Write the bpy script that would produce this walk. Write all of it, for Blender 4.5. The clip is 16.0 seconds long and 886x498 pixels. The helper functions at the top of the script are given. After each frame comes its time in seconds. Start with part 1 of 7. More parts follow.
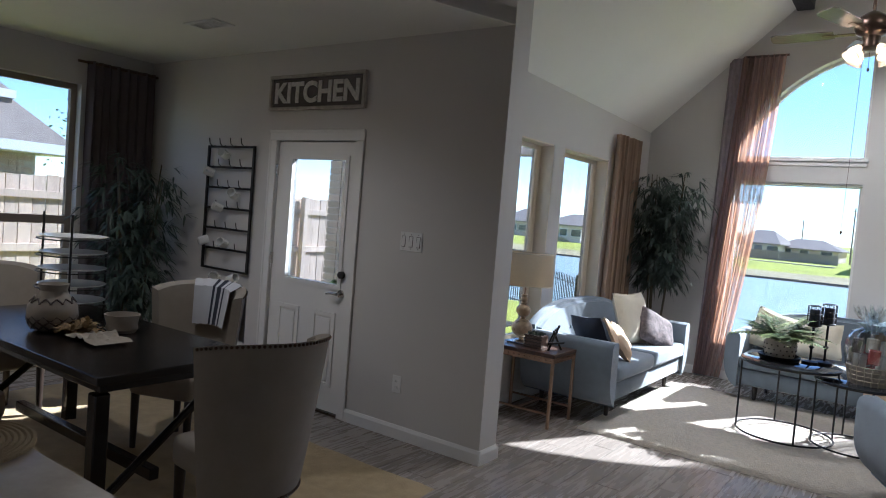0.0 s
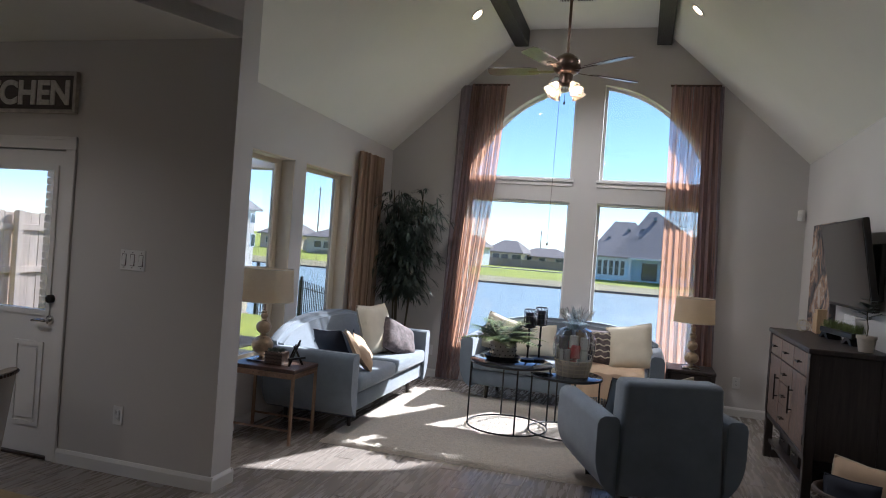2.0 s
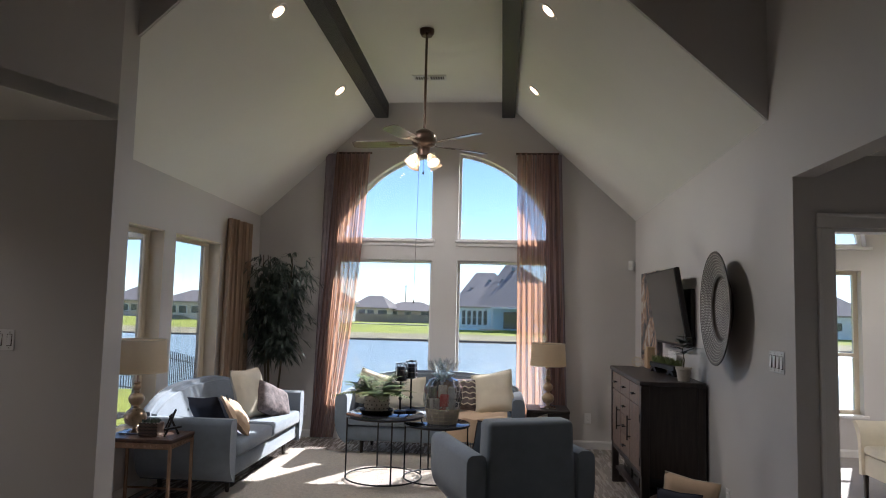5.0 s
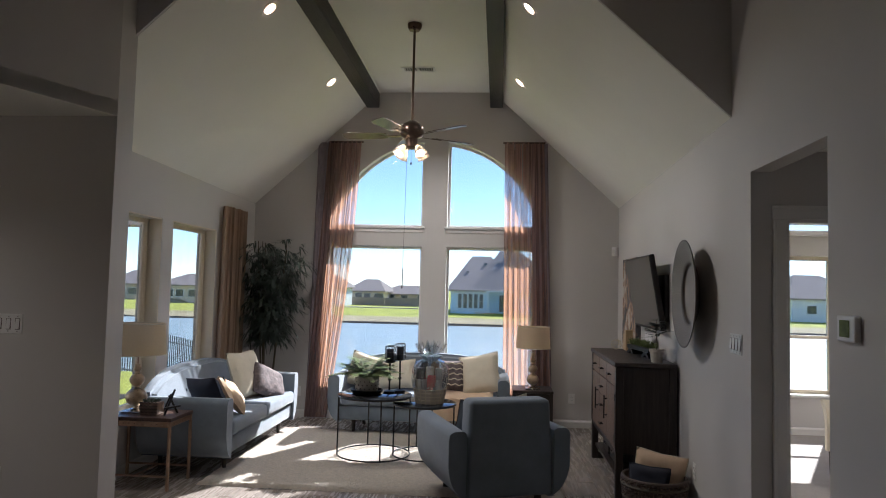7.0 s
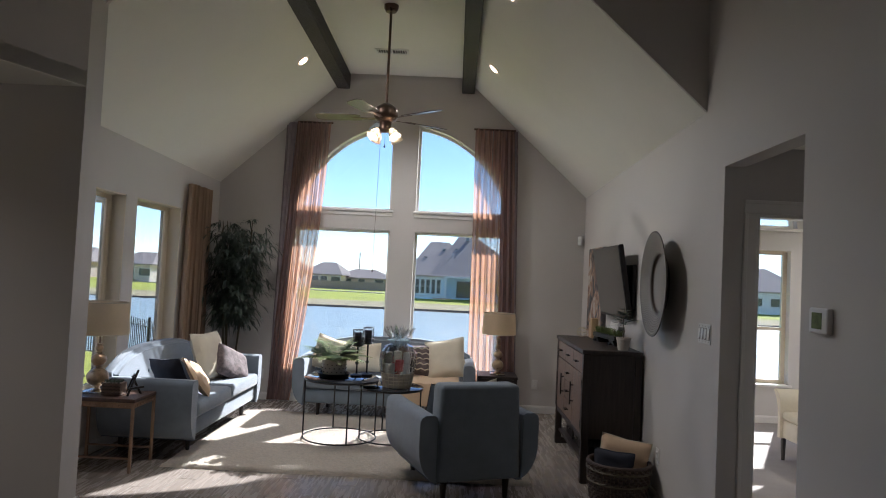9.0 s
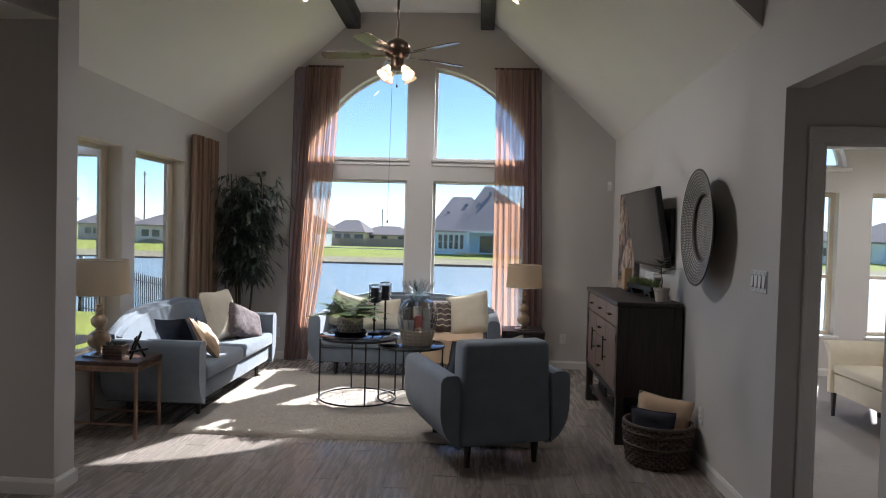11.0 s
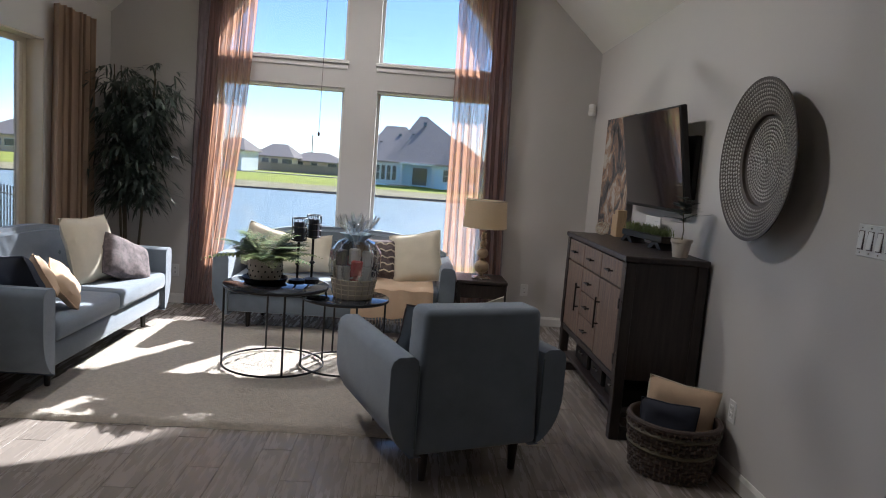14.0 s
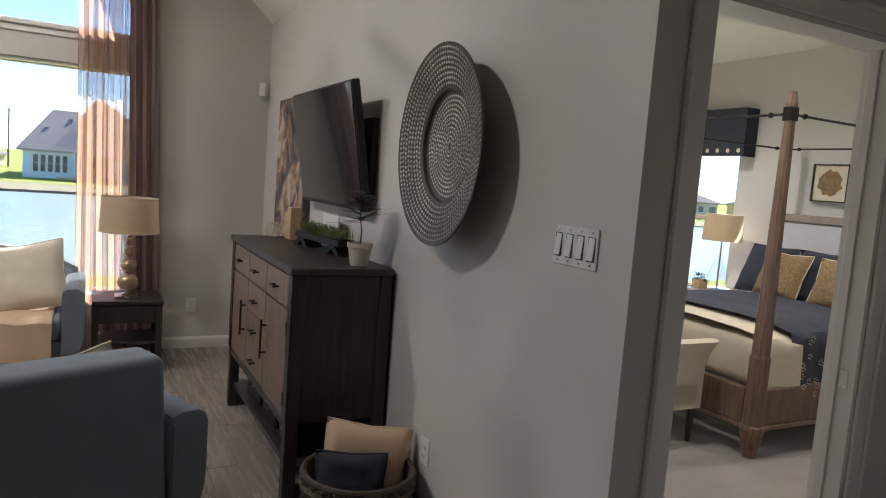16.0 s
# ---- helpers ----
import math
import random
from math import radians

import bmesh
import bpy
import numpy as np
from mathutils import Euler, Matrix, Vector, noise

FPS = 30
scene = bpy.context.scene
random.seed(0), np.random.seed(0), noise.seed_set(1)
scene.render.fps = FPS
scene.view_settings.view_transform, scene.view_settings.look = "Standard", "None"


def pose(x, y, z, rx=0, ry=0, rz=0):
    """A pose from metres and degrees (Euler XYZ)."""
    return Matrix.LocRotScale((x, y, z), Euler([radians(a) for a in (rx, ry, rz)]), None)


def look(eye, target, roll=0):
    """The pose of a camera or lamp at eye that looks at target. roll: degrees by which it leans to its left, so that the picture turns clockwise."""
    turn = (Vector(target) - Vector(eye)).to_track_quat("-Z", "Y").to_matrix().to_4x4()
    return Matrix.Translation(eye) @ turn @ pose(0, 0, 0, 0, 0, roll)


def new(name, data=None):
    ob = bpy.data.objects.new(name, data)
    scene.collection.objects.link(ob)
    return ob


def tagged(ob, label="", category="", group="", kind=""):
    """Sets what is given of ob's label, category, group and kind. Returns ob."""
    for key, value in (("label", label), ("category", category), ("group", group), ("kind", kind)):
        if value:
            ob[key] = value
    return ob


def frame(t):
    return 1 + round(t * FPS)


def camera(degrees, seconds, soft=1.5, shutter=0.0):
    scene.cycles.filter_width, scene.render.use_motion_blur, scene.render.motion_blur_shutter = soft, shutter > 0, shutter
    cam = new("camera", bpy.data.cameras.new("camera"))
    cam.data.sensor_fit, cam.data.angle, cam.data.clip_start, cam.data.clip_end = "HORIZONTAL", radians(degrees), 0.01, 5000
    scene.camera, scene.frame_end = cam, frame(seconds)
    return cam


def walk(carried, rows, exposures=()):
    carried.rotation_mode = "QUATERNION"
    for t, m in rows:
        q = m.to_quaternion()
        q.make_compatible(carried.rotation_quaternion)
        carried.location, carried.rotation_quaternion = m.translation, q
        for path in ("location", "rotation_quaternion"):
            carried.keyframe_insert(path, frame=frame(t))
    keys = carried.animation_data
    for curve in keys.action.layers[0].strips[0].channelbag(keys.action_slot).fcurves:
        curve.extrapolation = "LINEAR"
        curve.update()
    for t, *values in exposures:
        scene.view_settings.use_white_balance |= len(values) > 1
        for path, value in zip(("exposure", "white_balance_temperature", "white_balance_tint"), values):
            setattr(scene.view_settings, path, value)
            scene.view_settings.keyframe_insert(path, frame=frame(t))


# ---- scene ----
cam = camera(66.0, 16.0, 1.0)
PATH = [
    (0, (2.187, -3.622, 1.562), (1.025, -1.998, 1.458), 4.7),
    (0.5, (2.195, -3.6, 1.575), (1.188, -1.874, 1.496), 4.9),
    (1, (2.248, -3.573, 1.586), (1.401, -1.761, 1.536), 4.9),
    (1.5, (2.319, -3.566, 1.586), (1.609, -1.697, 1.559), 4.5),
    (2, (2.384, -3.576, 1.595), (1.827, -1.656, 1.581), 4.2),
    (2.5, (2.428, -3.603, 1.601), (1.994, -1.65, 1.606), 3.7),
    (3, (2.443, -3.627, 1.607), (2.081, -1.661, 1.644), 3.3),
    (3.5, (2.491, -3.678, 1.619), (2.135, -1.712, 1.706), 3.3),
    (4, (2.481, -3.73, 1.635), (2.209, -1.755, 1.788), 2.4),
    (4.5, (2.412, -3.872, 1.627), (2.23, -1.887, 1.796), 1.4),
    (7, (2.541, -4.266, 1.647), (2.375, -2.277, 1.765), 1.4),
    (7.5, (2.485, -4.29, 1.65), (2.361, -2.297, 1.754), 1.2),
    (8, (2.412, -4.331, 1.648), (2.365, -2.334, 1.743), 1.7),
    (8.2, (2.406, -4.324, 1.641), (2.383, -2.327, 1.742), 2.3),
    (10.3, (2.468, -4.065, 1.64), (2.366, -2.067, 1.649), 2.8),
    (10.5, (2.479, -4.011, 1.617), (2.361, -2.014, 1.616), 2.1),
    (11, (2.427, -3.806, 1.591), (2.324, -1.809, 1.538), 1.5),
    (11.5, (2.356, -3.61, 1.571), (2.329, -1.611, 1.496), 1.8),
    (12, (2.332, -3.401, 1.557), (2.249, -1.407, 1.433), 2.3),
    (12.5, (2.329, -3.144, 1.54), (2.171, -1.158, 1.364), 2.6),
    (13, (2.234, -2.866, 1.518), (2.158, -0.882, 1.276), 3.3),
    (13.5, (2.196, -2.648, 1.501), (2.26, -0.666, 1.241), 3.8),
    (14, (2.231, -2.386, 1.514), (2.344, -0.404, 1.274), 4.4),
    (14.5, (2.297, -2.186, 1.505), (2.535, -0.214, 1.268), 4.7),
    (15, (2.365, -1.905, 1.511), (3.022, -0.031, 1.28), 4.9),
    (15.5, (2.512, -1.729, 1.506), (3.3, 0.095, 1.28), 4.5),
    (16, (2.689, -1.553, 1.52), (3.612, 0.21, 1.324), 4.4),
]
EXPOSURE = [(0, 2.08, 5450, 9), (1.5, 1.76, 5600, 11), (3, 1.62, 5850, 13), (4.5, 1.66, 5950, 13), (8.2, 1.66, 5950, 12), (12.5, 1.62, 5850, 12), (14.5, 1.74, 5950, 12), (16, 2.06, 6150, 11)]
walk(cam, [(t, look(eye, target, roll)) for t, eye, target, roll in PATH], EXPOSURE)

SUN_AZ, SUN_EL = 27.5, 38.0
_a, _e = radians(SUN_AZ), radians(SUN_EL)
world = bpy.data.worlds.new("sky")
scene.world = world
world.use_nodes = True
_sky = world.node_tree.nodes.new("ShaderNodeTexSky")
_sky.sky_type, _sky.sun_disc = "NISHITA", False
_sky.dust_density, _sky.ozone_density, _sky.air_density, _sky.altitude = 0.05, 1.3, 0.75, 1500.0
_sky.sun_elevation, _sky.sun_rotation = _e, _a
_bg = world.node_tree.nodes["Background"]
_bg.inputs["Strength"].default_value = 0.15
world.node_tree.links.new(_sky.outputs["Color"], _bg.inputs["Color"])
sun = new("sun", bpy.data.lights.new("sun", "SUN"))
sun.data.energy, sun.data.angle, sun.data.color = 5.0, radians(0.55), (1.0, 0.965, 0.91)
sun.matrix_world = look((0, 0, 20), (0 - 20 * math.sin(_a), 0 - 20 * math.cos(_a), 20 - 20 * math.tan(_e)))


# ---- materials ----
def node(nt, kind, **values):
    n = nt.nodes.new(kind)
    for k, v in values.items():
        n.inputs[k.replace("_", " ")].default_value = v
    return n


def mat(name, col, rough=0.6, metal=0.0, scale=8.0, vary=0.12, bump=0.15, fine=120.0, each=0.0, stretch=(1, 1, 1), sheen=0.0, coat=0.0,
        dist=0.004, dark=None, spec=0.5, rvar=0.1):
    """Surface with stains at one scale and grain at another, and, with each, a shade of its own for every piece."""
    m = bpy.data.materials.new(name)
    m.use_nodes = True
    nt = m.node_tree
    ln = nt.links.new
    p = nt.nodes["Principled BSDF"]
    p.inputs["Metallic"].default_value = metal
    p.inputs["Specular IOR Level"].default_value = spec
    p.inputs["Sheen Weight"].default_value = sheen
    p.inputs["Coat Weight"].default_value = coat
    p.inputs["Coat Roughness"].default_value = 0.15
    tc = nt.nodes.new("ShaderNodeTexCoord")
    info = nt.nodes.new("ShaderNodeObjectInfo")
    mp = nt.nodes.new("ShaderNodeMapping")
    mp.inputs["Scale"].default_value = stretch
    ln(tc.outputs["Object"], mp.inputs["Vector"])
    off = nt.nodes.new("ShaderNodeVectorMath")
    off.operation = "ADD"
    mul = nt.nodes.new("ShaderNodeMath")
    mul.operation = "MULTIPLY"
    mul.inputs[1].default_value = 37.0
    ln(info.outputs["Random"], mul.inputs[0])
    ln(mp.outputs["Vector"], off.inputs[0])
    ln(mul.outputs[0], off.inputs[1])
    a = node(nt, "ShaderNodeTexNoise", Scale=scale, Detail=4.0, Roughness=0.6)
    b = node(nt, "ShaderNodeTexNoise", Scale=fine, Detail=3.0, Roughness=0.6)
    ln(off.outputs[0], a.inputs["Vector"])
    ln(off.outputs[0], b.inputs["Vector"])
    mix = nt.nodes.new("ShaderNodeMix")
    mix.data_type = "RGBA"
    lo = dark or tuple(c * (1 - vary) for c in col)
    hi = tuple(min(1, c * (1 + vary)) for c in col)
    mix.inputs[6].default_value, mix.inputs[7].default_value = (*lo, 1), (*hi, 1)
    av = nt.nodes.new("ShaderNodeMath")
    av.operation = "MULTIPLY_ADD"
    av.inputs[1].default_value = 0.35
    ln(b.outputs["Fac"], av.inputs[0])
    rng = nt.nodes.new("ShaderNodeMapRange")
    rng.inputs["From Min"].default_value, rng.inputs["From Max"].default_value = 0.3, 0.7
    rng.inputs["To Max"].default_value = 0.65
    ln(a.outputs["Fac"], rng.inputs["Value"])
    ln(rng.outputs["Result"], av.inputs[2])
    ln(av.outputs[0], mix.inputs[0])
    out = mix.outputs[2]
    if each:
        hs = nt.nodes.new("ShaderNodeHueSaturation")
        r2 = nt.nodes.new("ShaderNodeMapRange")
        r2.inputs["To Min"].default_value, r2.inputs["To Max"].default_value = 1 - each, 1 + each
        ln(info.outputs["Random"], r2.inputs["Value"])
        ln(r2.outputs["Result"], hs.inputs["Value"])
        ln(out, hs.inputs["Color"])
        out = hs.outputs["Color"]
    ln(out, p.inputs["Base Color"])
    rr = nt.nodes.new("ShaderNodeMapRange")
    rr.inputs["To Min"].default_value, rr.inputs["To Max"].default_value = max(0.02, rough - rvar), min(1, rough + rvar)
    ln(a.outputs["Fac"], rr.inputs["Value"])
    ln(rr.outputs["Result"], p.inputs["Roughness"])
    if bump:
        bp = nt.nodes.new("ShaderNodeBump")
        bp.inputs["Strength"].default_value = bump
        bp.inputs["Distance"].default_value = dist
        ln(b.outputs["Fac"], bp.inputs["Height"])
        ln(bp.outputs["Normal"], p.inputs["Normal"])
    return m


def glass_mat(name, tint=(1, 1, 1), gloss=1.0, rough=0.0):
    """Thin clear pane that mirrors more at a slant."""
    m = bpy.data.materials.new(name)
    m.use_nodes = True
    nt = m.node_tree
    nt.nodes.remove(nt.nodes["Principled BSDF"])
    out = nt.nodes["Material Output"]
    t, g, x = nt.nodes.new("ShaderNodeBsdfTransparent"), nt.nodes.new("ShaderNodeBsdfGlossy"), nt.nodes.new("ShaderNodeMixShader")
    f = nt.nodes.new("ShaderNodeLayerWeight")
    pw = nt.nodes.new("ShaderNodeMath")
    pw.operation = "POWER"
    pw.inputs[1].default_value = 4.0
    ma = nt.nodes.new("ShaderNodeMath")
    ma.operation = "MULTIPLY_ADD"
    ma.inputs[1].default_value, ma.inputs[2].default_value = 0.5 * gloss, 0.03 * gloss
    t.inputs["Color"].default_value = (*tint, 1)
    g.inputs["Roughness"].default_value = rough
    nt.links.new(f.outputs["Facing"], pw.inputs[0])
    nt.links.new(pw.outputs[0], ma.inputs[0])
    nt.links.new(ma.outputs[0], x.inputs[0])
    nt.links.new(t.outputs[0], x.inputs[1])
    nt.links.new(g.outputs[0], x.inputs[2])
    nt.links.new(x.outputs[0], out.inputs["Surface"])
    return m


def sheer_mat(name, col, through_col, clear):
    """Thin woven cloth that lets part of the light straight through and glows with the rest."""
    m = bpy.data.materials.new(name)
    m.use_nodes = True
    nt = m.node_tree
    ln = nt.links.new
    nt.nodes.remove(nt.nodes["Principled BSDF"])
    out = nt.nodes["Material Output"]
    tr, di, tl = (nt.nodes.new("ShaderNodeBsdf" + k) for k in ("Transparent", "Diffuse", "Translucent"))
    tc = nt.nodes.new("ShaderNodeTexCoord")
    n = node(nt, "ShaderNodeTexNoise", Scale=30.0, Detail=4.0)
    mp = nt.nodes.new("ShaderNodeMapping")
    mp.inputs["Scale"].default_value = (1.6, 1.6, 0.03)
    ln(tc.outputs["Object"], mp.inputs["Vector"])
    ln(mp.outputs["Vector"], n.inputs["Vector"])
    r = nt.nodes.new("ShaderNodeMapRange")
    r.inputs["From Min"].default_value, r.inputs["From Max"].default_value = 0.3, 0.7
    r.inputs["To Min"].default_value, r.inputs["To Max"].default_value = max(0, clear - 0.26), clear + 0.26
    ln(n.outputs["Fac"], r.inputs["Value"])
    di.inputs["Color"].default_value = (*col, 1)
    tl.inputs["Color"].default_value = (*through_col, 1)
    x1, x2 = nt.nodes.new("ShaderNodeMixShader"), nt.nodes.new("ShaderNodeMixShader")
    x1.inputs[0].default_value = 0.5
    ln(di.outputs[0], x1.inputs[1])
    ln(tl.outputs[0], x1.inputs[2])
    ln(r.outputs["Result"], x2.inputs[0])
    ln(x1.outputs[0], x2.inputs[1])
    ln(tr.outputs[0], x2.inputs[2])
    ln(x2.outputs[0], out.inputs["Surface"])
    return m


def lamp_mat(name, col, strength):
    m = bpy.data.materials.new(name)
    m.use_nodes = True
    p = m.node_tree.nodes["Principled BSDF"]
    p.inputs["Base Color"].default_value = (0.9, 0.85, 0.75, 1)
    p.inputs["Emission Color"].default_value = (*col, 1)
    p.inputs["Emission Strength"].default_value = strength
    return m


def shade_mat(name, col):
    m = mat(name, col, 0.9, 0, 60, 0.06, 0.3, 400)
    nt = m.node_tree
    p, out = nt.nodes["Principled BSDF"], nt.nodes["Material Output"]
    t, x = nt.nodes.new("ShaderNodeBsdfTranslucent"), nt.nodes.new("ShaderNodeMixShader")
    t.inputs["Color"].default_value = (*col, 1)
    x.inputs[0].default_value = 0.45
    nt.links.new(p.outputs[0], x.inputs[1])
    nt.links.new(t.outputs[0], x.inputs[2])
    nt.links.new(x.outputs[0], out.inputs["Surface"])
    return m


M = dict(
    wall=mat("greige_wall_paint", (0.585, 0.56, 0.535), 0.75, 0, 1.5, 0.03, 0.25, 90, dist=0.002),
    ceiling=mat("ceiling_paint", (0.80, 0.785, 0.73), 0.85, 0, 1.5, 0.03, 0.3, 70, dist=0.002),
    trim=mat("white_trim_paint", (0.74, 0.72, 0.69), 0.4, 0, 3, 0.03, 0.05, 60),
    frame=mat("almond_window_vinyl", (0.66, 0.58, 0.45), 0.45, 0, 4, 0.04, 0.05, 60),
    plank=mat("wood_look_tile", (0.245, 0.212, 0.185), 0.27, 0, 7, 0.10, 0.2, 90, each=0.075, stretch=(5, 0.5, 1), dist=0.001, rvar=0.12),
    grout=mat("grout", (0.10, 0.085, 0.07), 0.9, 0, 20, 0.15, 0.3),
    sofa=mat("blue_grey_upholstery", (0.175, 0.21, 0.25), 0.9, 0, 5, 0.2, 0.5, 350, sheen=0.35, dist=0.002, spec=0.2),
    piping=mat("upholstery_seam", (0.12, 0.155, 0.18), 0.9, 0, 6, 0.1, 0.2),
    leg=mat("espresso_leg_wood", (0.025, 0.017, 0.013), 0.35, 0, 20, 0.3, 0.1),
    gold=mat("aged_gold_metal", (0.38, 0.26, 0.185), 0.38, 1.0, 12, 0.3, 0.25, 90),
    black=mat("black_metal", (0.025, 0.023, 0.022), 0.4, 0.6, 20, 0.25, 0.15),
    bronze=mat("oil_rubbed_bronze", (0.11, 0.075, 0.055), 0.3, 0.9, 20, 0.2, 0.1),
    chrome=mat("brushed_nickel", (0.55, 0.53, 0.5), 0.25, 1.0, 20, 0.1, 0.05),
    dglass=mat("smoked_table_glass", (0.03, 0.033, 0.04), 0.06, 0, 5, 0.1, 0.0, spec=0.8, rvar=0.02),
    cab=mat("dark_reclaimed_wood", (0.036, 0.027, 0.024), 0.42, 0, 6, 0.6, 0.4, 80, stretch=(8, 8, 0.6), dist=0.002),
    cabdoor=mat("worn_brown_wood", (0.17, 0.115, 0.085), 0.45, 0, 6, 0.7, 0.4, 80, stretch=(0.8, 8, 0.8), dist=0.002),
    beam=mat("dark_stained_beam", (0.028, 0.026, 0.027), 0.55, 0, 5, 0.3, 0.7, 50, stretch=(5, 0.5, 5), dist=0.006),
    rug=mat("cream_shag", (0.76, 0.665, 0.55), 0.97, 0, 40, 0.2, 1.0, 160, dist=0.03, sheen=0.3),
    jute=mat("tan_jute", (0.44, 0.34, 0.2), 0.95, 0, 9, 0.2, 0.8, 200, dist=0.01),
    linen=mat("cream_linen", (0.62, 0.56, 0.44), 0.95, 0, 10, 0.07, 0.5, 420, dist=0.002),
    chairfab=mat("oatmeal_linen", (0.29, 0.25, 0.205), 0.92, 0, 10, 0.1, 0.5, 420, dist=0.002),
    tanfab=mat("tan_cotton", (0.6, 0.44, 0.3), 0.95, 0, 10, 0.08, 0.5, 420, dist=0.002),
    navy=mat("navy_cloth", (0.03, 0.034, 0.05), 0.9, 0, 14, 0.25, 0.5, 300, dist=0.002),
    brown=mat("dark_brown_patterned_cloth", (0.115, 0.09, 0.09), 0.85, 0, 22, 0.9, 0.5, 200),
    curtain=mat("lined_mauve_curtain", (0.30, 0.25, 0.265), 0.9, 0, 12, 0.15, 0.4, 300),
    tancurtain=shade_mat("tan_curtain_cloth", (0.46, 0.34, 0.25)),
    sheer=sheer_mat("rose_sheer", (0.31, 0.25, 0.265), (0.58, 0.31, 0.19), 0.27),
    shade=shade_mat("linen_lampshade", (0.78, 0.68, 0.52)),
    glass=glass_mat("tinted_window_glass", (0.625, 0.645, 0.66)),
    clear=glass_mat("clear_glass", (0.93, 0.94, 0.94), 1.6),
    shingle=mat("grey_shingles", (0.37, 0.30, 0.265), 0.9, 0, 3, 0.2, 0.6, 25, dist=0.02, each=0.1),
    farshingle=mat("weathered_roof", (0.35, 0.295, 0.265), 0.95, 0, 2, 0.15, 0.4, 20, spec=0.1),
    brick=mat("tan_brick", (0.42, 0.34, 0.27), 0.9, 0, 10, 0.25, 0.6, 80, each=0.2, dist=0.004),
    mortar=mat("pale_mortar", (0.5, 0.47, 0.42), 0.95, 0, 20, 0.1, 0.5),
    pinkbrick=mat("light_brick", (0.62, 0.49, 0.41), 0.9, 0, 3, 0.12, 0.3, 30),
    siding=mat("pale_blue_housewrap", (0.60, 0.76, 0.88), 0.7, 0, 2, 0.07, 0.1),
    whitesiding=mat("white_siding", (0.72, 0.74, 0.76), 0.7, 0, 2, 0.04, 0.1),
    brownroof=mat("brown_grey_shingles", (0.24, 0.20, 0.175), 0.9, 0, 3, 0.25, 0.6, 25, dist=0.02),
    tansiding=mat("tan_siding", (0.70, 0.60, 0.50), 0.8, 0, 2, 0.08, 0.1),
    darkglass=mat("dark_window", (0.04, 0.055, 0.075), 0.08, 0, 2, 0.1, 0, spec=0.8, rvar=0.02),
    grass=mat("lawn", (0.42, 0.43, 0.05), 0.95, 0, 0.25, 0.3, 0.8, 6, dist=0.05, dark=(0.30, 0.31, 0.05)),
    drybank=mat("dry_bank_grass", (0.44, 0.36, 0.20), 0.95, 0, 0.4, 0.3, 0.8, 5, dist=0.05),
    soil=mat("dark_mulch", (0.06, 0.045, 0.035), 0.95, 0, 5, 0.3, 0.9, 40, dist=0.03),
    fence=mat("cedar_fence", (0.66, 0.52, 0.42), 0.85, 0, 4, 0.22, 0.4, 60, each=0.12, stretch=(6, 6, 0.6)),
    bamboo=mat("dark_foliage", (0.065, 0.092, 0.07), 0.5, 0, 8, 0.35, 0.1, each=0.2),
    leaf=mat("leaf_green", (0.075, 0.115, 0.04), 0.6, 0, 14, 0.4, 0.1, spec=0.2),
    palegreen=mat("variegated_leaf", (0.17, 0.21, 0.08), 0.6, 0, 20, 0.4, 0.1, spec=0.2),
    cane=mat("bamboo_cane", (0.08, 0.065, 0.035), 0.5, 0, 12, 0.3, 0.1),
    wicker=mat("dark_wicker", (0.065, 0.044, 0.035), 0.6, 0, 25, 0.4, 0.4),
    plate=mat("aged_dark_pewter", (0.095, 0.08, 0.07), 0.5, 0.5, 12, 0.25, 0.2, 90),
    screen=mat("tv_screen", (0.008, 0.008, 0.010), 0.05, 0, 3, 0.1, 0, spec=1.0, rvar=0.01, coat=0.6),
    plastic=mat("white_plastic", (0.75, 0.74, 0.72), 0.35, 0, 3, 0.02, 0),
    metalplate=mat("satin_switch_plate", (0.66, 0.65, 0.63), 0.35, 0.3, 20, 0.15, 0.1),
    carpet=mat("grey_beige_carpet", (0.36, 0.33, 0.31), 0.97, 0, 6, 0.08, 0.8, 250, dist=0.008),
    bedwood=mat("weathered_oak", (0.165, 0.105, 0.075), 0.6, 0, 8, 0.6, 0.5, 80, stretch=(7, 7, 0.6), dist=0.002),
    greywood=mat("grey_washed_wood", (0.27, 0.22, 0.19), 0.65, 0, 8, 0.3, 0.5, 80),
    bluecloth=mat("navy_coverlet", (0.045, 0.05, 0.07), 0.92, 0, 10, 0.25, 0.5, 120, dist=0.006),
    mustard=mat("gold_boucle", (0.26, 0.175, 0.085), 0.95, 0, 60, 0.6, 0.8, 150, dist=0.01),
    headcloth=mat("pale_grey_headboard", (0.5, 0.5, 0.52), 0.9, 0, 8, 0.05, 0.4, 300),
    stone=mat("pale_stone_counter", (0.50, 0.42, 0.34), 0.22, 0, 12, 0.14, 0.05, 60, rvar=0.05),
    tabletop=mat("dark_table_wood", (0.013, 0.010, 0.009), 0.12, 0, 5, 0.35, 0.2, 60, stretch=(1, 6, 1), rvar=0.06),
    ceramic=mat("white_ceramic", (0.75, 0.74, 0.7), 0.2, 0, 6, 0.04, 0),
    terracotta=mat("pale_clay_pot", (0.56, 0.50, 0.43), 0.8, 0, 14, 0.12, 0.4),
    lightwood=mat("light_raw_wood", (0.5, 0.35, 0.2), 0.6, 0, 10, 0.2, 0.2, 60, stretch=(6, 6, 0.7)),
    lampbase=mat("champagne_crackle", (0.46, 0.34, 0.22), 0.3, 0.45, 25, 0.3, 0.3, 90),
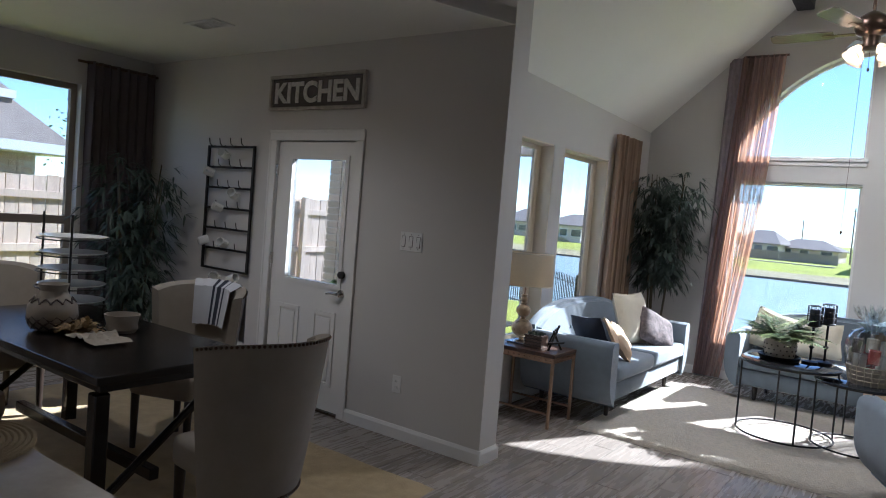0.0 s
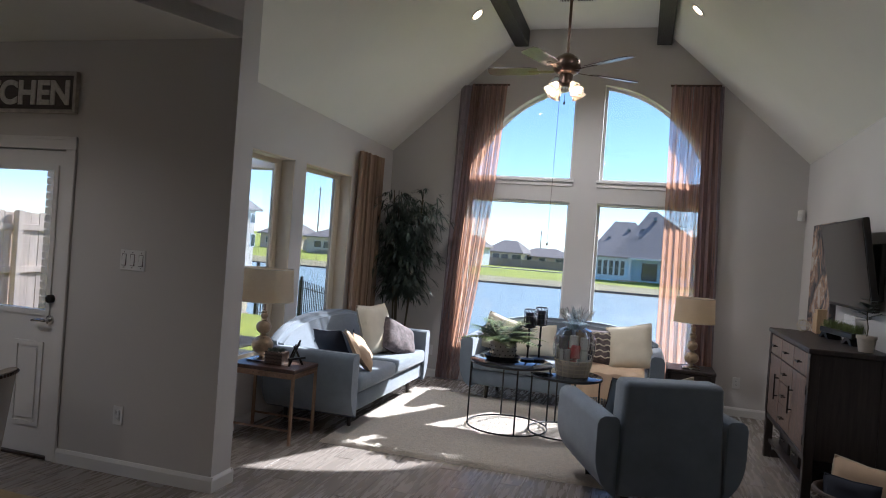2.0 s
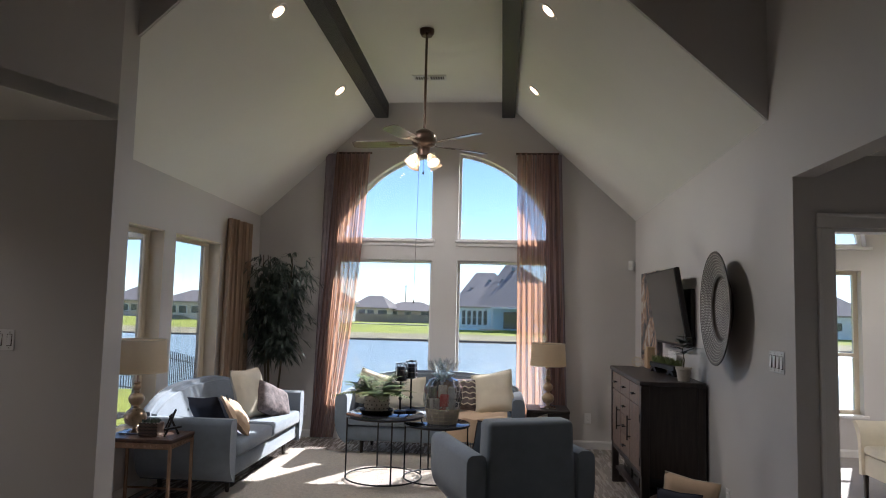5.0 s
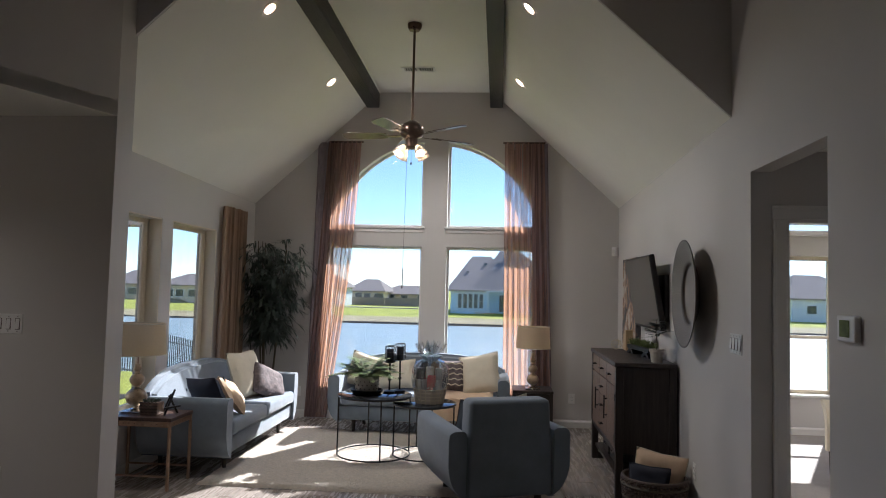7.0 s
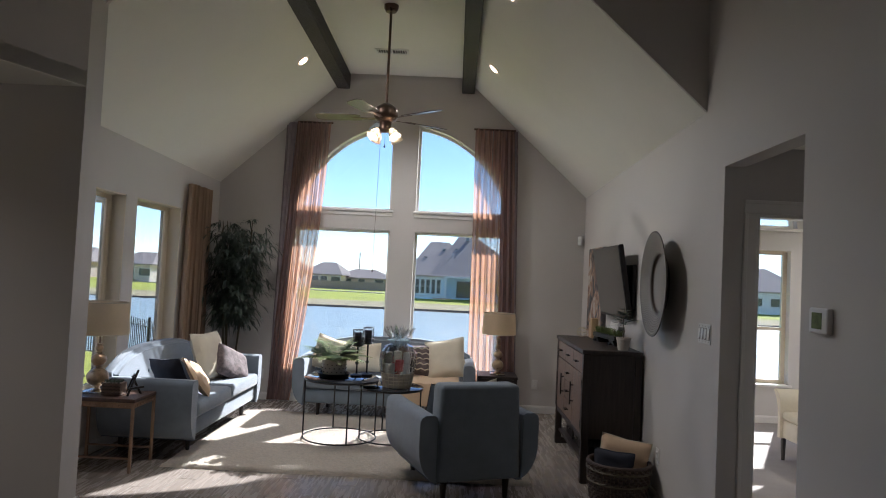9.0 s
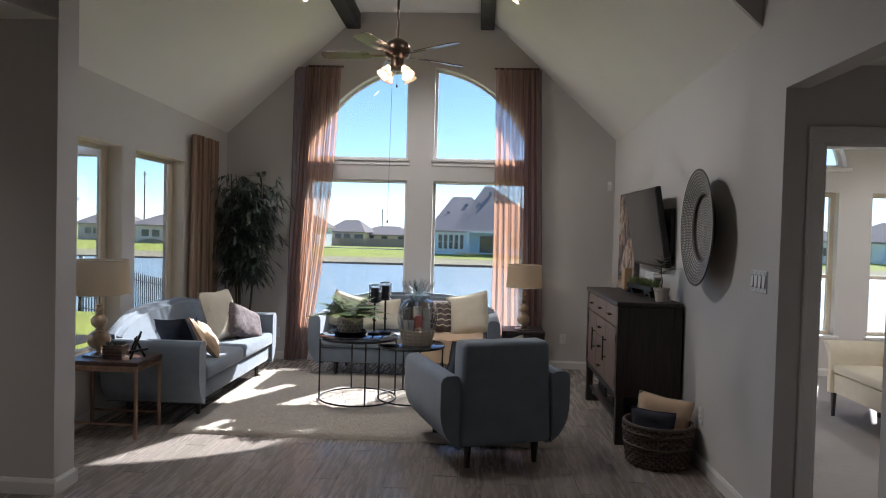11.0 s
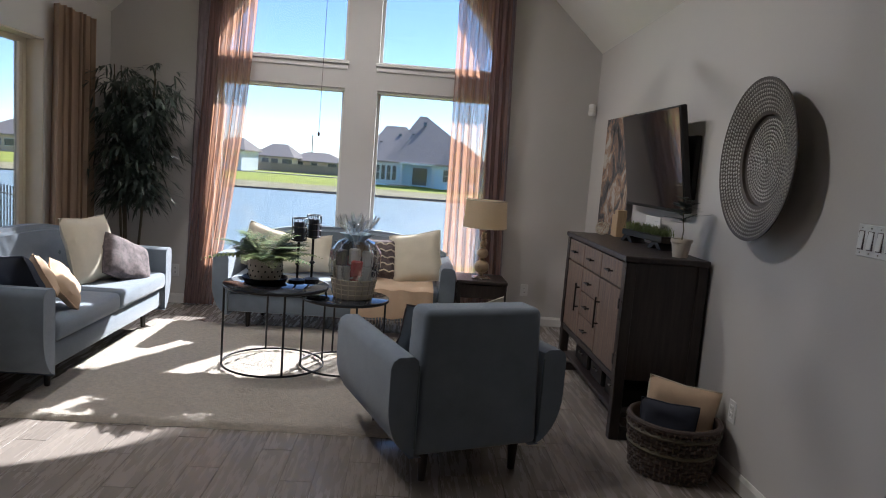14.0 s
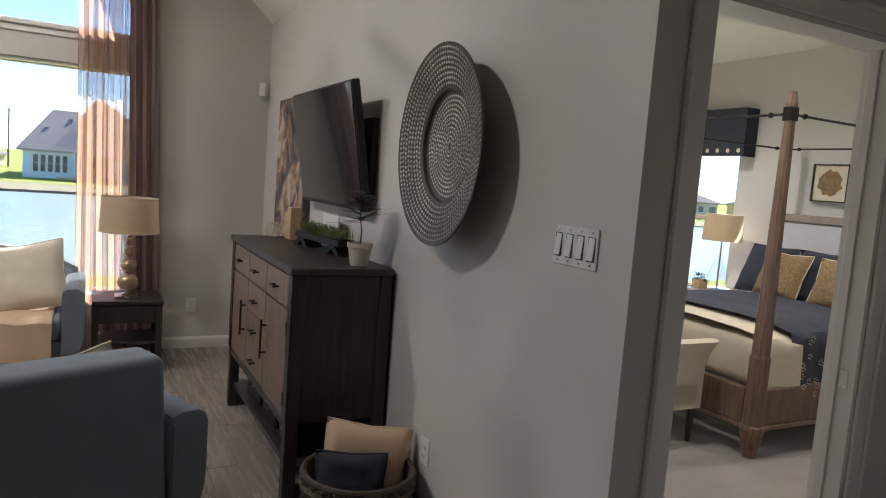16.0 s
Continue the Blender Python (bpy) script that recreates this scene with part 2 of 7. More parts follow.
    concrete=mat("concrete", (0.4, 0.38, 0.35), 0.9, 0, 3, 0.1, 0.4),
    bulb=lamp_mat("lit_bulb", (1.0, 0.83, 0.68), 11.0),
    can=lamp_mat("recessed_lamp_lens", (1.0, 0.62, 0.38), 9.0),
    frost=shade_mat("frosted_glass_shade", (0.88, 0.80, 0.70)),
    fanblade=mat("walnut_fan_blade", (0.10, 0.072, 0.06), 0.3, 0, 10, 0.4, 0.1, 60, stretch=(1, 6, 1), rvar=0.05),
    shoremud=mat("dark_shore_mud", (0.07, 0.055, 0.045), 0.9, 0, 3, 0.3, 0.5),
    creambrick=mat("cream_brick", (0.72, 0.62, 0.52), 0.9, 0, 3, 0.12, 0.3, 30),
    red=mat("red_packet_paper", (0.45, 0.06, 0.05), 0.5, 0, 20, 0.2, 0.1),
)


def water_mat():
    m = bpy.data.materials.new("lake_water")
    m.use_nodes = True
    nt = m.node_tree
    p = nt.nodes["Principled BSDF"]
    p.inputs["Base Color"].default_value = (0.42, 0.50, 0.48, 1)
    p.inputs["Roughness"].default_value = 0.34
    tc = nt.nodes.new("ShaderNodeTexCoord")
    mp = nt.nodes.new("ShaderNodeMapping")
    mp.inputs["Scale"].default_value = (1.0, 2.2, 1)
    n = node(nt, "ShaderNodeTexNoise", Scale=1.6, Detail=5.0, Roughness=0.6)
    b = nt.nodes.new("ShaderNodeBump")
    b.inputs["Strength"].default_value, b.inputs["Distance"].default_value = 0.8, 0.25
    nt.links.new(tc.outputs["Object"], mp.inputs["Vector"])
    nt.links.new(mp.outputs["Vector"], n.inputs["Vector"])
    nt.links.new(n.outputs["Fac"], b.inputs["Height"])
    nt.links.new(b.outputs["Normal"], p.inputs["Normal"])
    return m


M["water"] = water_mat()
M["film"] = glass_mat("crinkled_clear_film", (0.9, 0.93, 0.95), 7.0, 0.12)


def canvas_mat():
    m = bpy.data.materials.new("blotted_canvas")
    m.use_nodes = True
    nt = m.node_tree
    p = nt.nodes["Principled BSDF"]
    p.inputs["Roughness"].default_value = 0.8
    tc = nt.nodes.new("ShaderNodeTexCoord")
    n = node(nt, "ShaderNodeTexNoise", Scale=4.5, Detail=7.0, Roughness=0.65, Distortion=0.8)
    cr = nt.nodes.new("ShaderNodeValToRGB")
    els = cr.color_ramp.elements
    els[0].position, els[0].color = 0.36, (0.03, 0.028, 0.03, 1)
    els[1].position, els[1].color = 0.62, (0.5, 0.47, 0.42, 1)
    e = els.new(0.45)
    e.color = (0.12, 0.115, 0.12, 1)
    e = els.new(0.52)
    e.color = (0.33, 0.2, 0.13, 1)
    nt.links.new(tc.outputs["Object"], n.inputs["Vector"])
    nt.links.new(n.outputs["Fac"], cr.inputs["Fac"])
    nt.links.new(cr.outputs["Color"], p.inputs["Base Color"])
    return m


M["canvas"] = canvas_mat()
M["redwood"] = mat("dark_red_brown_wood", (0.075, 0.042, 0.03), 0.35, 0, 6, 0.5, 0.3, 80, stretch=(6, 0.8, 1))
M["platedark"] = mat("bright_hammer_marks", (0.36, 0.34, 0.31), 0.45, 0.45, 12, 0.3, 0.1)
# Darker copy of the almond frame: its backlit shade is in the colour.
M["dimframe"] = mat("shaded_window_frame", (0.26, 0.22, 0.18), 0.5, 0, 4, 0.08, 0.1)
# Mauve curtain in a darker copy; the kitchen corner's dimness is in its colour.
M["darkcurtain"] = mat("shaded_mauve_curtain", (0.115, 0.092, 0.095), 0.9, 0, 12, 0.15, 0.4, 300)
M["signwood"] = mat("dark_grey_sign_wood", (0.085, 0.075, 0.07), 0.7, 0, 8, 0.35, 0.5, 80, stretch=(0.6, 6, 6))
M["signframe"] = mat("whitewashed_sign_frame", (0.42, 0.38, 0.33), 0.7, 0, 20, 0.3, 0.5, 80)
M["signletters"] = mat("worn_white_letters", (0.6, 0.58, 0.54), 0.7, 0, 40, 0.25, 0.4, 120)

M["plankjoined"] = mat("wood_look_tile_joined", (0.245, 0.212, 0.185), 0.28, 0, 7, 0.10, 0.2, 90, stretch=(5, 0.5, 1), dist=0.001, rvar=0.12)


# ---- shape helpers ----
def part(name, bm, material, parent=None, label="", smooth=False, m=None):
    """Links a bmesh as one mesh object, under parent if given, at the local pose m."""
    me = bpy.data.meshes.new(name)
    bmesh.ops.recalc_face_normals(bm, faces=bm.faces[:])
    if smooth:
        for f in bm.faces:
            f.smooth = True
    bm.to_mesh(me)
    bm.free()
    if smooth:
        me.set_sharp_from_angle(angle=radians(40))
    for one in (material if isinstance(material, (list, tuple)) else [material]):
        me.materials.append(M[one])
    ob = new(name, me)
    if parent:
        ob.parent = parent
    if m:
        ob.matrix_basis = m
    if label:
        tagged(ob, label)
    return ob


def thing(name, label, category, m=None, group="", kind=""):
    ob = tagged(new(name), label, category, group, kind)
    if m:
        ob.matrix_basis = m
    return ob


def setting(name, bm, material, smooth=False):
    return tagged(part(name, bm, material, None, "", smooth), kind="structure")


def box(bm, a, b, bevel=0.0, seg=1, m=None, mi=0):
    """Box from corner a to corner b, its edges rounded."""
    a, b = [min(p, q) for p, q in zip(a, b)], [max(p, q) for p, q in zip(a, b)]
    r = bmesh.ops.create_cube(bm, size=1.0, matrix=Matrix.Translation([(p + q) / 2 for p, q in zip(a, b)]) @ Matrix.Diagonal([q - p for p, q in zip(a, b)] + [1]))
    vs = r["verts"]
    if bevel:
        es = list({e for v in vs for e in v.link_edges})
        r = bmesh.ops.bevel(bm, geom=es, offset=bevel, segments=seg, profile=0.5, affect="EDGES")
        vs = list({v for f in r["faces"] for v in f.verts} | {v for v in vs if v.is_valid})
    if m:
        bmesh.ops.transform(bm, matrix=m, verts=vs)
    if mi:
        for f in {f for v in vs for f in v.link_faces}:
            f.material_index = mi
    return bm


def B(a, b, bevel=0.0, seg=1, m=None):
    return box(bmesh.new(), a, b, bevel, seg, m)


def rod(bm, p, q, r1, r2=None, n=10):
    p, q = Vector(p), Vector(q)
    d = q - p
    mt = Matrix.Translation((p + q) / 2) @ d.to_track_quat("Z", "Y").to_matrix().to_4x4()
    bmesh.ops.create_cone(bm, cap_ends=True, segments=n, radius1=r1, radius2=r1 if r2 is None else r2, depth=d.length, matrix=mt)
    return bm


def lathe(bm, profile, n=24, at=(0, 0, 0), cap=True):
    """Turns (radius, height) pairs about the upright axis."""
    rings = []
    for r, z in profile:
        rings.append([bm.verts.new((at[0] + r * math.cos(6.28318 * k / n), at[1] + r * math.sin(6.28318 * k / n), at[2] + z)) for k in range(n)])
    for lo, hi in zip(rings, rings[1:]):
        for k in range(n):
            bm.faces.new((lo[k], lo[(k + 1) % n], hi[(k + 1) % n], hi[k]))
    if cap:
        bm.faces.new(rings[0][::-1])
        bm.faces.new(rings[-1])
    return bm


def tube(bm, pts, r, n=8, closed=False):
    """Round tube along points; r is one radius or one for each point."""
    pts = [Vector(p) for p in pts]
    rs = r if isinstance(r, (list, tuple)) else [r] * len(pts)
    rings = []
    for k, p in enumerate(pts):
        a, b = pts[k - 1] if k or closed else p, pts[(k + 1) % len(pts)] if k < len(pts) - 1 or closed else p
        q = (b - a).to_track_quat("Z", "Y")
        rings.append([bm.verts.new(p + q @ Vector((rs[k] * math.cos(6.28318 * j / n), rs[k] * math.sin(6.28318 * j / n), 0))) for j in range(n)])
    pairs = list(zip(rings, rings[1:])) + ([(rings[-1], rings[0])] if closed else [])
    for lo, hi in pairs:
        for j in range(n):
            bm.faces.new((lo[j], lo[(j + 1) % n], hi[(j + 1) % n], hi[j]))
    if not closed:
        bm.faces.new(rings[0][::-1])
        bm.faces.new(rings[-1])
    return bm


def ring(bm, c, radius, r, n=40, m=6):
    return tube(bm, [(c[0] + radius * math.cos(6.28318 * k / n), c[1] + radius * math.sin(6.28318 * k / n), c[2]) for k in range(n)], r, m, closed=True)


def prism(bm, outline, lift, depth, holes=()):
    """Plate with an outline and holes, given in two dimensions; lift turns them into space, depth is a vector."""
    for loop in (outline, *holes):
        vs = [bm.verts.new(lift(*p)) for p in loop]
        for k in range(len(vs)):
            bm.edges.new((vs[k], vs[(k + 1) % len(vs)]))
    bmesh.ops.triangle_fill(bm, use_beauty=True, use_dissolve=False, edges=bm.edges[:])
    r = bmesh.ops.extrude_face_region(bm, geom=bm.faces[:])
    bmesh.ops.translate(bm, vec=Vector(depth), verts=[g for g in r["geom"] if isinstance(g, bmesh.types.BMVert)])
    return bm


def cushion(bm, w, h, t, n=14, m=None, puff=0.55, flat=0.0, wob=0.012, seed=0):
    """Pillow w wide, h high, t thick about the origin, in the x-z plane, with pointed corners."""
    grid = []
    for s in (-1, 1):
        rows = []
        for j in range(n + 1):
            row = []
            for i in range(n + 1):
                u, v = 2 * i / n - 1, 2 * j / n - 1
                edge = max(0.0, (1 - u ** 4) * (1 - v ** 4)) ** puff
                pinch = 1 - 0.08 * (1 - abs(v)) * abs(u) ** 3
                pinch2 = 1 - 0.08 * (1 - abs(u)) * abs(v) ** 3
                x, z = u * w / 2 * pinch, v * h / 2 * pinch2
                y = s * (t / 2 * edge + wob * edge * noise.noise((u * 2.5 + seed, v * 2.5, s)))
                row.append((x, y, z))
            rows.append(row)
        grid.append(rows)
    made = {}

    def vert(p):
        k = tuple(round(c, 5) for c in p)
        if k not in made:
            made[k] = bm.verts.new(m @ Vector(p) if m else p)
        return made[k]

    for rows in grid:
        for j in range(n):
            for i in range(n):
                q = [vert(rows[j][i]), vert(rows[j][i + 1]), vert(rows[j + 1][i + 1]), vert(rows[j + 1][i])]
                if len(set(q)) == 4:
                    try:
                        bm.faces.new(q)
                    except ValueError:
                        pass
    return bm


def curtain(bm, x0, x1, z0, z1, y=0.0, folds=8, amp=0.035, n=90, low=None, seed=0, rows=10, pull=None):
    """Pleated cloth in the x-z plane. low: its edges at the foot; pull(v) moves the free edge by height."""
    low = low or (x0, x1)
    grid = []
    for j in range(rows + 1):
        v = j / rows
        a, b = x0 + (low[0] - x0) * (1 - v), x1 + (low[1] - x1) * (1 - v)
        if pull:
            a, b = pull(v, a, b)
        row = []
        for i in range(n + 1):
            u = i / n
            w = 6.28318 * folds * u + 1.6 * math.sin(3 * u + seed) + 1.5 * noise.noise((u * 4, v * 1.1, seed)) + .7 * noise.noise((u * 9, v * .5, seed + 5))
            swing = .55 + .8 * abs(noise.noise((u * 6 + seed * 3, v * .7, 2)))
            row.append(bm.verts.new((a + (b - a) * u + 0.25 * amp * math.sin(2 * w), y + amp * swing * (math.sin(w) + .22 * math.sin(2.7 * w + seed)), z0 + (z1 - z0) * v)))
        grid.append(row)
    for j in range(rows):
        for i in range(n):
            bm.faces.new((grid[j][i], grid[j][i + 1], grid[j + 1][i + 1], grid[j + 1][i]))
    return bm


def arc(cx, cz, r, a0, a1, n=18):
    return [(cx + r * math.cos(radians(a0 + (a1 - a0) * k / n)), cz + r * math.sin(radians(a0 + (a1 - a0) * k / n))) for k in range(n + 1)]


XZ = lambda y: (lambda u, v: (u, y, v))
YZ = lambda x: (lambda u, v: (x, u, v))
XY = lambda z: (lambda u, v: (u, v, z))


# ---- walls, ceilings, floors ----
XL, XR, YN, HK = -0.62, 4.0, 4.28, 2.74     # living room: left, right and window wall, kitchen ceiling
ZS, ZF = 2.70, 4.155                        # foot of the slopes, flat part of the vault
YV = 0.19                                   # near end of the vault
RISE = 0.09                                 # the vault is this much higher at its near end
HT = 5.2                                    # ceiling over the near part
WX = (0.37, 1.56, 1.87, 3.06)               # tall windows
ZW = (0.45, 2.18, 2.43)
ARC_C, ARC_R = (1.715, 2.167), 1.36


def rect(a, b, c, d):
    return [(a, c), (b, c), (b, d), (a, d)]


def arch_half(side):
    cx, cz = ARC_C
    x_in = WX[1] if side < 0 else WX[2]
    base = ZW[2]
    a_in = math.degrees(math.acos((x_in - cx) / ARC_R))
    a_out = math.degrees(math.asin((base - cz) / ARC_R))
    if side > 0:
        return [(x_in, base)] + arc(cx, cz, ARC_R, a_out, a_in)
    return [(x_in, base)] + arc(cx, cz, ARC_R, 180 - a_out, a_in)


north_holes = [rect(WX[0], WX[1], ZW[0], ZW[1]), rect(WX[2], WX[3], ZW[0], ZW[1]), arch_half(-1), arch_half(1)]
vault = [(XL, ZS), (0.98, ZF), (2.42, ZF), (XR, ZS)]
wall_north = setting("wall_north", prism(bmesh.new(), [(XL, 0), (XR, 0)] + vault[::-1], XZ(YN), (0, 0.17, 0), north_holes), "wall")

LW = ((0.86, 1.88), (2.09, 3.12))           # the two windows of the left wall
wall_west = setting("wall_west", prism(bmesh.new(), rect(0.2, 4.28, 0, ZS + .15), YZ(XL), (-0.2, 0, 0), [rect(a, b, 0.5, 2.25) for a, b in LW]), "wall")
wall_east = setting("wall_east", prism(bmesh.new(), [(YN, 0), (YN, ZS + .12), (YV, ZS + .12), (YV, HT), (-6, HT), (-6, 0), (-1.1, 0), (-1.1, 2.38), (-0.16, 2.38), (-0.16, 0)], YZ(XR), (0.12, 0, 0)), "wall")

# vault: two slopes and a flat, with the upright face that closes its near end
bm = bmesh.new()
out = [(XL - .1, ZS - .09 + .0), (0.98, ZF), (2.42, ZF), (XR + .1, ZS - .09)]
up = [(XR + .1, ZS + .2), (2.3, ZF + .2), (1.1, ZF + .2), (XL - .1, ZS + .2)]
ceiling_living = setting("ceiling_living", prism(bm, [(XL, ZS), (0.98, ZF), (2.42, ZF), (XR, ZS), (XR, ZS + .2), (2.5, ZF + .2), (0.9, ZF + .2), (XL, ZS + .2)], XZ(YV + .006), (0, YN - YV - .006, 0)), "ceiling")
for v in ceiling_living.data.vertices:
    v.co.z += RISE * (YN - v.co.y) / (YN - YV)
gable = setting("wall_gable", prism(bmesh.new(), [(XL, ZS + RISE), (0.98, ZF + RISE), (2.42, ZF + RISE), (XR, ZS + RISE), (XR, HT), (XL, HT)], XZ(YV), (0, -0.02, 0)), "wall")
ceiling_near = setting("ceiling_near", B((-1.6, -6, HT), (XR, YV, HT + .1)), "ceiling")

# kitchen side: pier, door wall, outer wall, header over the open side
DX = (-2.09, -1.24)                          # back door
pier = setting("wall_kitchen_north", prism(bmesh.new(), [(-3.9, 0), (DX[0], 0), (DX[0], 2.03), (DX[1], 2.03), (DX[1], 0), (0, 0), (0, HT), (-0.62, HT), (-0.62, 3.0), (-3.9, 3.0)], XZ(0.0), (0, 0.2, 0)), "wall")
KW = (-2.6, -0.66)
wall_kitchen_west = setting("wall_kitchen_west", prism(bmesh.new(), rect(-6, 0.2, 0, HK + .1), YZ(-3.9), (-0.2, 0, 0), [rect(KW[0], KW[1], 0.55, 2.42)]), "wall")
edge = [(0.0, 0.0), (-0.30, -0.80), (-1.5, -2.3), (-1.5, -6.0)]
bm = bmesh.new()
ceiling_kitchen = setting("ceiling_kitchen", prism(bm, [(-3.9, 0.0)] + edge + [(-3.9, -6.0)], XY(HK), (0, 0, 0.1)), "ceiling")
bm = bmesh.new()
for (x0, y0), (x1, y1) in zip(edge, edge[1:]):
    vs = [bm.verts.new(p) for p in ((x0, y0, HK + .006), (x1, y1, HK + .006), (x1, y1, HT), (x0, y0, HT))]
    bm.faces.new(vs)
r = bmesh.ops.extrude_face_region(bm, geom=bm.faces[:])
bmesh.ops.translate(bm, vec=(-0.12, 0.0, 0), verts=[g for g in r["geom"] if isinstance(g, bmesh.types.BMVert)])
header = setting("wall_header", bm, "wall")
wall_south = setting("wall_south", B((-4.1, -6.1, 0), (5.6, -6.0, HT)), "wall")

# hall and bedroom
BE, BN = 8.62, 4.40
BD = (4.20, 5.10)
wall_bed_door = setting("wall_bedroom_south", prism(bmesh.new(), [(4.12, 0), (BD[0], 0), (BD[0], 2.10), (BD[1], 2.10), (BD[1], 0), (BE, 0), (BE, 3.0), (4.12, 3.0)], XZ(-0.16), (0, 0.12, 0)), "wall")
wall_hall_east = setting("wall_hall_east", B((5.5, -1.22, 0), (5.6, -0.16, 2.6)), "wall")
wall_hall_south = setting("wall_hall_south", B((4.12, -1.22, 0), (5.5, -1.1, 2.6)), "wall")
ceiling_hall = setting("ceiling_hall", B((4.12, -1.1, 2.5), (5.5, -0.16, 2.6)), "ceiling")
# The third opening is unseen, added to bring more daylight into the bedroom.
BWA, BWB, BW_ADDED = (5.62, 6.62), (7.0, 8.1), (4.5, 5.4)
arch_w = [(5.55, 2.44), (6.69, 2.44)] + arc(6.12, 2.44, 0.57, 0, 180, 14)[1:-1]
wall_bed_north = setting("wall_bedroom_north", prism(bmesh.new(), rect(4.12, BE, 0, 3.0), XZ(BN), (0, 0.17, 0), [rect(*BWA, 0.48, 2.16), rect(*BWB, 0.48, 2.16), rect(*BW_ADDED, 0.48, 2.16), arch_w]), "wall")
wall_bed_east = setting("wall_bedroom_east", prism(bmesh.new(), rect(-0.16, BN, 0, 3.0), YZ(BE), (0.17, 0, 0), [rect(3.36, 4.15, 0.55, 2.16)]), "wall")
ceiling_bed = setting("ceiling_bedroom", B((4.12, -0.16, 3.0), (BE, BN, 3.1)), "ceiling")
wall_bed_west = setting("wall_bedroom_west", B((4.122, YV, ZS + .02), (4.2, BN, 3.0)), "wall")

# floors
floor = setting("floor", B((-4.1, -6.1, -0.12), (4.12, 4.45, -0.0022)), "grout")
floor_bed = setting("floor_bedroom", B((4.12, -0.10, -0.12), (BE, BN, 0.004)), "carpet")
floor_hall = setting("floor_hall", B((4.12, -1.22, -0.12), (5.6, -0.10, 0.0)), "plank")


def baseboard(name, a, b, inward):
    """Skirting board from a to b on the floor, its profile standing out along inward."""
    a, b, n = Vector((*a, 0)), Vector((*b, 0)), Vector((*inward, 0))
    bm = bmesh.new()
    prof = [(0, 0), (0.016, 0), (0.016, 0.07), (0.011, 0.082), (0.006, 0.092), (0, 0.092)]
    ends = [[bm.verts.new(p + n * d + Vector((0, 0, z))) for d, z in prof] for p in (a, b)]
    for k in range(6):
        bm.faces.new((ends[0][k], ends[0][(k + 1) % 6], ends[1][(k + 1) % 6], ends[1][k]))
    bm.faces.new(ends[0])
    bm.faces.new(ends[1][::-1])
    return setting(name, bm, "trim")


baseboard("baseboard", (XL, YN), (XR, YN), (0, -1))
baseboard("baseboard", (XR, -0.16), (XR, YN - .016), (-1, 0))
baseboard("baseboard", (XR, -6), (XR, -1.1), (-1, 0))
baseboard("baseboard", (XL, 0.216), (XL, YN - .016), (1, 0))
baseboard("baseboard", (0, 0), (0, 0.2), (1, 0))
baseboard("baseboard", (DX[1] + .07, 0), (0.016, 0), (0, -1))
baseboard("baseboard", (-3.884, 0), (DX[0] - .07, 0), (0, -1))
baseboard("baseboard", (-0.604, 0.2), (0.016, 0.2), (0, 1))
baseboard("baseboard", (-3.9, -6), (-3.9, 0), (1, 0))
baseboard("baseboard", (4.0, -0.16), (BD[0] - .075, -0.16), (0, -1))
baseboard("baseboard", (4.14, BN), (BE - .016, BN), (0, -1))
baseboard("baseboard", (BE, -0.04), (BE, BN), (-1, 0))


def window(name, outline, at, into, frame_w=0.045, mat_name="frame", bars=(), depth=0.05):
    """Vinyl frame that follows an outline, and its pane. at: the lift of the outline's plane; into: vector outward. bars: (u0, u1, v0, v1)."""
    ob = tagged(new(name), kind="structure")
    cu = sum(p[0] for p in outline) / len(outline)
    cv = sum(p[1] for p in outline) / len(outline)
    n = len(outline)
    area = sum(outline[k][0] * outline[(k + 1) % n][1] - outline[(k + 1) % n][0] * outline[k][1] for k in range(n))
    s = 1 if area > 0 else -1
    inner = []
    for k in range(n):
        p0, p1, p2 = Vector(outline[k - 1]), Vector(outline[k]), Vector(outline[(k + 1) % n])
        d1, d2 = (p1 - p0).normalized(), (p2 - p1).normalized()
        n1, n2 = Vector((-d1.y, d1.x)) * s, Vector((-d2.y, d2.x)) * s
        bis = (n1 + n2).normalized()
        inner.append(tuple(p1 + bis * frame_w / max(0.3, bis.dot(n1))))
    part("window_frame", prism(bmesh.new(), outline, at, Vector(into) * depth, [inner]), mat_name, ob)
    at2 = lambda u, v: Vector(at(u, v)) + Vector(into) * 0.02
    pane = part("pane", prism(bmesh.new(), inner, at2, Vector(into) * 0.004), "glass", ob)
    pane.visible_shadow = False
    for u0, u1, v0, v1 in bars:
        at3 = lambda u, v: Vector(at(u, v)) - Vector(into) * 0.004
        part("rail", prism(bmesh.new(), rect(u0, u1, v0, v1), at3, Vector(into) * 0.045), mat_name, ob)
    return ob


for k, h in enumerate(north_holes):
    window("window_%d" % (k + 1), h, XZ(YN + .11), (0, 1, 0), 0.03, "trim")
for k, (x0, x1) in enumerate(((WX[0], WX[1]), (WX[2], WX[3]))):
    for z, nm in ((ZW[0], "window_sill"), (ZW[2], "window_sill")):
        setting(nm, B((x0 - .03, YN - .03, z - .028), (x1 + .03, YN + .108, z + .004), 0.006), "trim")
        setting("trim", B((x0 - .02, YN - .012, z - .075), (x1 + .02, YN - .001, z - .03), 0.004), "trim")
    setting("trim", B((x0, YN + .02, ZW[1] - .022), (x1, YN + .108, ZW[1] - .002), 0.004), "trim")
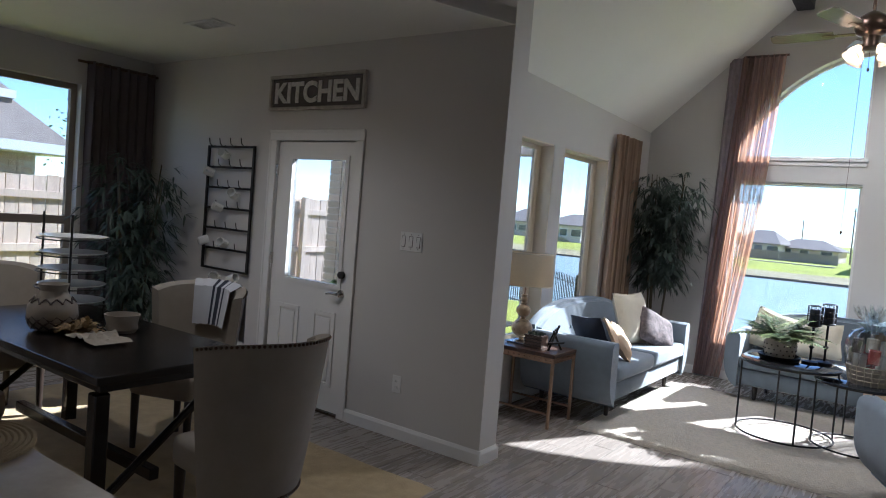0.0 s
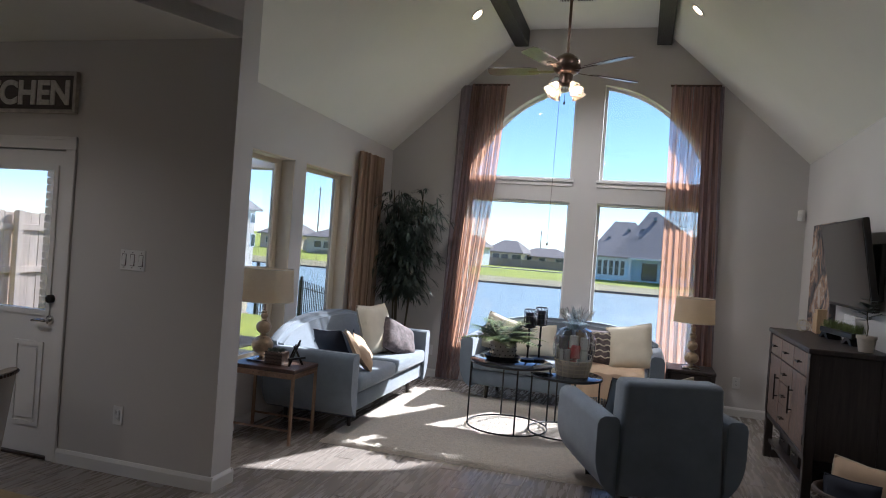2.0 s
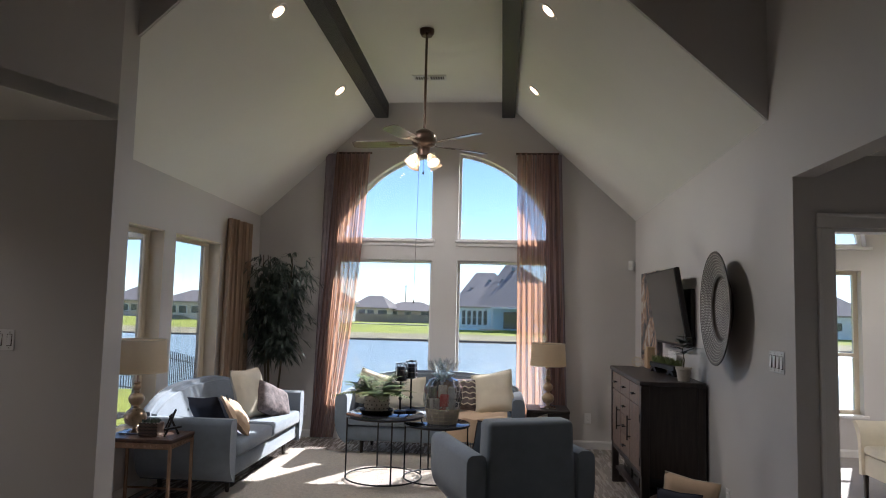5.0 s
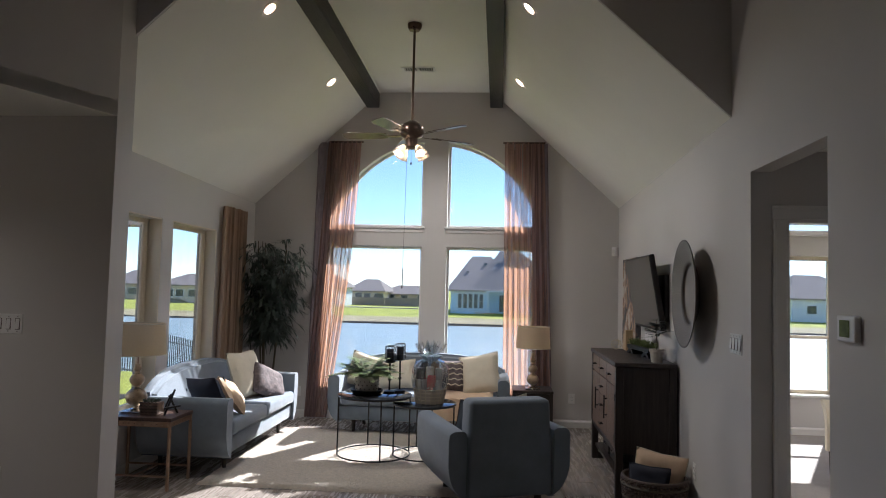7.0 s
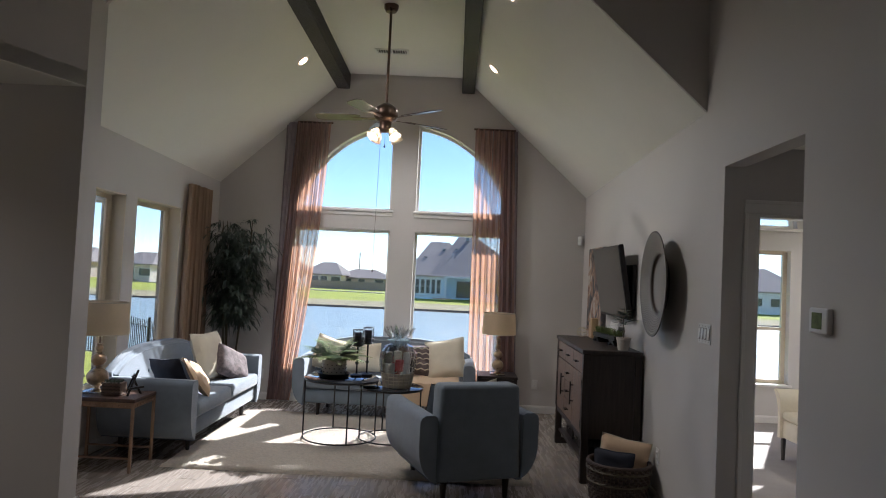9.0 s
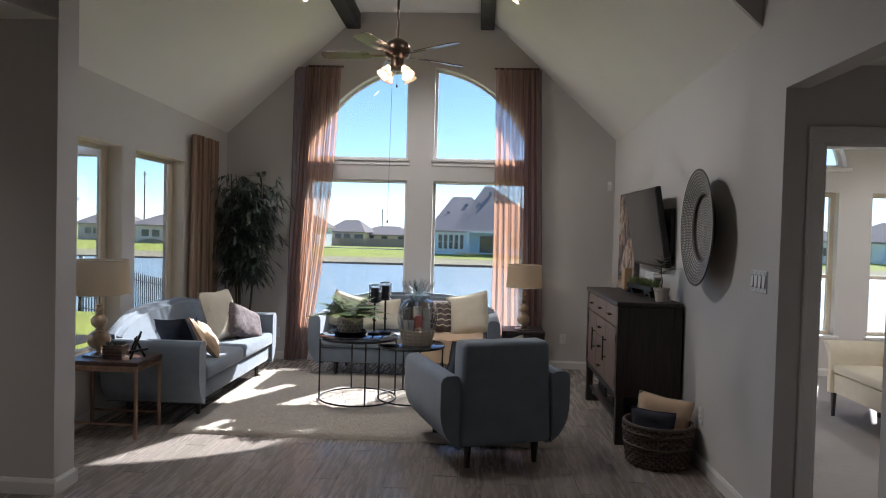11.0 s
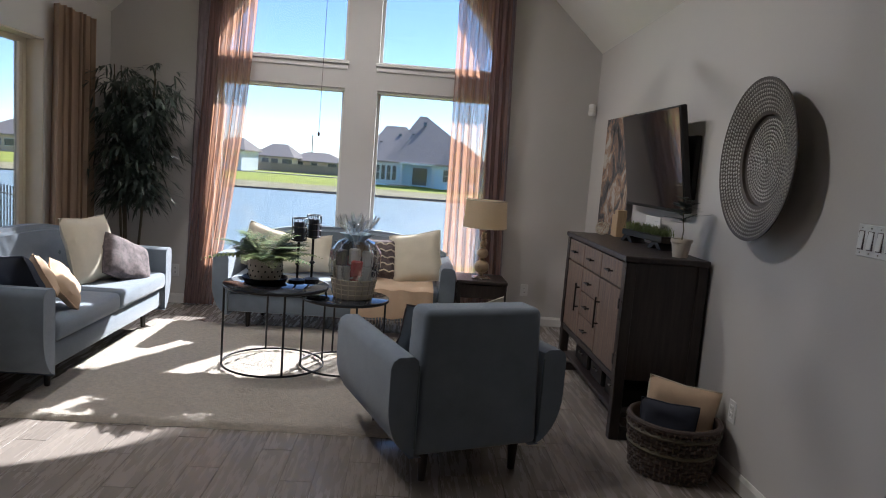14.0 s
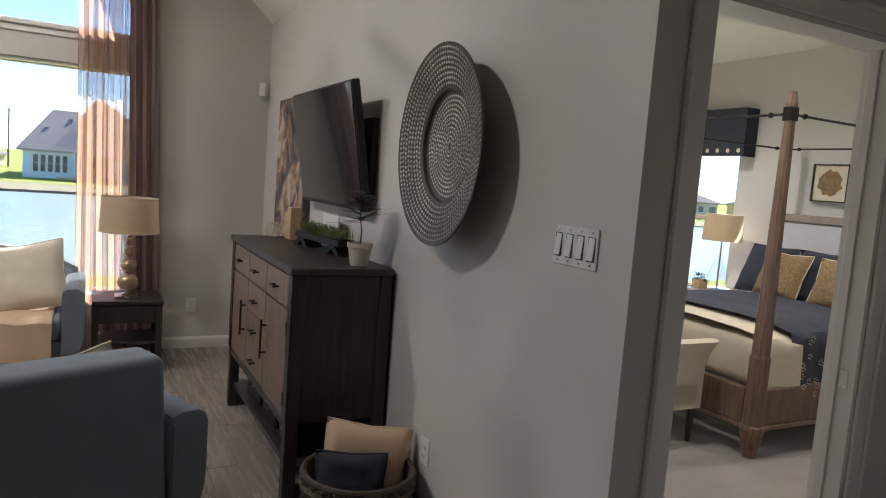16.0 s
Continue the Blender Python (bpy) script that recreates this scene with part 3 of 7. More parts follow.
for k, (y0, y1) in enumerate(LW):
    window("window_%d" % (k + 5), rect(y0, y1, 0.5, 2.25), YZ(XL - .13), (-1, 0, 0), 0.05, "frame")
    setting("window_sill", B((XL - .128, y0 - .03, 0.475), (XL + .03, y1 + .03, 0.503), 0.006), "trim")
for y0, y1 in LW:
    for a, b, c, d in ((y1 - .012, y1 - .001, .504, 2.236), (y0 + .001, y0 + .012, .504, 2.236), (y0 + .0125, y1 - .0125, 2.237, 2.249)):
        setting("window_jamb", B((XL - .128, a, c), (XL - .003, b, d)), "frame")
    setting("trim", B((XL - .172, y1 - .095, .55), (XL - .131, y1 - .05, 2.2), .004), "frame")
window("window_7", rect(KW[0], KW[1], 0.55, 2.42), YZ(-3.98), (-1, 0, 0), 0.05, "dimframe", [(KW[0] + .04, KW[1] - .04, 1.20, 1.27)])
for k, (x0, x1) in enumerate((BWA, BWB, BW_ADDED)):
    window("window_%d" % (k + 8), rect(x0, x1, 0.48, 2.16), XZ(BN + .1), (0, 1, 0), 0.05, "frame", [(x0 + .04, x1 - .04, 1.15, 1.19)])
    setting("window_sill", B((x0 - .04, BN - .04, 0.45), (x1 + .04, BN + .098, 0.483), 0.006), "trim")
window("window_11", arch_w, XZ(BN + .1), (0, 1, 0), 0.045, "trim")
setting("window_sill", B((5.5, BN - .04, 2.405), (6.74, BN + .098, 2.442), 0.006), "trim")
window("window_12", rect(3.36, 4.15, 0.55, 2.16), YZ(BE + .1), (1, 0, 0), 0.05, "frame", [(3.40, 4.11, 1.33, 1.37)])

# beams of the vault
for x0, x1, lab in ((0.80, 0.965, "left"), (2.385, 2.545, "right")):
    bm = bmesh.new()
    box(bm, (x0, YV + .02, 3.955), (x1, YN - .002, ZF - .002), 0.008)
    for v in bm.verts:
        v.co.z += RISE * (YN - v.co.y) / (YN - YV)
    b = thing("ceiling_beam", "dark-stained rough wooden beam along the vaulted ceiling", "beam", group="beams of the vault")
    part("timber", bm, "beam", b)


# ---- outdoors ----
def ground_z(x, y):
    """Yard near the house, the slope to the lake, the lake bed, the far bank."""
    if y < 9:
        return -0.16
    if y < 22:
        return -0.16 - 2.3 * (y - 9) / 13
    if y < 60:
        return -2.46
    if y < 64.7:
        return -2.46 + 0.47 * (y - 60) / 4.7
    if y < 65.0:
        return -1.99 + 0.2 * (y - 64.7) / 0.3
    if y < 84:
        return -1.79 + 0.69 * (y - 65.0) / 19
    return -1.1


bm = bmesh.new()
ys = [-60, -6, -1, 3, 5, 9, 12, 16, 22, 60, 63.4, 64.7, 65.0, 66, 72, 78, 84, 100, 150, 400, 2500]
xs = [-2500, -300, -100, -60, -40, -25, -15, -8, -4.15, 8.8, 15, 25, 40, 70, 120, 300, 2500]
gv = [[bm.verts.new((x, y, ground_z(x, y) + (0.12 * noise.noise((x * .11, y * .11, 0)) if 5 < y < 400 else 0))) for x in xs] for y in ys]
for j in range(len(ys) - 1):
    for i in range(len(xs) - 1):
        f = bm.faces.new((gv[j][i], gv[j][i + 1], gv[j + 1][i + 1], gv[j + 1][i]))
        f.material_index = 2 if ys[j] == 64.7 else 1 if 60 <= ys[j] < 72 else 0
ground = setting("ground", bm, ["grass", "drybank", "shoremud"])
water = setting("water", B((-400, 14, -2.4), (400, 66, -2.0)), "water")


def hip_house(name, label, x0, x1, y0, y1, z0, wall_h, roof_h, wall_mat, roof_mat="farshingle", over=0.5, ridge=0.35, wins=(), gable=False):
    """House: walls, hipped or gabled roof with eaves, windows on its south face. wins: (x, z, w, h)."""
    ob = thing(name, label, "house", pose((x0 + x1) / 2, y0, z0))
    cx = (x0 + x1) / 2
    part("wall", B((x0 - cx, 0, -1.0), (x1 - cx, y1 - y0, wall_h)), wall_mat, ob)
    bm = bmesh.new()
    a, b, c, d = x0 - cx - over, x1 - cx + over, -over, y1 - y0 + over
    cy = (c + d) / 2
    w = (b - a) * ridge / 2
    base = [bm.verts.new(p) for p in ((a, c, wall_h), (b, c, wall_h), (b, d, wall_h), (a, d, wall_h))]
    low = [bm.verts.new(p) for p in ((a, c, wall_h - .2), (b, c, wall_h - .2), (b, d, wall_h - .2), (a, d, wall_h - .2))]
    r1, r2 = bm.verts.new((-w, cy, wall_h + roof_h)), bm.verts.new((w, cy, wall_h + roof_h))
    bm.faces.new((base[0], base[1], r2, r1))
    bm.faces.new((base[2], base[3], r1, r2))
    bm.faces.new((base[1], base[2], r2))
    bm.faces.new((base[3], base[0], r1))
    for k in range(4):
        bm.faces.new((low[k], low[(k + 1) % 4], base[(k + 1) % 4], base[k]))
    bm.faces.new(low[::-1])
    part("roof", bm, roof_mat, ob)
    for x, z, ww, hh in wins:
        wn = part("window", B((x, -0.06, z), (x + ww, -0.003, z + hh)), "whitesiding", ob)
        part("pane", B((x + .07, -0.09, z + .07), (x + ww - .07, -0.063, z + hh - .07)), "darkglass", wn)
    return ob


EYE0 = Vector((2.4, -3.5))


def far(bearing, dist):
    """The place at a compass bearing, degrees to the right of straight ahead, and a distance from the room."""
    return EYE0.x + dist * math.sin(radians(bearing)), EYE0.y + dist * math.cos(radians(bearing))


def place_house(name, label, b0, b1, dist, depth, z0, wall_h, roof_h, wall_mat, roof="farshingle", **kw):
    x0, y0 = far(b0, dist)
    x1, _ = far(b1, dist)
    return hip_house(name, label, x0, x1, y0, y0 + depth, z0, wall_h, roof_h, wall_mat, roof, **kw)


# the large unfinished house across the lake
def hipped(bm, x0, x1, y0, y1, z, ridge0, ridge1):
    """Hipped roof over a rectangle; the ridge runs between two points (x, y, z), with a fascia under the eaves."""
    base = [bm.verts.new(p) for p in ((x0, y0, z), (x1, y0, z), (x1, y1, z), (x0, y1, z))]
    low = [bm.verts.new(p) for p in ((x0, y0, z - .2), (x1, y0, z - .2), (x1, y1, z - .2), (x0, y1, z - .2))]
    a, b = bm.verts.new(ridge0), bm.verts.new(ridge1)
    for f in ((base[0], base[1], b, a), (base[1], base[2], b), (base[2], base[3], a, b), (base[3], base[0], a)):
        bm.faces.new(f)
    for k in range(4):
        bm.faces.new((low[k], low[(k + 1) % 4], base[(k + 1) % 4], base[k]))
    bm.faces.new(low[::-1])
    return bm


def far_window(par, x, z, w, h, y=0.0, cols=1, rows=1, frame="whitesiding"):
    """Window on a house front at y: frame, dark pane and the bars between its lights."""
    wn = part("window", B((x, y - .07, z), (x + w, y - .003, z + h)), frame, par)
    part("pane", B((x + .08, y - .09, z + .08), (x + w - .08, y - .072, z + h - .08)), "darkglass", wn)
    for k in range(1, cols):
        part("bar", B((x + w * k / cols - .03, y - .11, z + .08), (x + w * k / cols + .03, y - .091, z + h - .08)), frame, wn)
    for k in range(1, rows):
        part("bar", B((x + .08, y - .115, z + h * k / rows - .03), (x + w - .08, y - .092, z + h * k / rows + .03)), frame, wn)


big = thing("house", "large unfinished house in pale blue housewrap with steep grey-brown roofs", "house", pose(0, 80, -1.19))
part("wall", B((-3.4, 0, -1.0), (1.25, 14, 2.8)), "siding", big)
part("wall", B((1.251, 1.6, -1.0), (5.0, 14, 2.8)), "siding", big, "pale blue wall set back behind the porch")
part("wall", B((5.001, 0, -1.0), (11.3, 14, 2.8)), "siding", big)
part("roof", hipped(bmesh.new(), -3.95, 5.6, -.6, 14.6, 2.85, (-1.1, 7.0, 7.35), (1.4, 7.0, 7.35)), "shingle", big)
part("roof", hipped(bmesh.new(), -.9, 11.9, -.55, 17, 2.86, (3.1, 8.4, 8.95), (4.0, 8.4, 8.95)), "shingle", big)
part("roof", hipped(bmesh.new(), 5.2, 12.0, -1.4, 8, 2.87, (8.3, 2.6, 5.9), (8.6, 4.4, 5.9)), "shingle", big)
part("fascia", B((1.0, -.68, 2.62), (5.3, -.602, 2.82)), "whitesiding", big)
for x in (1.1, 4.9):
    part("post", B((x, -.5, -.1), (x + .22, -.28, 2.62)), "whitesiding", big)
for k in range(5):
    far_window(big, -2.55 + .66 * k, .55, .58, 1.85, rows=2)
part("band", B((-3.4, -.04, 2.45), (1.25, -.001, 2.6)), "whitesiding", big)
part("band", B((-3.4, -.04, 0.2), (1.25, -.001, .34)), "whitesiding", big)
far_window(big, 2.6, .2, 1.75, 2.05, 1.6, 2, 1, "redwood")
far_window(big, 6.2, .8, 1.5, 1.5, 0, 2, 2)
far_window(big, 8.9, .8, 1.5, 1.5, 0, 2, 2)
for x, y, z in ((.55, 5.3, 6.2), (3.6, 6.6, 7.9), (-1.7, 3.6, 5.1), (2.2, 5.0, 6.3)):
    part("roof_vent", B((x, y - .5, z - .3), (x + .4, y - .1, z + .18), .04), "darkglass" if x > -1 else "farshingle", big)
part("vent_pipe", rod(bmesh.new(), (1.9, 3.4, 4.8), (1.9, 3.4, 5.9), .06, n=6), "whitesiding", big)
for k in range(3):
    part("lumber", B((-.2 + k * .5, -3.2 - k * .3, .08), (1.4 + k * .4, -3.0 - k * .3, .2)), "lightwood", big)
far_houses = [
    ("low tan house with a grey hipped roof beyond the lake", -12.6, -9.6, 112, 12, 2.3, 2.0, "tansiding"),
    ("long low brick house with a grey roof beyond the lake", -10.2, -5.6, 118, 12, 1.9, 1.5, "pinkbrick"),
    ("tan house with a wide grey roof beyond the lake", -27.5, -23.8, 104, 12, 2.6, 1.7, "tansiding"),
    ("brick house with a grey roof beyond the lake", -31.2, -28.3, 118, 12, 2.6, 2.2, "pinkbrick"),
    ("white house with a grey roof beyond the lake", 22.6, 28.5, 92, 12, 2.8, 3.0, "whitesiding"),
    ("tan house with a dark roof beyond the lake", 18.4, 22.0, 118, 12, 2.6, 2.0, "tansiding"),
    ("pale house with a dark roof beyond the lake", 30.0, 37.0, 100, 12, 2.8, 2.6, "siding"),
    ("grey-roofed house far off across the lake", 46.0, 52.0, 120, 14, 2.6, 2.4, "tansiding"),
    ("brown-roofed house far off across the lake", 54.0, 60.0, 130, 14, 2.6, 2.4, "pinkbrick"),
    ("grey-roofed low house at the far shore", -22.5, -19.0, 125, 12, 2.6, 1.8, "tansiding"),
]
for lab, b0, b1, dist, dep, wh, rh, mm in far_houses:
    x0, _ = far(b0, dist)
    x1, _ = far(b1, dist)
    w = x1 - x0
    place_house("house", lab, b0, b1, dist, dep, -1.2, wh, rh, mm, wins=[(w * .2 - w / 2, .9, 1.2, 1.1), (w * .45 - w / 2, .9, 1.2, 1.1), (w * .75 - w / 2, .9, 1.6, 1.1)])
place_house("house", "small cream house with a grey roof beside the lake", -15.6, -13.4, 96, 10, -1.2, 2.9, 1.6, "whitesiding",
            wins=[(-1.4, 0.9, 1.0, 1.2), (0.4, 0.9, 1.0, 1.2)])
place_house("house", "two-storey cream brick house with a grey roof near the shore", -36.9, -34.4, 62, 7, -0.9, 4.5, 1.8, "creambrick",
            wins=[(-1.0, 0.9, 0.6, 1.2), (0.3, 0.9, 0.6, 1.2), (-1.0, 3.0, 0.6, 1.0), (0.3, 3.0, 0.6, 1.0)])
shore = [o for o in bpy.data.objects if o.name.startswith("house") and o.parent is None][-1]
for y, z, hh in ((1.2, 1.0, 1.2), (2.4, 1.0, 1.2), (4.6, 1.0, 1.2), (1.6, 3.1, .9), (4.4, 3.1, .9)):
    wn = part("window", B((2.2 + .0, y, z), (2.28, y + .75, z + hh)), "whitesiding", shore)
    part("pane", B((2.282, y + .08, z + .08), (2.3, y + .67, z + hh - .08)), "darkglass", wn)
for b, d, h in ((-4.9, 118, 6.5), (-26.7, 118, 9.0), (-8.1, 140, 5.0), (-19.5, 130, 8.0)):
    x, y = far(b, d)
    po = thing("utility_pole", "tall thin dark utility pole on the far shore", "pole", pose(x, y, -1.2), "utility poles")
    part("shaft", rod(bmesh.new(), (0, 0, 0), (0, 0, h + 2), 0.13, 0.09, 8), "brownroof", po)
    part("crossarm", B((-.35, -.05, h + 1.5), (.35, .05, h + 1.6)), "brownroof", po)
ff = thing("board_fence", "long low brown board fence on the far bank behind the lawn", "fence", pose(-23, 100, -1.1))
for k in range(19):
    part("panel", B((k * .8, (k % 2) * .03, 0), (k * .8 + .77, (k % 2) * .03 + .06, 1.25)), "farshingle", ff)
ff = thing("board_fence", "pale new board fence beside the low houses on the far bank", "fence", pose(-50, 96, -1.1))
for k in range(12):
    part("panel", B((k * .9, (k % 2) * .03, 0), (k * .9 + .87, (k % 2) * .03 + .06, 1.7)), "fence", ff)
setting("track", B((-40, 88, -1.3), (-7, 89.6, -1.02)), "concrete")
mound = thing("earth_mound", "low mound of bare brown earth on the far bank", "mound", pose(-43, 90, -1.1))
part("earth", lathe(bmesh.new(), [(2.6, -.1), (2.0, .3), (1.1, .65), (.3, .85)], 14), "drybank", mound, smooth=True)
x, y = far(-10.4, 128)
wt = thing("portable_toilet", "small blue-grey portable cabin on the far bank", "cabin", pose(x, y, -1.15))
part("body", B((-.6, -.6, 0), (.6, .6, 2.0), 0.05), "siding", wt)
part("roof", B((-.65, -.65, 2.0), (.65, .65, 2.2), 0.08), "whitesiding", wt)


def picket_fence(name, label, x, y0, y1, z0, h):
    """Board fence along y with rails on its house side."""
    ob = thing(name, label, "fence", pose(x, y0, z0))
    n = int((y1 - y0) / 0.145)
    me = None
    rng = random.Random(4)
    for k in range(n):
        if me is None:
            p = part("picket", B((-.01, 0, 0.03), (.01, 0.138, h), 0.003), "fence", ob)
            me = p.data
        else:
            p = new("picket", me)
            p.parent = ob
        p.matrix_basis = pose(rng.uniform(-.004, .004), k * 0.145, rng.uniform(-.012, .012))
    for z in (0.3, 0.95, h - .22):
        part("rail", B((.012, 0, z - .045), (.05, y1 - y0, z + .045), 0.003), "fence", ob)
    for k in range(int((y1 - y0) / 2.4) + 1):
        part("post", B((.052, k * 2.4, -0.2), (.14, k * 2.4 + .09, h + .02), 0.004), "fence", ob)
    return ob


f3 = picket_fence("board_fence", "pale board fence of the next garden running down the slope", 0, 0, 8.5, 0, 1.8)
f3.matrix_basis = pose(-10.4, 8.6, -0.16, -9.5, 0, 0)
picket_fence("board_fence", "cedar board fence with rails along the side yard", -6.2, -8.0, 6.4, -0.16, 1.78)
f2 = picket_fence("board_fence", "short return of the cedar board fence across the yard", 0, 0, 1.9, 0, 1.78)
f2.matrix_basis = pose(-6.2, 6.45, -0.16, 0, 0, -90)


def iron_fence(x, y0, y1):
    ob = thing("iron_fence", "black metal picket fence stepping down to the lake", "fence", pose(x, y0, 0))
    zf = lambda y: ground_z(x, y + y0)
    rod_me = None
    n = int((y1 - y0) / 0.11)
    for k in range(n):
        y = k * 0.11
        if rod_me is None:
            p = part("picket", B((-.009, -.009, 0), (.009, .009, 1.2)), "black", ob)
            rod_me = p.data
        else:
            p = new("picket", rod_me)
            p.parent = ob
        p.matrix_basis = pose(0, y, zf(y))
    for h in (0.15, 1.02):
        bm = bmesh.new()
        pts = [(0, y1s, zf(y1s) + h) for y1s in np.linspace(0, y1 - y0, 14)]
        tube(bm, pts, 0.016, 4)
        part("rail", bm, "black", ob)
    for k in range(int((y1 - y0) / 2.2) + 1):
        y = k * 2.2
        part("post", B((-.03, y - .03, zf(y) - .1), (.03, y + .03, zf(y) + 1.3)), "black", ob)


iron_fence(-6.2, 10.6, 17.5)

# the neighbour's brick house beside the kitchen window
nb = thing("house", "neighbouring tan brick house with a grey shingled hipped roof", "house", pose(-8.4, -8.57, -0.62))
part("wall", B((-9.0, 0, -0.5), (0, 9.5, 2.66)), "mortar", nb)
bm = bmesh.new()
a, b, c, d, wh, rh = -9.4, 0.4, -0.4, 9.9, 2.68, 3.7
bs = [bm.verts.new(p) for p in ((a, c, wh), (b, c, wh), (b, d, wh), (a, d, wh))]
r1, r2 = bm.verts.new((-4.5, 4.5, wh + rh)), bm.verts.new((-4.5, 6.7, wh + rh))
bm.faces.new((bs[0], bs[1], r1)), bm.faces.new((bs[1], bs[2], r2, r1)), bm.faces.new((bs[2], bs[3], r2)), bm.faces.new((bs[3], bs[0], r1, r2)), bm.faces.new(bs[::-1])
part("roof", bm, "brownroof", nb)
part("roof", hipped(bmesh.new(), a, -.35, c, 9.3, wh + .75, (-4.6, 3.6, wh + 4.1), (-4.6, 6.0, wh + 4.1)), "brownroof", nb)
part("fascia", B((-.355, c, wh + .64), (-.30, 9.33, wh + .76)), "whitesiding", nb)
part("fascia", B((a, 9.301, wh + .64), (-.356, 9.34, wh + .76)), "whitesiding", nb)
part("fascia", B((b - .02, c, wh - .12), (b + .03, d, wh + .02)), "whitesiding", nb)
part("fascia", B((a, d + .001, wh - .12), (b - .021, d + .03, wh + .02)), "whitesiding", nb)
part("soffit", B((a, c, wh - .13), (b - .03, d, wh - .121)), "whitesiding", nb)
bm = bmesh.new()
for r in range(36):
    z = -0.1 + r * 0.082
    for k in range(34):
        y = 6.0 + (k + (r % 2) * .5) * 0.21
        if y + .2 < 9.5 and k < 17:
            box(bm, (0, y, z), (0.012, y + .2, z + .072))
tagged(part("bricks", bm, "brick", nb), kind="stuff")

# covered patio: roof edge and post outside the side windows
pt = thing("patio_cover", "tan-trimmed patio cover on a square post outside the side windows", "patio cover", pose(-4.2, 0.4, 0))
part("beam", B((0.2, 2.45, 2.26), (3.36, 2.65, 2.48), 0.01), "tansiding", pt)
for x in (0.2, 1.75, 3.26):
    part("rafter", B((x, 0.0, 2.30), (x + .1, 2.449, 2.46), 0.005), "tansiding", pt)
part("post", B((0.30, 2.0, -0.16), (0.68, 2.38, 2.26), 0.005), "mortar", pt)
for r in range(29):
    for q in range(2):
        z, o = -.1 + r * .0815, (r % 2) * .095
        part("brick", B((0.29 + q * .2 - (.005 if q == 0 else 0), 1.988, z), (0.48 + q * .2 - (.002), 2.001, z + .07), .003), "brick", pt)
        part("brick", B((0.679, 2.0 + q * .192, z), (0.692, 2.182 + q * .192, z + .07), .003), "brick", pt)
setting("patio", B((-4.1, 0.2, -0.2), (-0.82, 3.2, -0.09)), "concrete")
setting("garden_bed", B((-6.1, 3.2, -0.2), (-3.2, 6.2, -0.12), 0.02), "soil")


def leaf_bush(name, label, at, size, n, mats=("leaf",), leaf=0.06, seed=1, cat="shrub"):
    ob = thing(name, label, cat, pose(*at))
    rng = random.Random(seed)
    bm = bmesh.new()
    for k in range(n):
        a, e, r = rng.uniform(0, 6.283), rng.uniform(-.2, 1.5), rng.uniform(0.5, 1.0)
        c = Vector((math.cos(a) * math.cos(e) * r * size[0], math.sin(a) * math.cos(e) * r * size[1], size[2] * (0.35 + 0.6 * math.sin(e) * r)))
        q = Euler((rng.uniform(-1, 1), rng.uniform(-1, 1), rng.uniform(0, 6.28))).to_matrix()
        pts = [c + q @ Vector(p) * leaf for p in ((0, -1, 0), (.45, -.1, .12), (0, 1, 0), (-.45, -.1, .12))]
        f = bm.faces.new([bm.verts.new(p) for p in pts])
        f.material_index = rng.randrange(len(mats))
    part("foliage", bm, list(mats), ob)
    bm = bmesh.new()
    for k in range(6):
        a = k * 1.05
        rod(bm, (0, 0, 0), (size[0] * .5 * math.cos(a), size[1] * .5 * math.sin(a), size[2] * .7), 0.012, 0.004, 5)
    part("stems", bm, "cane", ob)
    return ob


leaf_bush("shrub", "small green shrub in the mulch bed", (-3.9, 4.2, -.12), (.3, .3, .55), 260, ("leaf", "palegreen"), 0.05, 2)
leaf_bush("shrub", "low green shrub beside the fence", (-5.2, 5.4, -.12), (.35, .35, .6), 260, ("leaf", "palegreen"), 0.05, 3)
leaf_bush("shrub", "loose green shrub outside the back door", (-3.55, 2.2, -.1), (.3, .3, .8), 260, ("leaf",), 0.05, 4)


def tree(at, h, r, label, seed, n=1500):
    ob = thing("tree", label, "tree", pose(*at))
    rng = random.Random(seed)
    bm = bmesh.new()
    rod(bm, (0, 0, -.2), (0.05, 0, h * .45), 0.09, 0.06, 8)
    tips = []
    for k in range(9):
        a, z = rng.uniform(0, 6.28), h * rng.uniform(.35, .5)
        t = (r * .7 * math.cos(a), r * .7 * math.sin(a), h * rng.uniform(.6, .92))
        rod(bm, (0.04, 0, z), t, 0.035, 0.01, 6)
        tips.append(t)
    part("trunk", bm, "cane", ob)
    bm = bmesh.new()
    for k in range(n):
        t = Vector(tips[k % 9]) + Vector([rng.gauss(0, r * .3) for _ in range(3)])
        q = Euler([rng.uniform(0, 6.28) for _ in range(3)]).to_matrix()
        bm.faces.new([bm.verts.new(t + q @ Vector(p) * 0.09) for p in ((0, -1, 0), (.5, 0, .1), (0, 1, 0), (-.5, 0, .1))])
    part("crown", bm, "leaf", ob)
    return ob


tree((-9.5, 3.4, -.16), 2.9, 0.55, "slender young green tree beyond the fence", 5, 900)
tree((-24.0, 12.0, -.16), 4.5, 2.6, "broad dark green tree far behind the fence", 6, 1500)


# ---- living room furniture ----
def taper_leg(h, r1=0.026, r2=0.015):
    return rod(bmesh.new(), (0, 0, h), (0, 0, 0), r1, r2, 12)


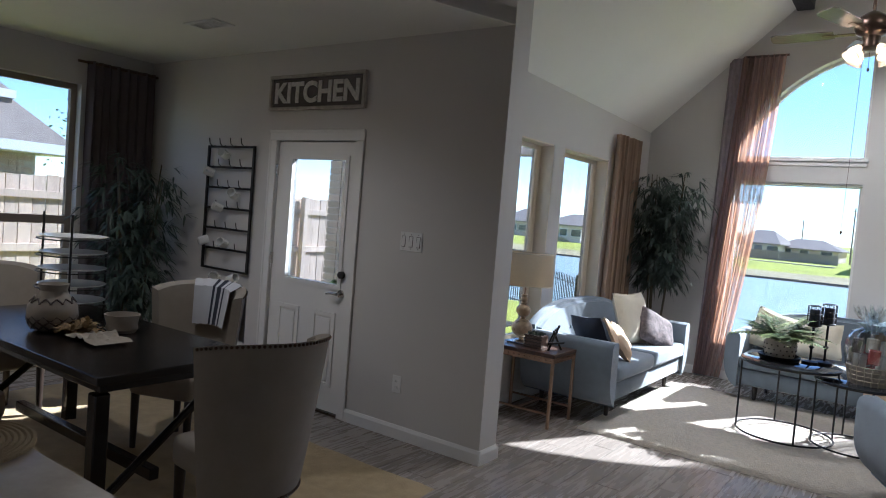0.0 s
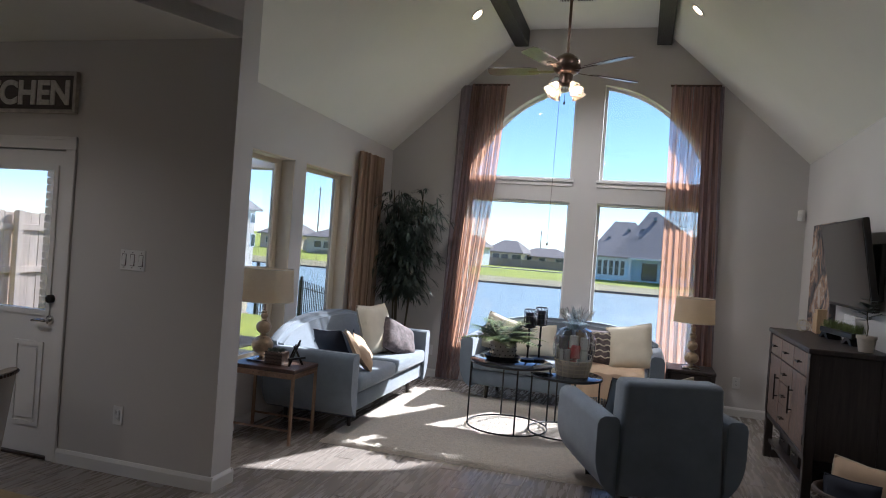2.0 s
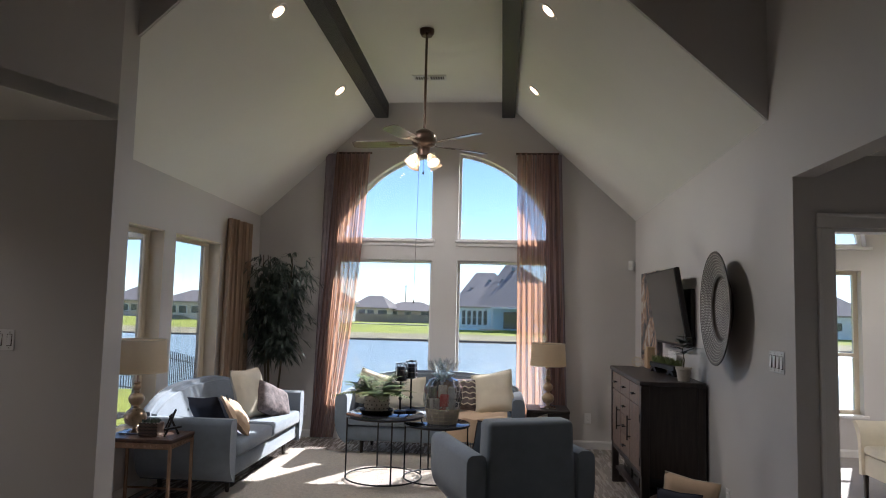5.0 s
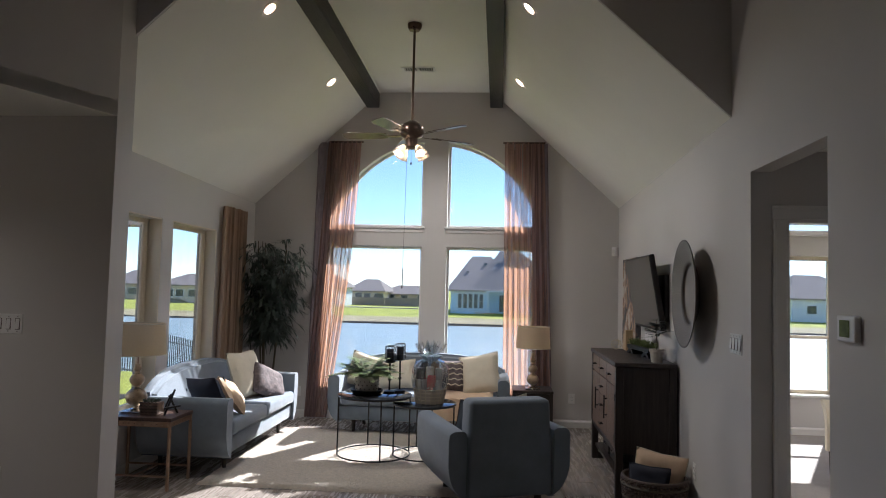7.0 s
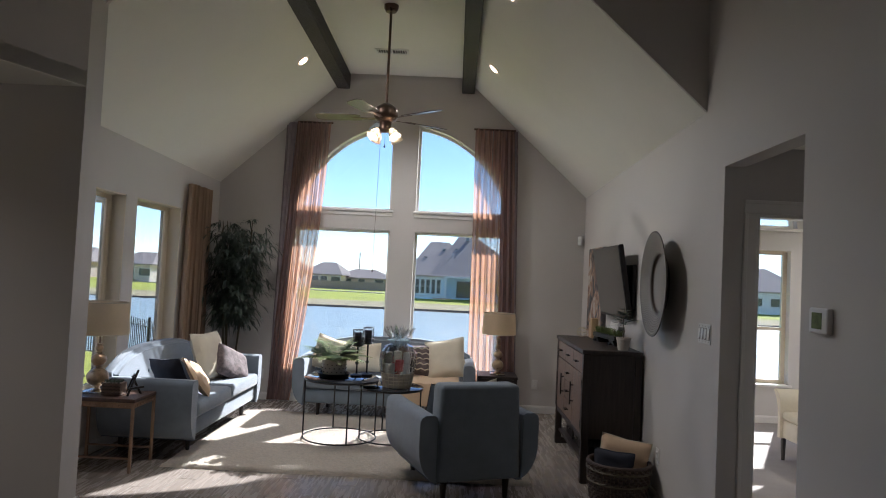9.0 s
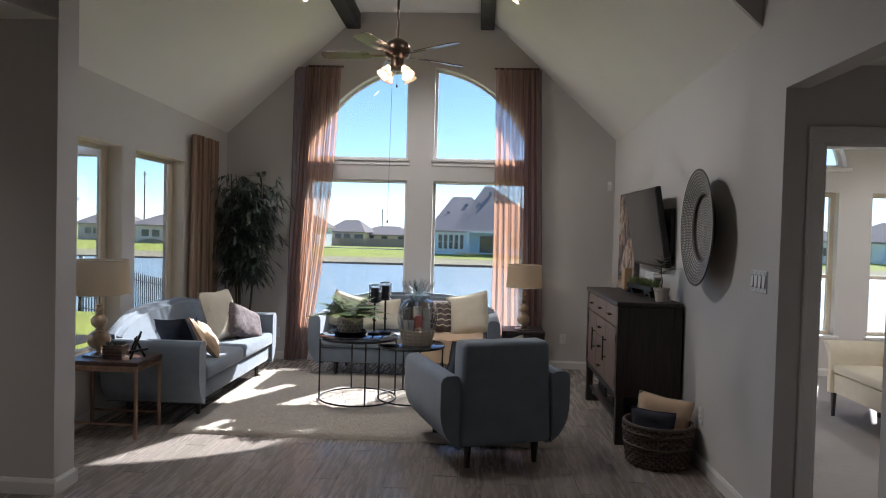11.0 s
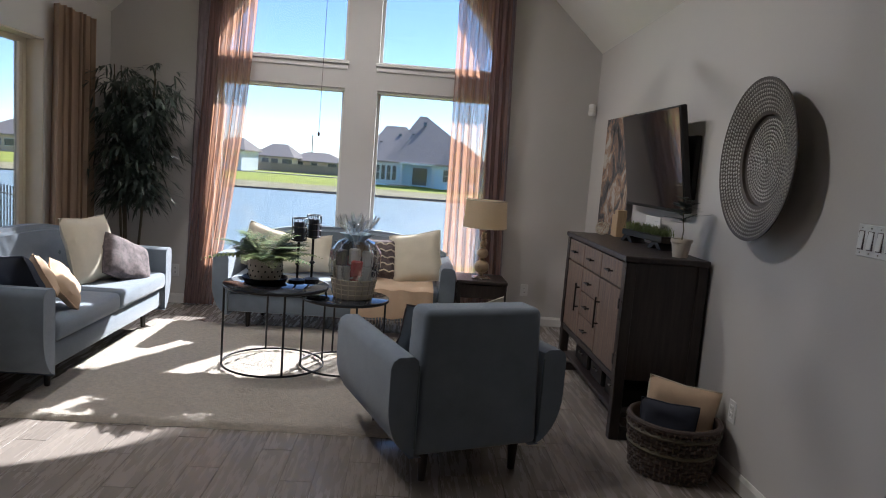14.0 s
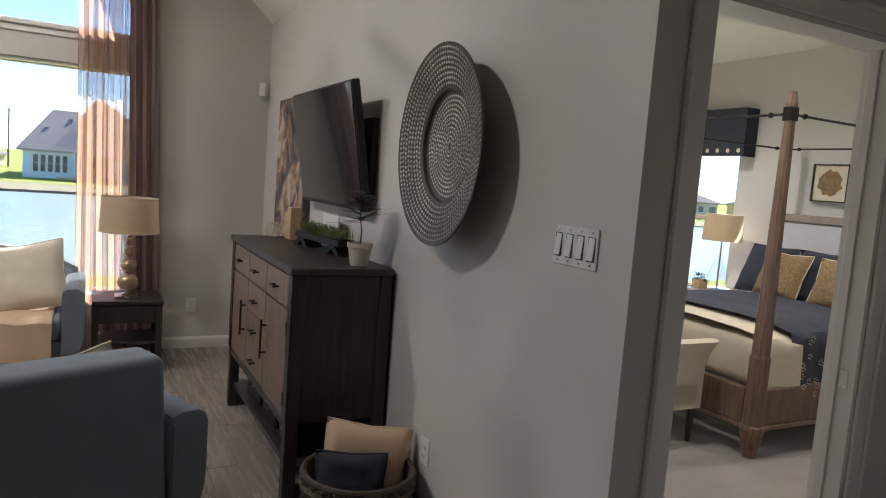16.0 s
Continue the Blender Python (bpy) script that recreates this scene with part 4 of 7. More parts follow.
def side_arm(bm, length, h0, h1, th, m, belly=0.15):
    """Arm of the sofas: a rounded slab whose foot curves inward. Built with its outer face to -x, along y."""
    n = 8
    prof = []
    for k in range(n + 1):
        a = radians(90 * k / n)
        prof.append((belly - belly * math.sin(a), h0 + 0.26 - 0.26 * math.cos(a)))
    prof += [(0.0, h1 - 0.05), (0.012, h1 - 0.018), (0.04, h1)]
    prof += [(th - 0.03, h1), (th - 0.008, h1 - 0.015), (th, h1 - 0.045), (th, h0 + 0.01), (th - .02, h0)]
    prism(bm, prof, lambda u, v: (u, 0, v), (0, length, 0))
    es = [e for e in bm.edges if abs(e.verts[0].co.y - e.verts[1].co.y) < 1e-5 and len(e.link_faces) == 2 and abs(e.link_faces[0].normal.dot(e.link_faces[1].normal)) < 0.3]
    bmesh.ops.bevel(bm, geom=es, offset=0.014, segments=2, affect="EDGES", clamp_overlap=True)
    bmesh.ops.transform(bm, matrix=m, verts=bm.verts[:])
    return bm


def sofa(name, label, w, d, m, tufts=True):
    """Sofa with its front to -y and its back at y = d, centred on x."""
    ob = thing(name, label, "sofa", m, "blue-grey sofas")
    h = 0.665
    part("frame", B((-w / 2 + .1, 0.03, 0.17), (w / 2 - .1, d - .05, 0.33), 0.03, 2), "sofa", ob, smooth=True)
    for s in (-1, 1):
        bm = side_arm(bmesh.new(), d - .06, 0.15, h, 0.13, Matrix.Translation((s * w / 2, 0, 0)) @ Matrix.Diagonal((-s, 1, 1, 1)) if s > 0 else Matrix.Translation((-w / 2, 0, 0)))
        part("arm", bm, "sofa", ob, smooth=True)
        part("seat_cushion", B((-w / 2 + .135 if s < 0 else .004, -0.01, 0.335), (-.004 if s < 0 else w / 2 - .135, d - .3, 0.47), 0.04, 3), "sofa", ob, smooth=True)
    # arched back with buttons
    bm = bmesh.new()
    n = 24
    top = [(-w / 2 + .05, 0.3)] + [(-w / 2 + .05 + (w - .1) * k / n, 0.70 + 0.17 * (1 - abs(2 * k / n - 1) ** 3.2)) for k in range(n + 1)] + [(w / 2 - .05, 0.3)]
    prism(bm, top, lambda u, v: (u, d - .25 + 0.16 * (v - 0.3), v), (0, 0.15, 0))
    es = [e for e in bm.edges if len(e.link_faces) == 2 and abs(e.link_faces[0].normal.dot(e.link_faces[1].normal)) < 0.4]
    bmesh.ops.bevel(bm, geom=es, offset=0.04, segments=3, affect="EDGES")
    back = part("backrest", bm, "sofa", ob, smooth=True)
    for k in range(6 if tufts else 0):
        x = -w / 2 + .3 + (w - .6) * k / 5
        for z in (0.64,):
            b2 = bmesh.new()
            bmesh.ops.create_uvsphere(b2, u_segments=8, v_segments=6, radius=0.016, matrix=Matrix.Translation((x + (0.06 if z > .6 else 0), d - .25 + 0.16 * (z - 0.3) - .002, z)) @ Matrix.Diagonal((1, .5, 1, 1)))
            part("button", b2, "piping", back, smooth=True)
    for x in (-w / 2 + .28, w / 2 - .28):
        for y in (0.12, d - .15):
            part("leg", taper_leg(0.18), "leg", ob, smooth=True, m=pose(x, y, 0))
    return ob


sofa_1 = sofa("sofa", "blue-grey upholstered sofa with dark tapered legs under the side windows", 2.04, 0.86, pose(0.27, 2.43, 0, 0, 0, 90))
sofa_2 = sofa("sofa", "blue-grey upholstered sofa with dark tapered legs before the tall arched windows", 2.02, 0.86, pose(1.67, 3.28, 0), False)


def armchair(m):
    ob = thing("armchair", "blue-grey upholstered armchair with rounded arms and dark tapered legs", "armchair", m)
    w, d = 0.95, 0.89
    part("frame", B((-w / 2 + .1, 0.05, 0.17), (w / 2 - .1, d - .06, 0.33), 0.03, 2), "sofa", ob, smooth=True)
    for s in (-1, 1):
        bm = side_arm(bmesh.new(), d - .012, 0.15, 0.64, 0.14, Matrix.Translation((s * w / 2, 0, 0)) @ Matrix.Diagonal((-s, 1, 1, 1)) if s > 0 else Matrix.Translation((-w / 2, 0, 0)), 0.18)
        part("arm", bm, "sofa", ob, smooth=True)
    part("seat_cushion", B((-w / 2 + .145, -0.01, 0.335), (w / 2 - .145, d - .25, 0.47), 0.04, 3), "sofa", ob, smooth=True)
    bm = B((-w / 2 + .135, d - .19, 0.155), (w / 2 - .135, d, 0.86), 0.034, 4)
    for v in bm.verts:
        k = max(0.0, (v.co.z - .45) / .41)
        v.co.x *= 1 - .085 * k * k
        v.co.y -= .015 * k + .012 * (abs(v.co.x) / .34) ** 3
        v.co.z -= .012 * (abs(v.co.x) / .34) ** 3 * (v.co.z > .7)
    part("backrest", bm, "sofa", ob, smooth=True)
    for k in (-1, 1):
        part("seam", tube(bmesh.new(), [(k * (w / 2 - .137), d - .004, .20), (k * (w / 2 - .137), d - .004, .60)], .0045, 6), "piping", ob)
    for x in (-w / 2 + .225, w / 2 - .225):
        for y in (0.1, d - .09):
            part("leg", taper_leg(0.18, 0.03, 0.018), "leg", ob, smooth=True, m=pose(x, y, 0))
    return ob


armchair(pose(2.33, 1.60, 0.0, 0, 0, 201.5))


def coffee_table(label, c, r, h):
    ob = thing("coffee_table", label, "table", pose(c[0], c[1], 0.044), "round nesting tables")
    part("tabletop", lathe(bmesh.new(), [(r - .004, h - .012), (r, h - .008), (r, h), (r - .004, h + .003)], 48), "dglass", ob, smooth=True)
    part("rim", ring(bmesh.new(), (0, 0, h - .012), r - .006, 0.008, 48, 8), "black", ob, smooth=True)
    part("base_ring", ring(bmesh.new(), (0, 0, 0.008), r - .01, 0.0075, 48, 8), "black", ob, smooth=True)
    for a in (20, 110, 200, 290):
        x, y = (r - .01) * math.cos(radians(a)), (r - .01) * math.sin(radians(a))
        part("leg", rod(bmesh.new(), (x, y, 0.004), (x, y, h - .015), 0.0075), "black", ob, smooth=True)
    return ob


coffee_table("round smoked-glass coffee table on a thin black metal ring frame", (1.36, 2.36), 0.36, 0.57)
coffee_table("lower round smoked-glass coffee table on a thin black metal ring frame", (1.84, 2.42), 0.31, 0.50)


def end_table(label, x0, x1, y0, y1, h):
    ob = thing("end_table", label, "table", pose(x0, y0, 0))
    w, d = x1 - x0, y1 - y0
    top = part("tabletop", B((0, 0, h - .03), (w, d, h), 0.006, 2), "redwood", ob)
    part("apron", B((0.012, 0.012, h - .075), (w - .012, d - .012, h - .031), 0.004), "gold", ob, "aged gold metal band with studs")
    for x, y in ((0.015, 0.015), (w - .015, 0.015), (0.015, d - .015), (w - .015, d - .015)):
        part("leg", B((x - .011, y - .011, 0), (x + .011, y + .011, h - .03), 0.002), "gold", ob)
    for a, b in (((0.015, 0.015), (w - .015, 0.015)), ((0.015, d - .015), (w - .015, d - .015)), ((w / 2, 0.015), (w / 2, d - .015))):
        part("stretcher", rod(bmesh.new(), (*a, 0.11), (*b, 0.11), 0.009, n=6), "gold", ob)
    n = int(w / .045)
    for k in range(n):
        for y in (0.008,):
            b2 = bmesh.new()
            bmesh.ops.create_uvsphere(b2, u_segments=6, v_segments=4, radius=0.009, matrix=Matrix.Translation((0.03 + k * (w - .06) / (n - 1), y, h - .053)))
            part("stud", b2, "gold", ob)
    n = int(d / .045)
    for k in range(n):
        b2 = bmesh.new()
        bmesh.ops.create_uvsphere(b2, u_segments=6, v_segments=4, radius=0.009, matrix=Matrix.Translation((w - .008, 0.03 + k * (d - .06) / (n - 1), h - .053)))
        part("stud", b2, "gold", ob)
    return ob


end_table("dark wood side table with a studded gold metal frame", -0.60, -0.03, 1.02, 1.42, 0.57)


def cabinet(x0, x1, y0, y1, h):
    """Sideboard with its front to -x."""
    ob = thing("sideboard", "tall dark wooden sideboard with drawers, doors and black pulls", "cabinet", pose(x0, y0, 0))
    d, w = x1 - x0, y1 - y0
    part("top", B((-0.015, -0.015, h - .035), (d, w + .015, h), 0.005), "cab", ob)
    body = part("body", B((0.02, 0.01, 0.36), (d - .005, w - .01, h - .036), 0.004), "cab", ob)
    for x, y in ((0, 0), (0, w - .06), (d - .06, 0), (d - .06, w - .06)):
        part("leg", B((x, y, 0), (x + .06, y + .06, h - .036), 0.004), "cab", ob)
    for y in (0, w - .06):
        part("foot_rail", B((.061, y + .004, 0), (d - .061, y + .056, .06), .003), "cab", ob)
    part("rail", B((0.005, 0.061, 0.335), (0.05, w - .061, 0.375), 0.003), "cab", ob)
    part("shelf", B((0.03, 0.03, 0.13), (d - .02, w - .03, 0.155), 0.003), "cab", ob)

    def pull(par, y, z, up):
        l = 0.10 if up else 0.045
        bm = bmesh.new()
        a, b = ((0, -l, 0), (0, l, 0)) if not up else ((0, 0, -l), (0, 0, l))
        a, b = Vector(a) + Vector((-.028, y, z)), Vector(b) + Vector((-.028, y, z))
        rod(bm, a, b, 0.006, n=8)
        for q in (a.lerp(b, .15), a.lerp(b, .85)):
            rod(bm, q, q + Vector((.03, 0, 0)), 0.005, n=6)
        part("handle", bm, "black", par, "black metal pull")

    for k, (p, q) in enumerate(((.12, .42), (.50, .78), (.86, 1.2))):
        cr = part("crate", B((.08, p, .157), (d - .08, q, .27), .01), "black", ob, "dark low basket on the bottom shelf")
        part("handle", rod(bmesh.new(), (.072, (p + q) / 2 - .05, .235), (.072, (p + q) / 2 + .05, .235), .007, n=6), "chrome", cr)
    for y in (-.003, w - .061):
        strap = part("corner_strap", B((-.004, y, .38), (-.0005, y + .064, h - .04)), "leg", ob, "dark metal corner strap with rivets")
        for k in range(7):
            part("rivet", rod(bmesh.new(), (-.008, y + .012, .42 + k * .1), (-.004, y + .012, .42 + k * .1), .005, n=8), "chrome", strap)
    f = 0.0
    a, b = 0.065, w - .065
    s = (b - a) / 3
    for k, (p, q) in enumerate(((a, a + s), (a + s, a + 2 * s), (a + 2 * s, b))):
        dr = part("drawer", B((f, p + .004, h - .20), (0.02, q - .004, h - .045), 0.003), "cabdoor", ob)
        pull(dr, (p + q) / 2, h - .125, False)
    for p, q, hy in ((a, a + s, a + s - .045), (a + 2 * s, b, a + 2 * s + .045)):
        dr = part("door", B((f, p + .004, 0.385), (0.02, q - .004, h - .21), 0.003), "cabdoor", ob)
        pull(dr, hy, 0.66, True)
        for z in (0.47, 0.80):
            part("hinge", B((-.006, (p if p == a else q) - .012, z - .03), (0.004, (p if p == a else q) + .012, z + .03)), "black", dr)
    for k in range(3):
        z1 = h - .21 - k * 0.165
        dr = part("drawer", B((f, a + s + .004, z1 - .16), (0.02, a + 2 * s - .004, z1), 0.003), "cabdoor", ob)
        pull(dr, a + 1.5 * s, z1 - .08, False)
    return ob


cabinet(3.50, 3.98, 1.40, 2.83, 1.09)


def shag_rug(name, label, x0, x1, y0, y1, mat_name, h=0.022, step=0.03):
    bm = bmesh.new()
    nx, ny = int((x1 - x0) / step), int((y1 - y0) / step)
    g = []
    for j in range(ny + 1):
        row = []
        for i in range(nx + 1):
            u, v = x0 + (x1 - x0) * i / nx, y0 + (y1 - y0) * j / ny
            e = min(i, nx - i, j, ny - j)
            wob = 0.012 * noise.noise((u * 9, v * 9, 3)) if e == 0 else 0
            z = (0.002 if e == 0 else h * (0.8 if e == 1 else 1.0)) + ((0.011 * noise.noise((u * 22, v * 22, 1)) + 0.008 * noise.noise((u * 60, v * 60, 4))) if e else 0)
            row.append(bm.verts.new((u + wob, v + wob, z)))
        g.append(row)
    for j in range(ny):
        for i in range(nx):
            bm.faces.new((g[j][i], g[j][i + 1], g[j + 1][i + 1], g[j + 1][i]))
    ob = tagged(part(name, bm, mat_name, smooth=True), label, "rug")
    return ob


shag_rug("area_rug", "cream shag rug under the seating group", 0.10, 3.10, 1.24, 3.50, "rug", .034, .022)


# ---- living room: lamps, plants, cushions, decoration ----
def table_lamp(label, at, r, z_low, z_top, balls):
    """Lamp of stacked balls with a drum shade; heights are measured from its foot."""
    ob = thing("table_lamp", label, "lamp", pose(*at), "table lamps")
    prof, z = [(0.075, 0.0), (0.078, 0.012), (0.06, 0.022), (0.03, 0.03)], 0.045
    part("foot", lathe(bmesh.new(), prof, 24), "chrome", ob, smooth=True)
    part("plinth", B((-.085, -.085, 0), (.085, .085, .014), .003), "chrome", ob)
    for k, br in enumerate(balls):
        bm = bmesh.new()
        lathe(bm, [(0.02, z - .014), (0.02, z)] + [(max(.02, br * math.sin(radians(a))), z + br * .9 - br * .9 * math.cos(radians(a))) for a in range(20, 165, 12)] + [(0.02, z + br * 1.8), (0.028, z + br * 1.8 + .006), (0.02, z + br * 1.8 + .012)], 24)
        part("ball", bm, "lampbase", ob, smooth=True)
        z += br * 1.8 + .012
    part("neck", rod(bmesh.new(), (0, 0, z - .02), (0, 0, z_top - .02), 0.007), "gold", ob)
    bm = lathe(bmesh.new(), [(r, z_low), (r * .93, z_top)], 48, cap=False)
    r0 = bmesh.ops.solidify(bm, geom=bm.faces[:], thickness=0.003)
    part("shade", bm, "shade", ob, smooth=True)
    for rr, zz in ((r, z_low), (r * .93, z_top)):
        part("trim", ring(bmesh.new(), (0, 0, zz), rr, 0.004, 48, 6), "linen", ob)
    bm = bmesh.new()
    for a in (0, 120, 240):
        rod(bm, (0, 0, z_top - .03), (r * .92 * math.cos(radians(a)), r * .92 * math.sin(radians(a)), z_top - .015), 0.002, n=5)
    part("spider", bm, "gold", ob)
    bm = bmesh.new()
    bmesh.ops.create_uvsphere(bm, u_segments=10, v_segments=8, radius=0.03, matrix=Matrix.Translation((0, 0, (z_low + z_top) / 2 - .02)))
    part("bulb", bm, "ceramic", ob, smooth=True)
    return ob


table_lamp("unlit table lamp with stacked champagne balls and linen drum shade", (-0.45, 1.25, 0.57), 0.218, 0.475, 0.73, (0.085, 0.06, 0.03))

st = thing("side_table", "small dark wooden side table with a shelf, carrying a lamp", "table", pose(2.72, 3.62, 0))
part("tabletop", B((0, 0, .49), (.46, .44, .52), .004), "cab", st)
part("shelf", B((.03, .03, .2), (.43, .41, .22), .003), "cab", st)
part("drawer", B((.035, .01, .36), (.425, .42, .485), .004), "cab", st)
for x in (.005, .415):
    for y in (.005, .395):
        part("leg", B((x, y, 0), (x + .04, y + .04, .49), .003), "cab", st)
table_lamp("unlit table lamp with stacked wooden balls on the corner table", (2.95, 3.80, 0.52), 0.20, 0.47, 0.715, (0.07, 0.055, 0.035, 0.025))


def pillow(label, m, w, h, t, mat_name, seed=0, group="", cat="pillow", fringe=""):
    ob = thing("throw_pillow", label, cat, m, group)
    part("cover", cushion(bmesh.new(), w, h, t, seed=seed), mat_name, ob, smooth=True)
    pts = []
    for k in range(48):
        s, u = divmod(k, 12)
        u = u / 12 * 2 - 1
        x, z = ((u, -1), (1, u), (-u, 1), (-1, -u))[s]
        f = 1 - .08 * (1 - min(abs(x), abs(z))) if abs(x) == 1 or abs(z) == 1 else 1
        pts.append((x * w / 2 * f, 0, z * h / 2 * f))
    part("piping", tube(bmesh.new(), pts, 0.005, 5, True), fringe or mat_name, ob, smooth=True)
    return ob


def stripes_on(ob, w, h, t, mat_name, n, along="z"):
    for k in range(n):
        u = -0.42 + 0.84 * (k + .5) / n
        pts = []
        for j in range(17):
            v = -0.44 + .88 * j / 16
            x, z = (v * w, u * h) if along == "z" else (u * w, v * h)
            e = max(0, (1 - (2 * x / w) ** 4) * (1 - (2 * z / h) ** 4)) ** .55
            pts.append((x, -t / 2 * e - .003, z + .01 * math.sin(j * 1.7 + k)))
        part("stripe", tube(bmesh.new(), pts, 0.007, 5), mat_name, ob, smooth=True)


# on the sofa under the side windows (front to +x)
pillow("large cream linen pillow leaning on the blue-grey sofa", pose(-0.10, 2.79, 0.70, -18, 0, 78), .50, .50, .15, "linen", 1)
p = pillow("dark brown patterned pillow on the blue-grey sofa", pose(0.08, 2.98, 0.60, -32, 24, 62), .48, .38, .15, "brown", 2)
pillow("navy studded pillow on the sofa by the armrest", pose(-0.02, 1.67, 0.66, -26, 6, 150), .40, .34, .14, "navy", 3)
pillow("small tan pillow on the sofa by the armrest", pose(0.05, 1.80, 0.65, -24, 20, 128), .30, .28, .12, "tanfab", 4)
pillow("small peach pillow on the sofa by the armrest", pose(0.14, 1.90, 0.61, -36, -20, 118), .30, .26, .11, "tanfab", 5)
# on the sofa before the tall windows (front to -y)
pillow("cream pillow in the corner of the window sofa", pose(0.98, 3.80, 0.66, -20, 16, 8), .40, .40, .14, "linen", 6)
pillow("cream pillow on the window sofa", pose(1.36, 3.72, 0.64, -24, -6, -4), .46, .34, .14, "linen", 7)
p = pillow("brown and white zigzag pillow on the window sofa", pose(1.98, 3.66, 0.66, -22, 0, -4), .42, .36, .14, "brown", 8)
stripes_on(p, .42, .36, .14, "linen", 5)
pillow("large cream pillow in the corner of the window sofa", pose(2.34, 3.62, 0.69, -20, -12, -12), .47, .46, .15, "linen", 9)
pillow("small blue-grey pillow on the armchair", pose(2.40, 1.10, 0.62, -14, -8, 203), .38, .34, .13, "sofa", 12, "", "pillow", "brown")
pillow("cream pillow on the armchair", pose(2.62, 1.12, 0.64, -14, 14, 200), .38, .36, .13, "linen", 10)

# throw over the window sofa
th = thing("throw_blanket", "tan knitted throw draped over the window sofa's seat", "blanket", pose(2.16, 3.26, 0))
bm = bmesh.new()
prof = [(0.62, .66), (0.55, .60), (0.5, .487), (0.3, .485), (0.12, .487), (0.0, .484), (-0.035, .46), (-0.04, .36), (-0.045, .22)]
n = 26
gr = [[bm.verts.new((-.34 + .68 * i / n, y + .008 * math.sin(i * 1.1 + z * 9), z + .006 * math.sin(i * .9 + y * 14))) for i in range(n + 1)] for y, z in prof]
for j in range(len(prof) - 1):
    for i in range(n):
        bm.faces.new((gr[j][i], gr[j][i + 1], gr[j + 1][i + 1], gr[j + 1][i]))
part("cloth", bm, "tanfab", th, smooth=True)
bm = bmesh.new()
for i in range(n + 1):
    x = -.34 + .68 * i / n
    rod(bm, (x, -.047, .225), (x + .005, -.05, .165), .003, .002, 4)
part("fringe", bm, "tanfab", th)


# plants
def blade(bm, base, d, length, width, droop, mi=0):
    """One narrow leaf from base along d, bending down."""
    d = Vector(d).normalized()
    side = d.cross(Vector((0, 0, 1)))
    side = side.normalized() if side.length > .01 else Vector((1, 0, 0))
    rows = []
    for k, wf in ((0, .25), (.35, 1), (.7, .7), (1, .02)):
        p = Vector(base) + d * length * k - Vector((0, 0, droop * length * k * k))
        rows.append((bm.verts.new(p - side * width * wf / 2), bm.verts.new(p + side * width * wf / 2)))
    for a, b in zip(rows, rows[1:]):
        f = bm.faces.new((a[0], a[1], b[1], b[0]))
        f.material_index = mi


def bamboo(label, at, h, r, n, seed, wall=None, low=0.3):
    ob = thing("bamboo_plant", label, "plant", pose(*at))
    rng = random.Random(seed)
    part("pot", lathe(bmesh.new(), [(.11, 0), (.15, .26), (.155, .28), (.135, .28), (.13, .25)], 20), "wicker", ob, smooth=True)
    bm, lf = bmesh.new(), bmesh.new()
    for k in range(7):
        a = rng.uniform(0, 6.28)
        top = Vector((r * .5 * math.cos(a), r * .5 * math.sin(a), h * rng.uniform(.8, .95)))
        foot = Vector((.05 * math.cos(a), .05 * math.sin(a), .2))
        pts = [foot.lerp(top, t / 6) + Vector((0, 0, 0)) for t in range(7)]
        tube(bm, pts, [.012 - .0012 * t for t in range(7)], 6)
        for j in range(n // 7):
            t = low + (1 - low) * ((int(rng.random() * 5) + rng.random() ** 1.6) / 5)
            c = foot.lerp(top, t)
            ang = rng.uniform(0, 6.28)
            tier = (t - low) / (1 - low) * 5 % 1
            out = Vector((math.cos(ang), math.sin(ang), rng.uniform(-.25, .35)))
            b = c + out * rng.uniform(.04, r * (1.0 - .45 * tier) * (.45 + .6 * t))
            for q in range(6):
                dd = out + Vector((rng.uniform(-.8, .8), rng.uniform(-.8, .8), rng.uniform(-.8, .25)))
                if wall and not wall(at[0] + b.x + dd.normalized().x * .2, at[1] + b.y + dd.normalized().y * .2):
                    continue
                blade(lf, b, dd, rng.uniform(.09, .165), rng.uniform(.014, .022), rng.uniform(.1, .55))
    tagged(part("cane", bm, "cane", ob, smooth=True), kind="stuff")
    part("leaves", lf, "bamboo", ob)
    return ob


bamboo("tall artificial bamboo in the corner between curtain and sofa", (-0.24, 3.84, 0), 2.47, 0.38, 860, 11, lambda x, y: x > -.6 and y < 4.25, .42)


def fern(bm, at, r, n, rng, mats=1, w=.03):
    for k in range(n):
        a, e = rng.uniform(0, 6.28), rng.uniform(.2, 1.25)
        d = Vector((math.cos(a) * math.cos(e), math.sin(a) * math.cos(e), math.sin(e)))
        blade(bm, Vector(at) + d * r * rng.uniform(.15, .55), d + Vector((rng.uniform(-.4, .4), rng.uniform(-.4, .4), 0)), r * rng.uniform(.35, .75), w * rng.uniform(.7, 1.3), rng.uniform(.3, .9), rng.randrange(mats))


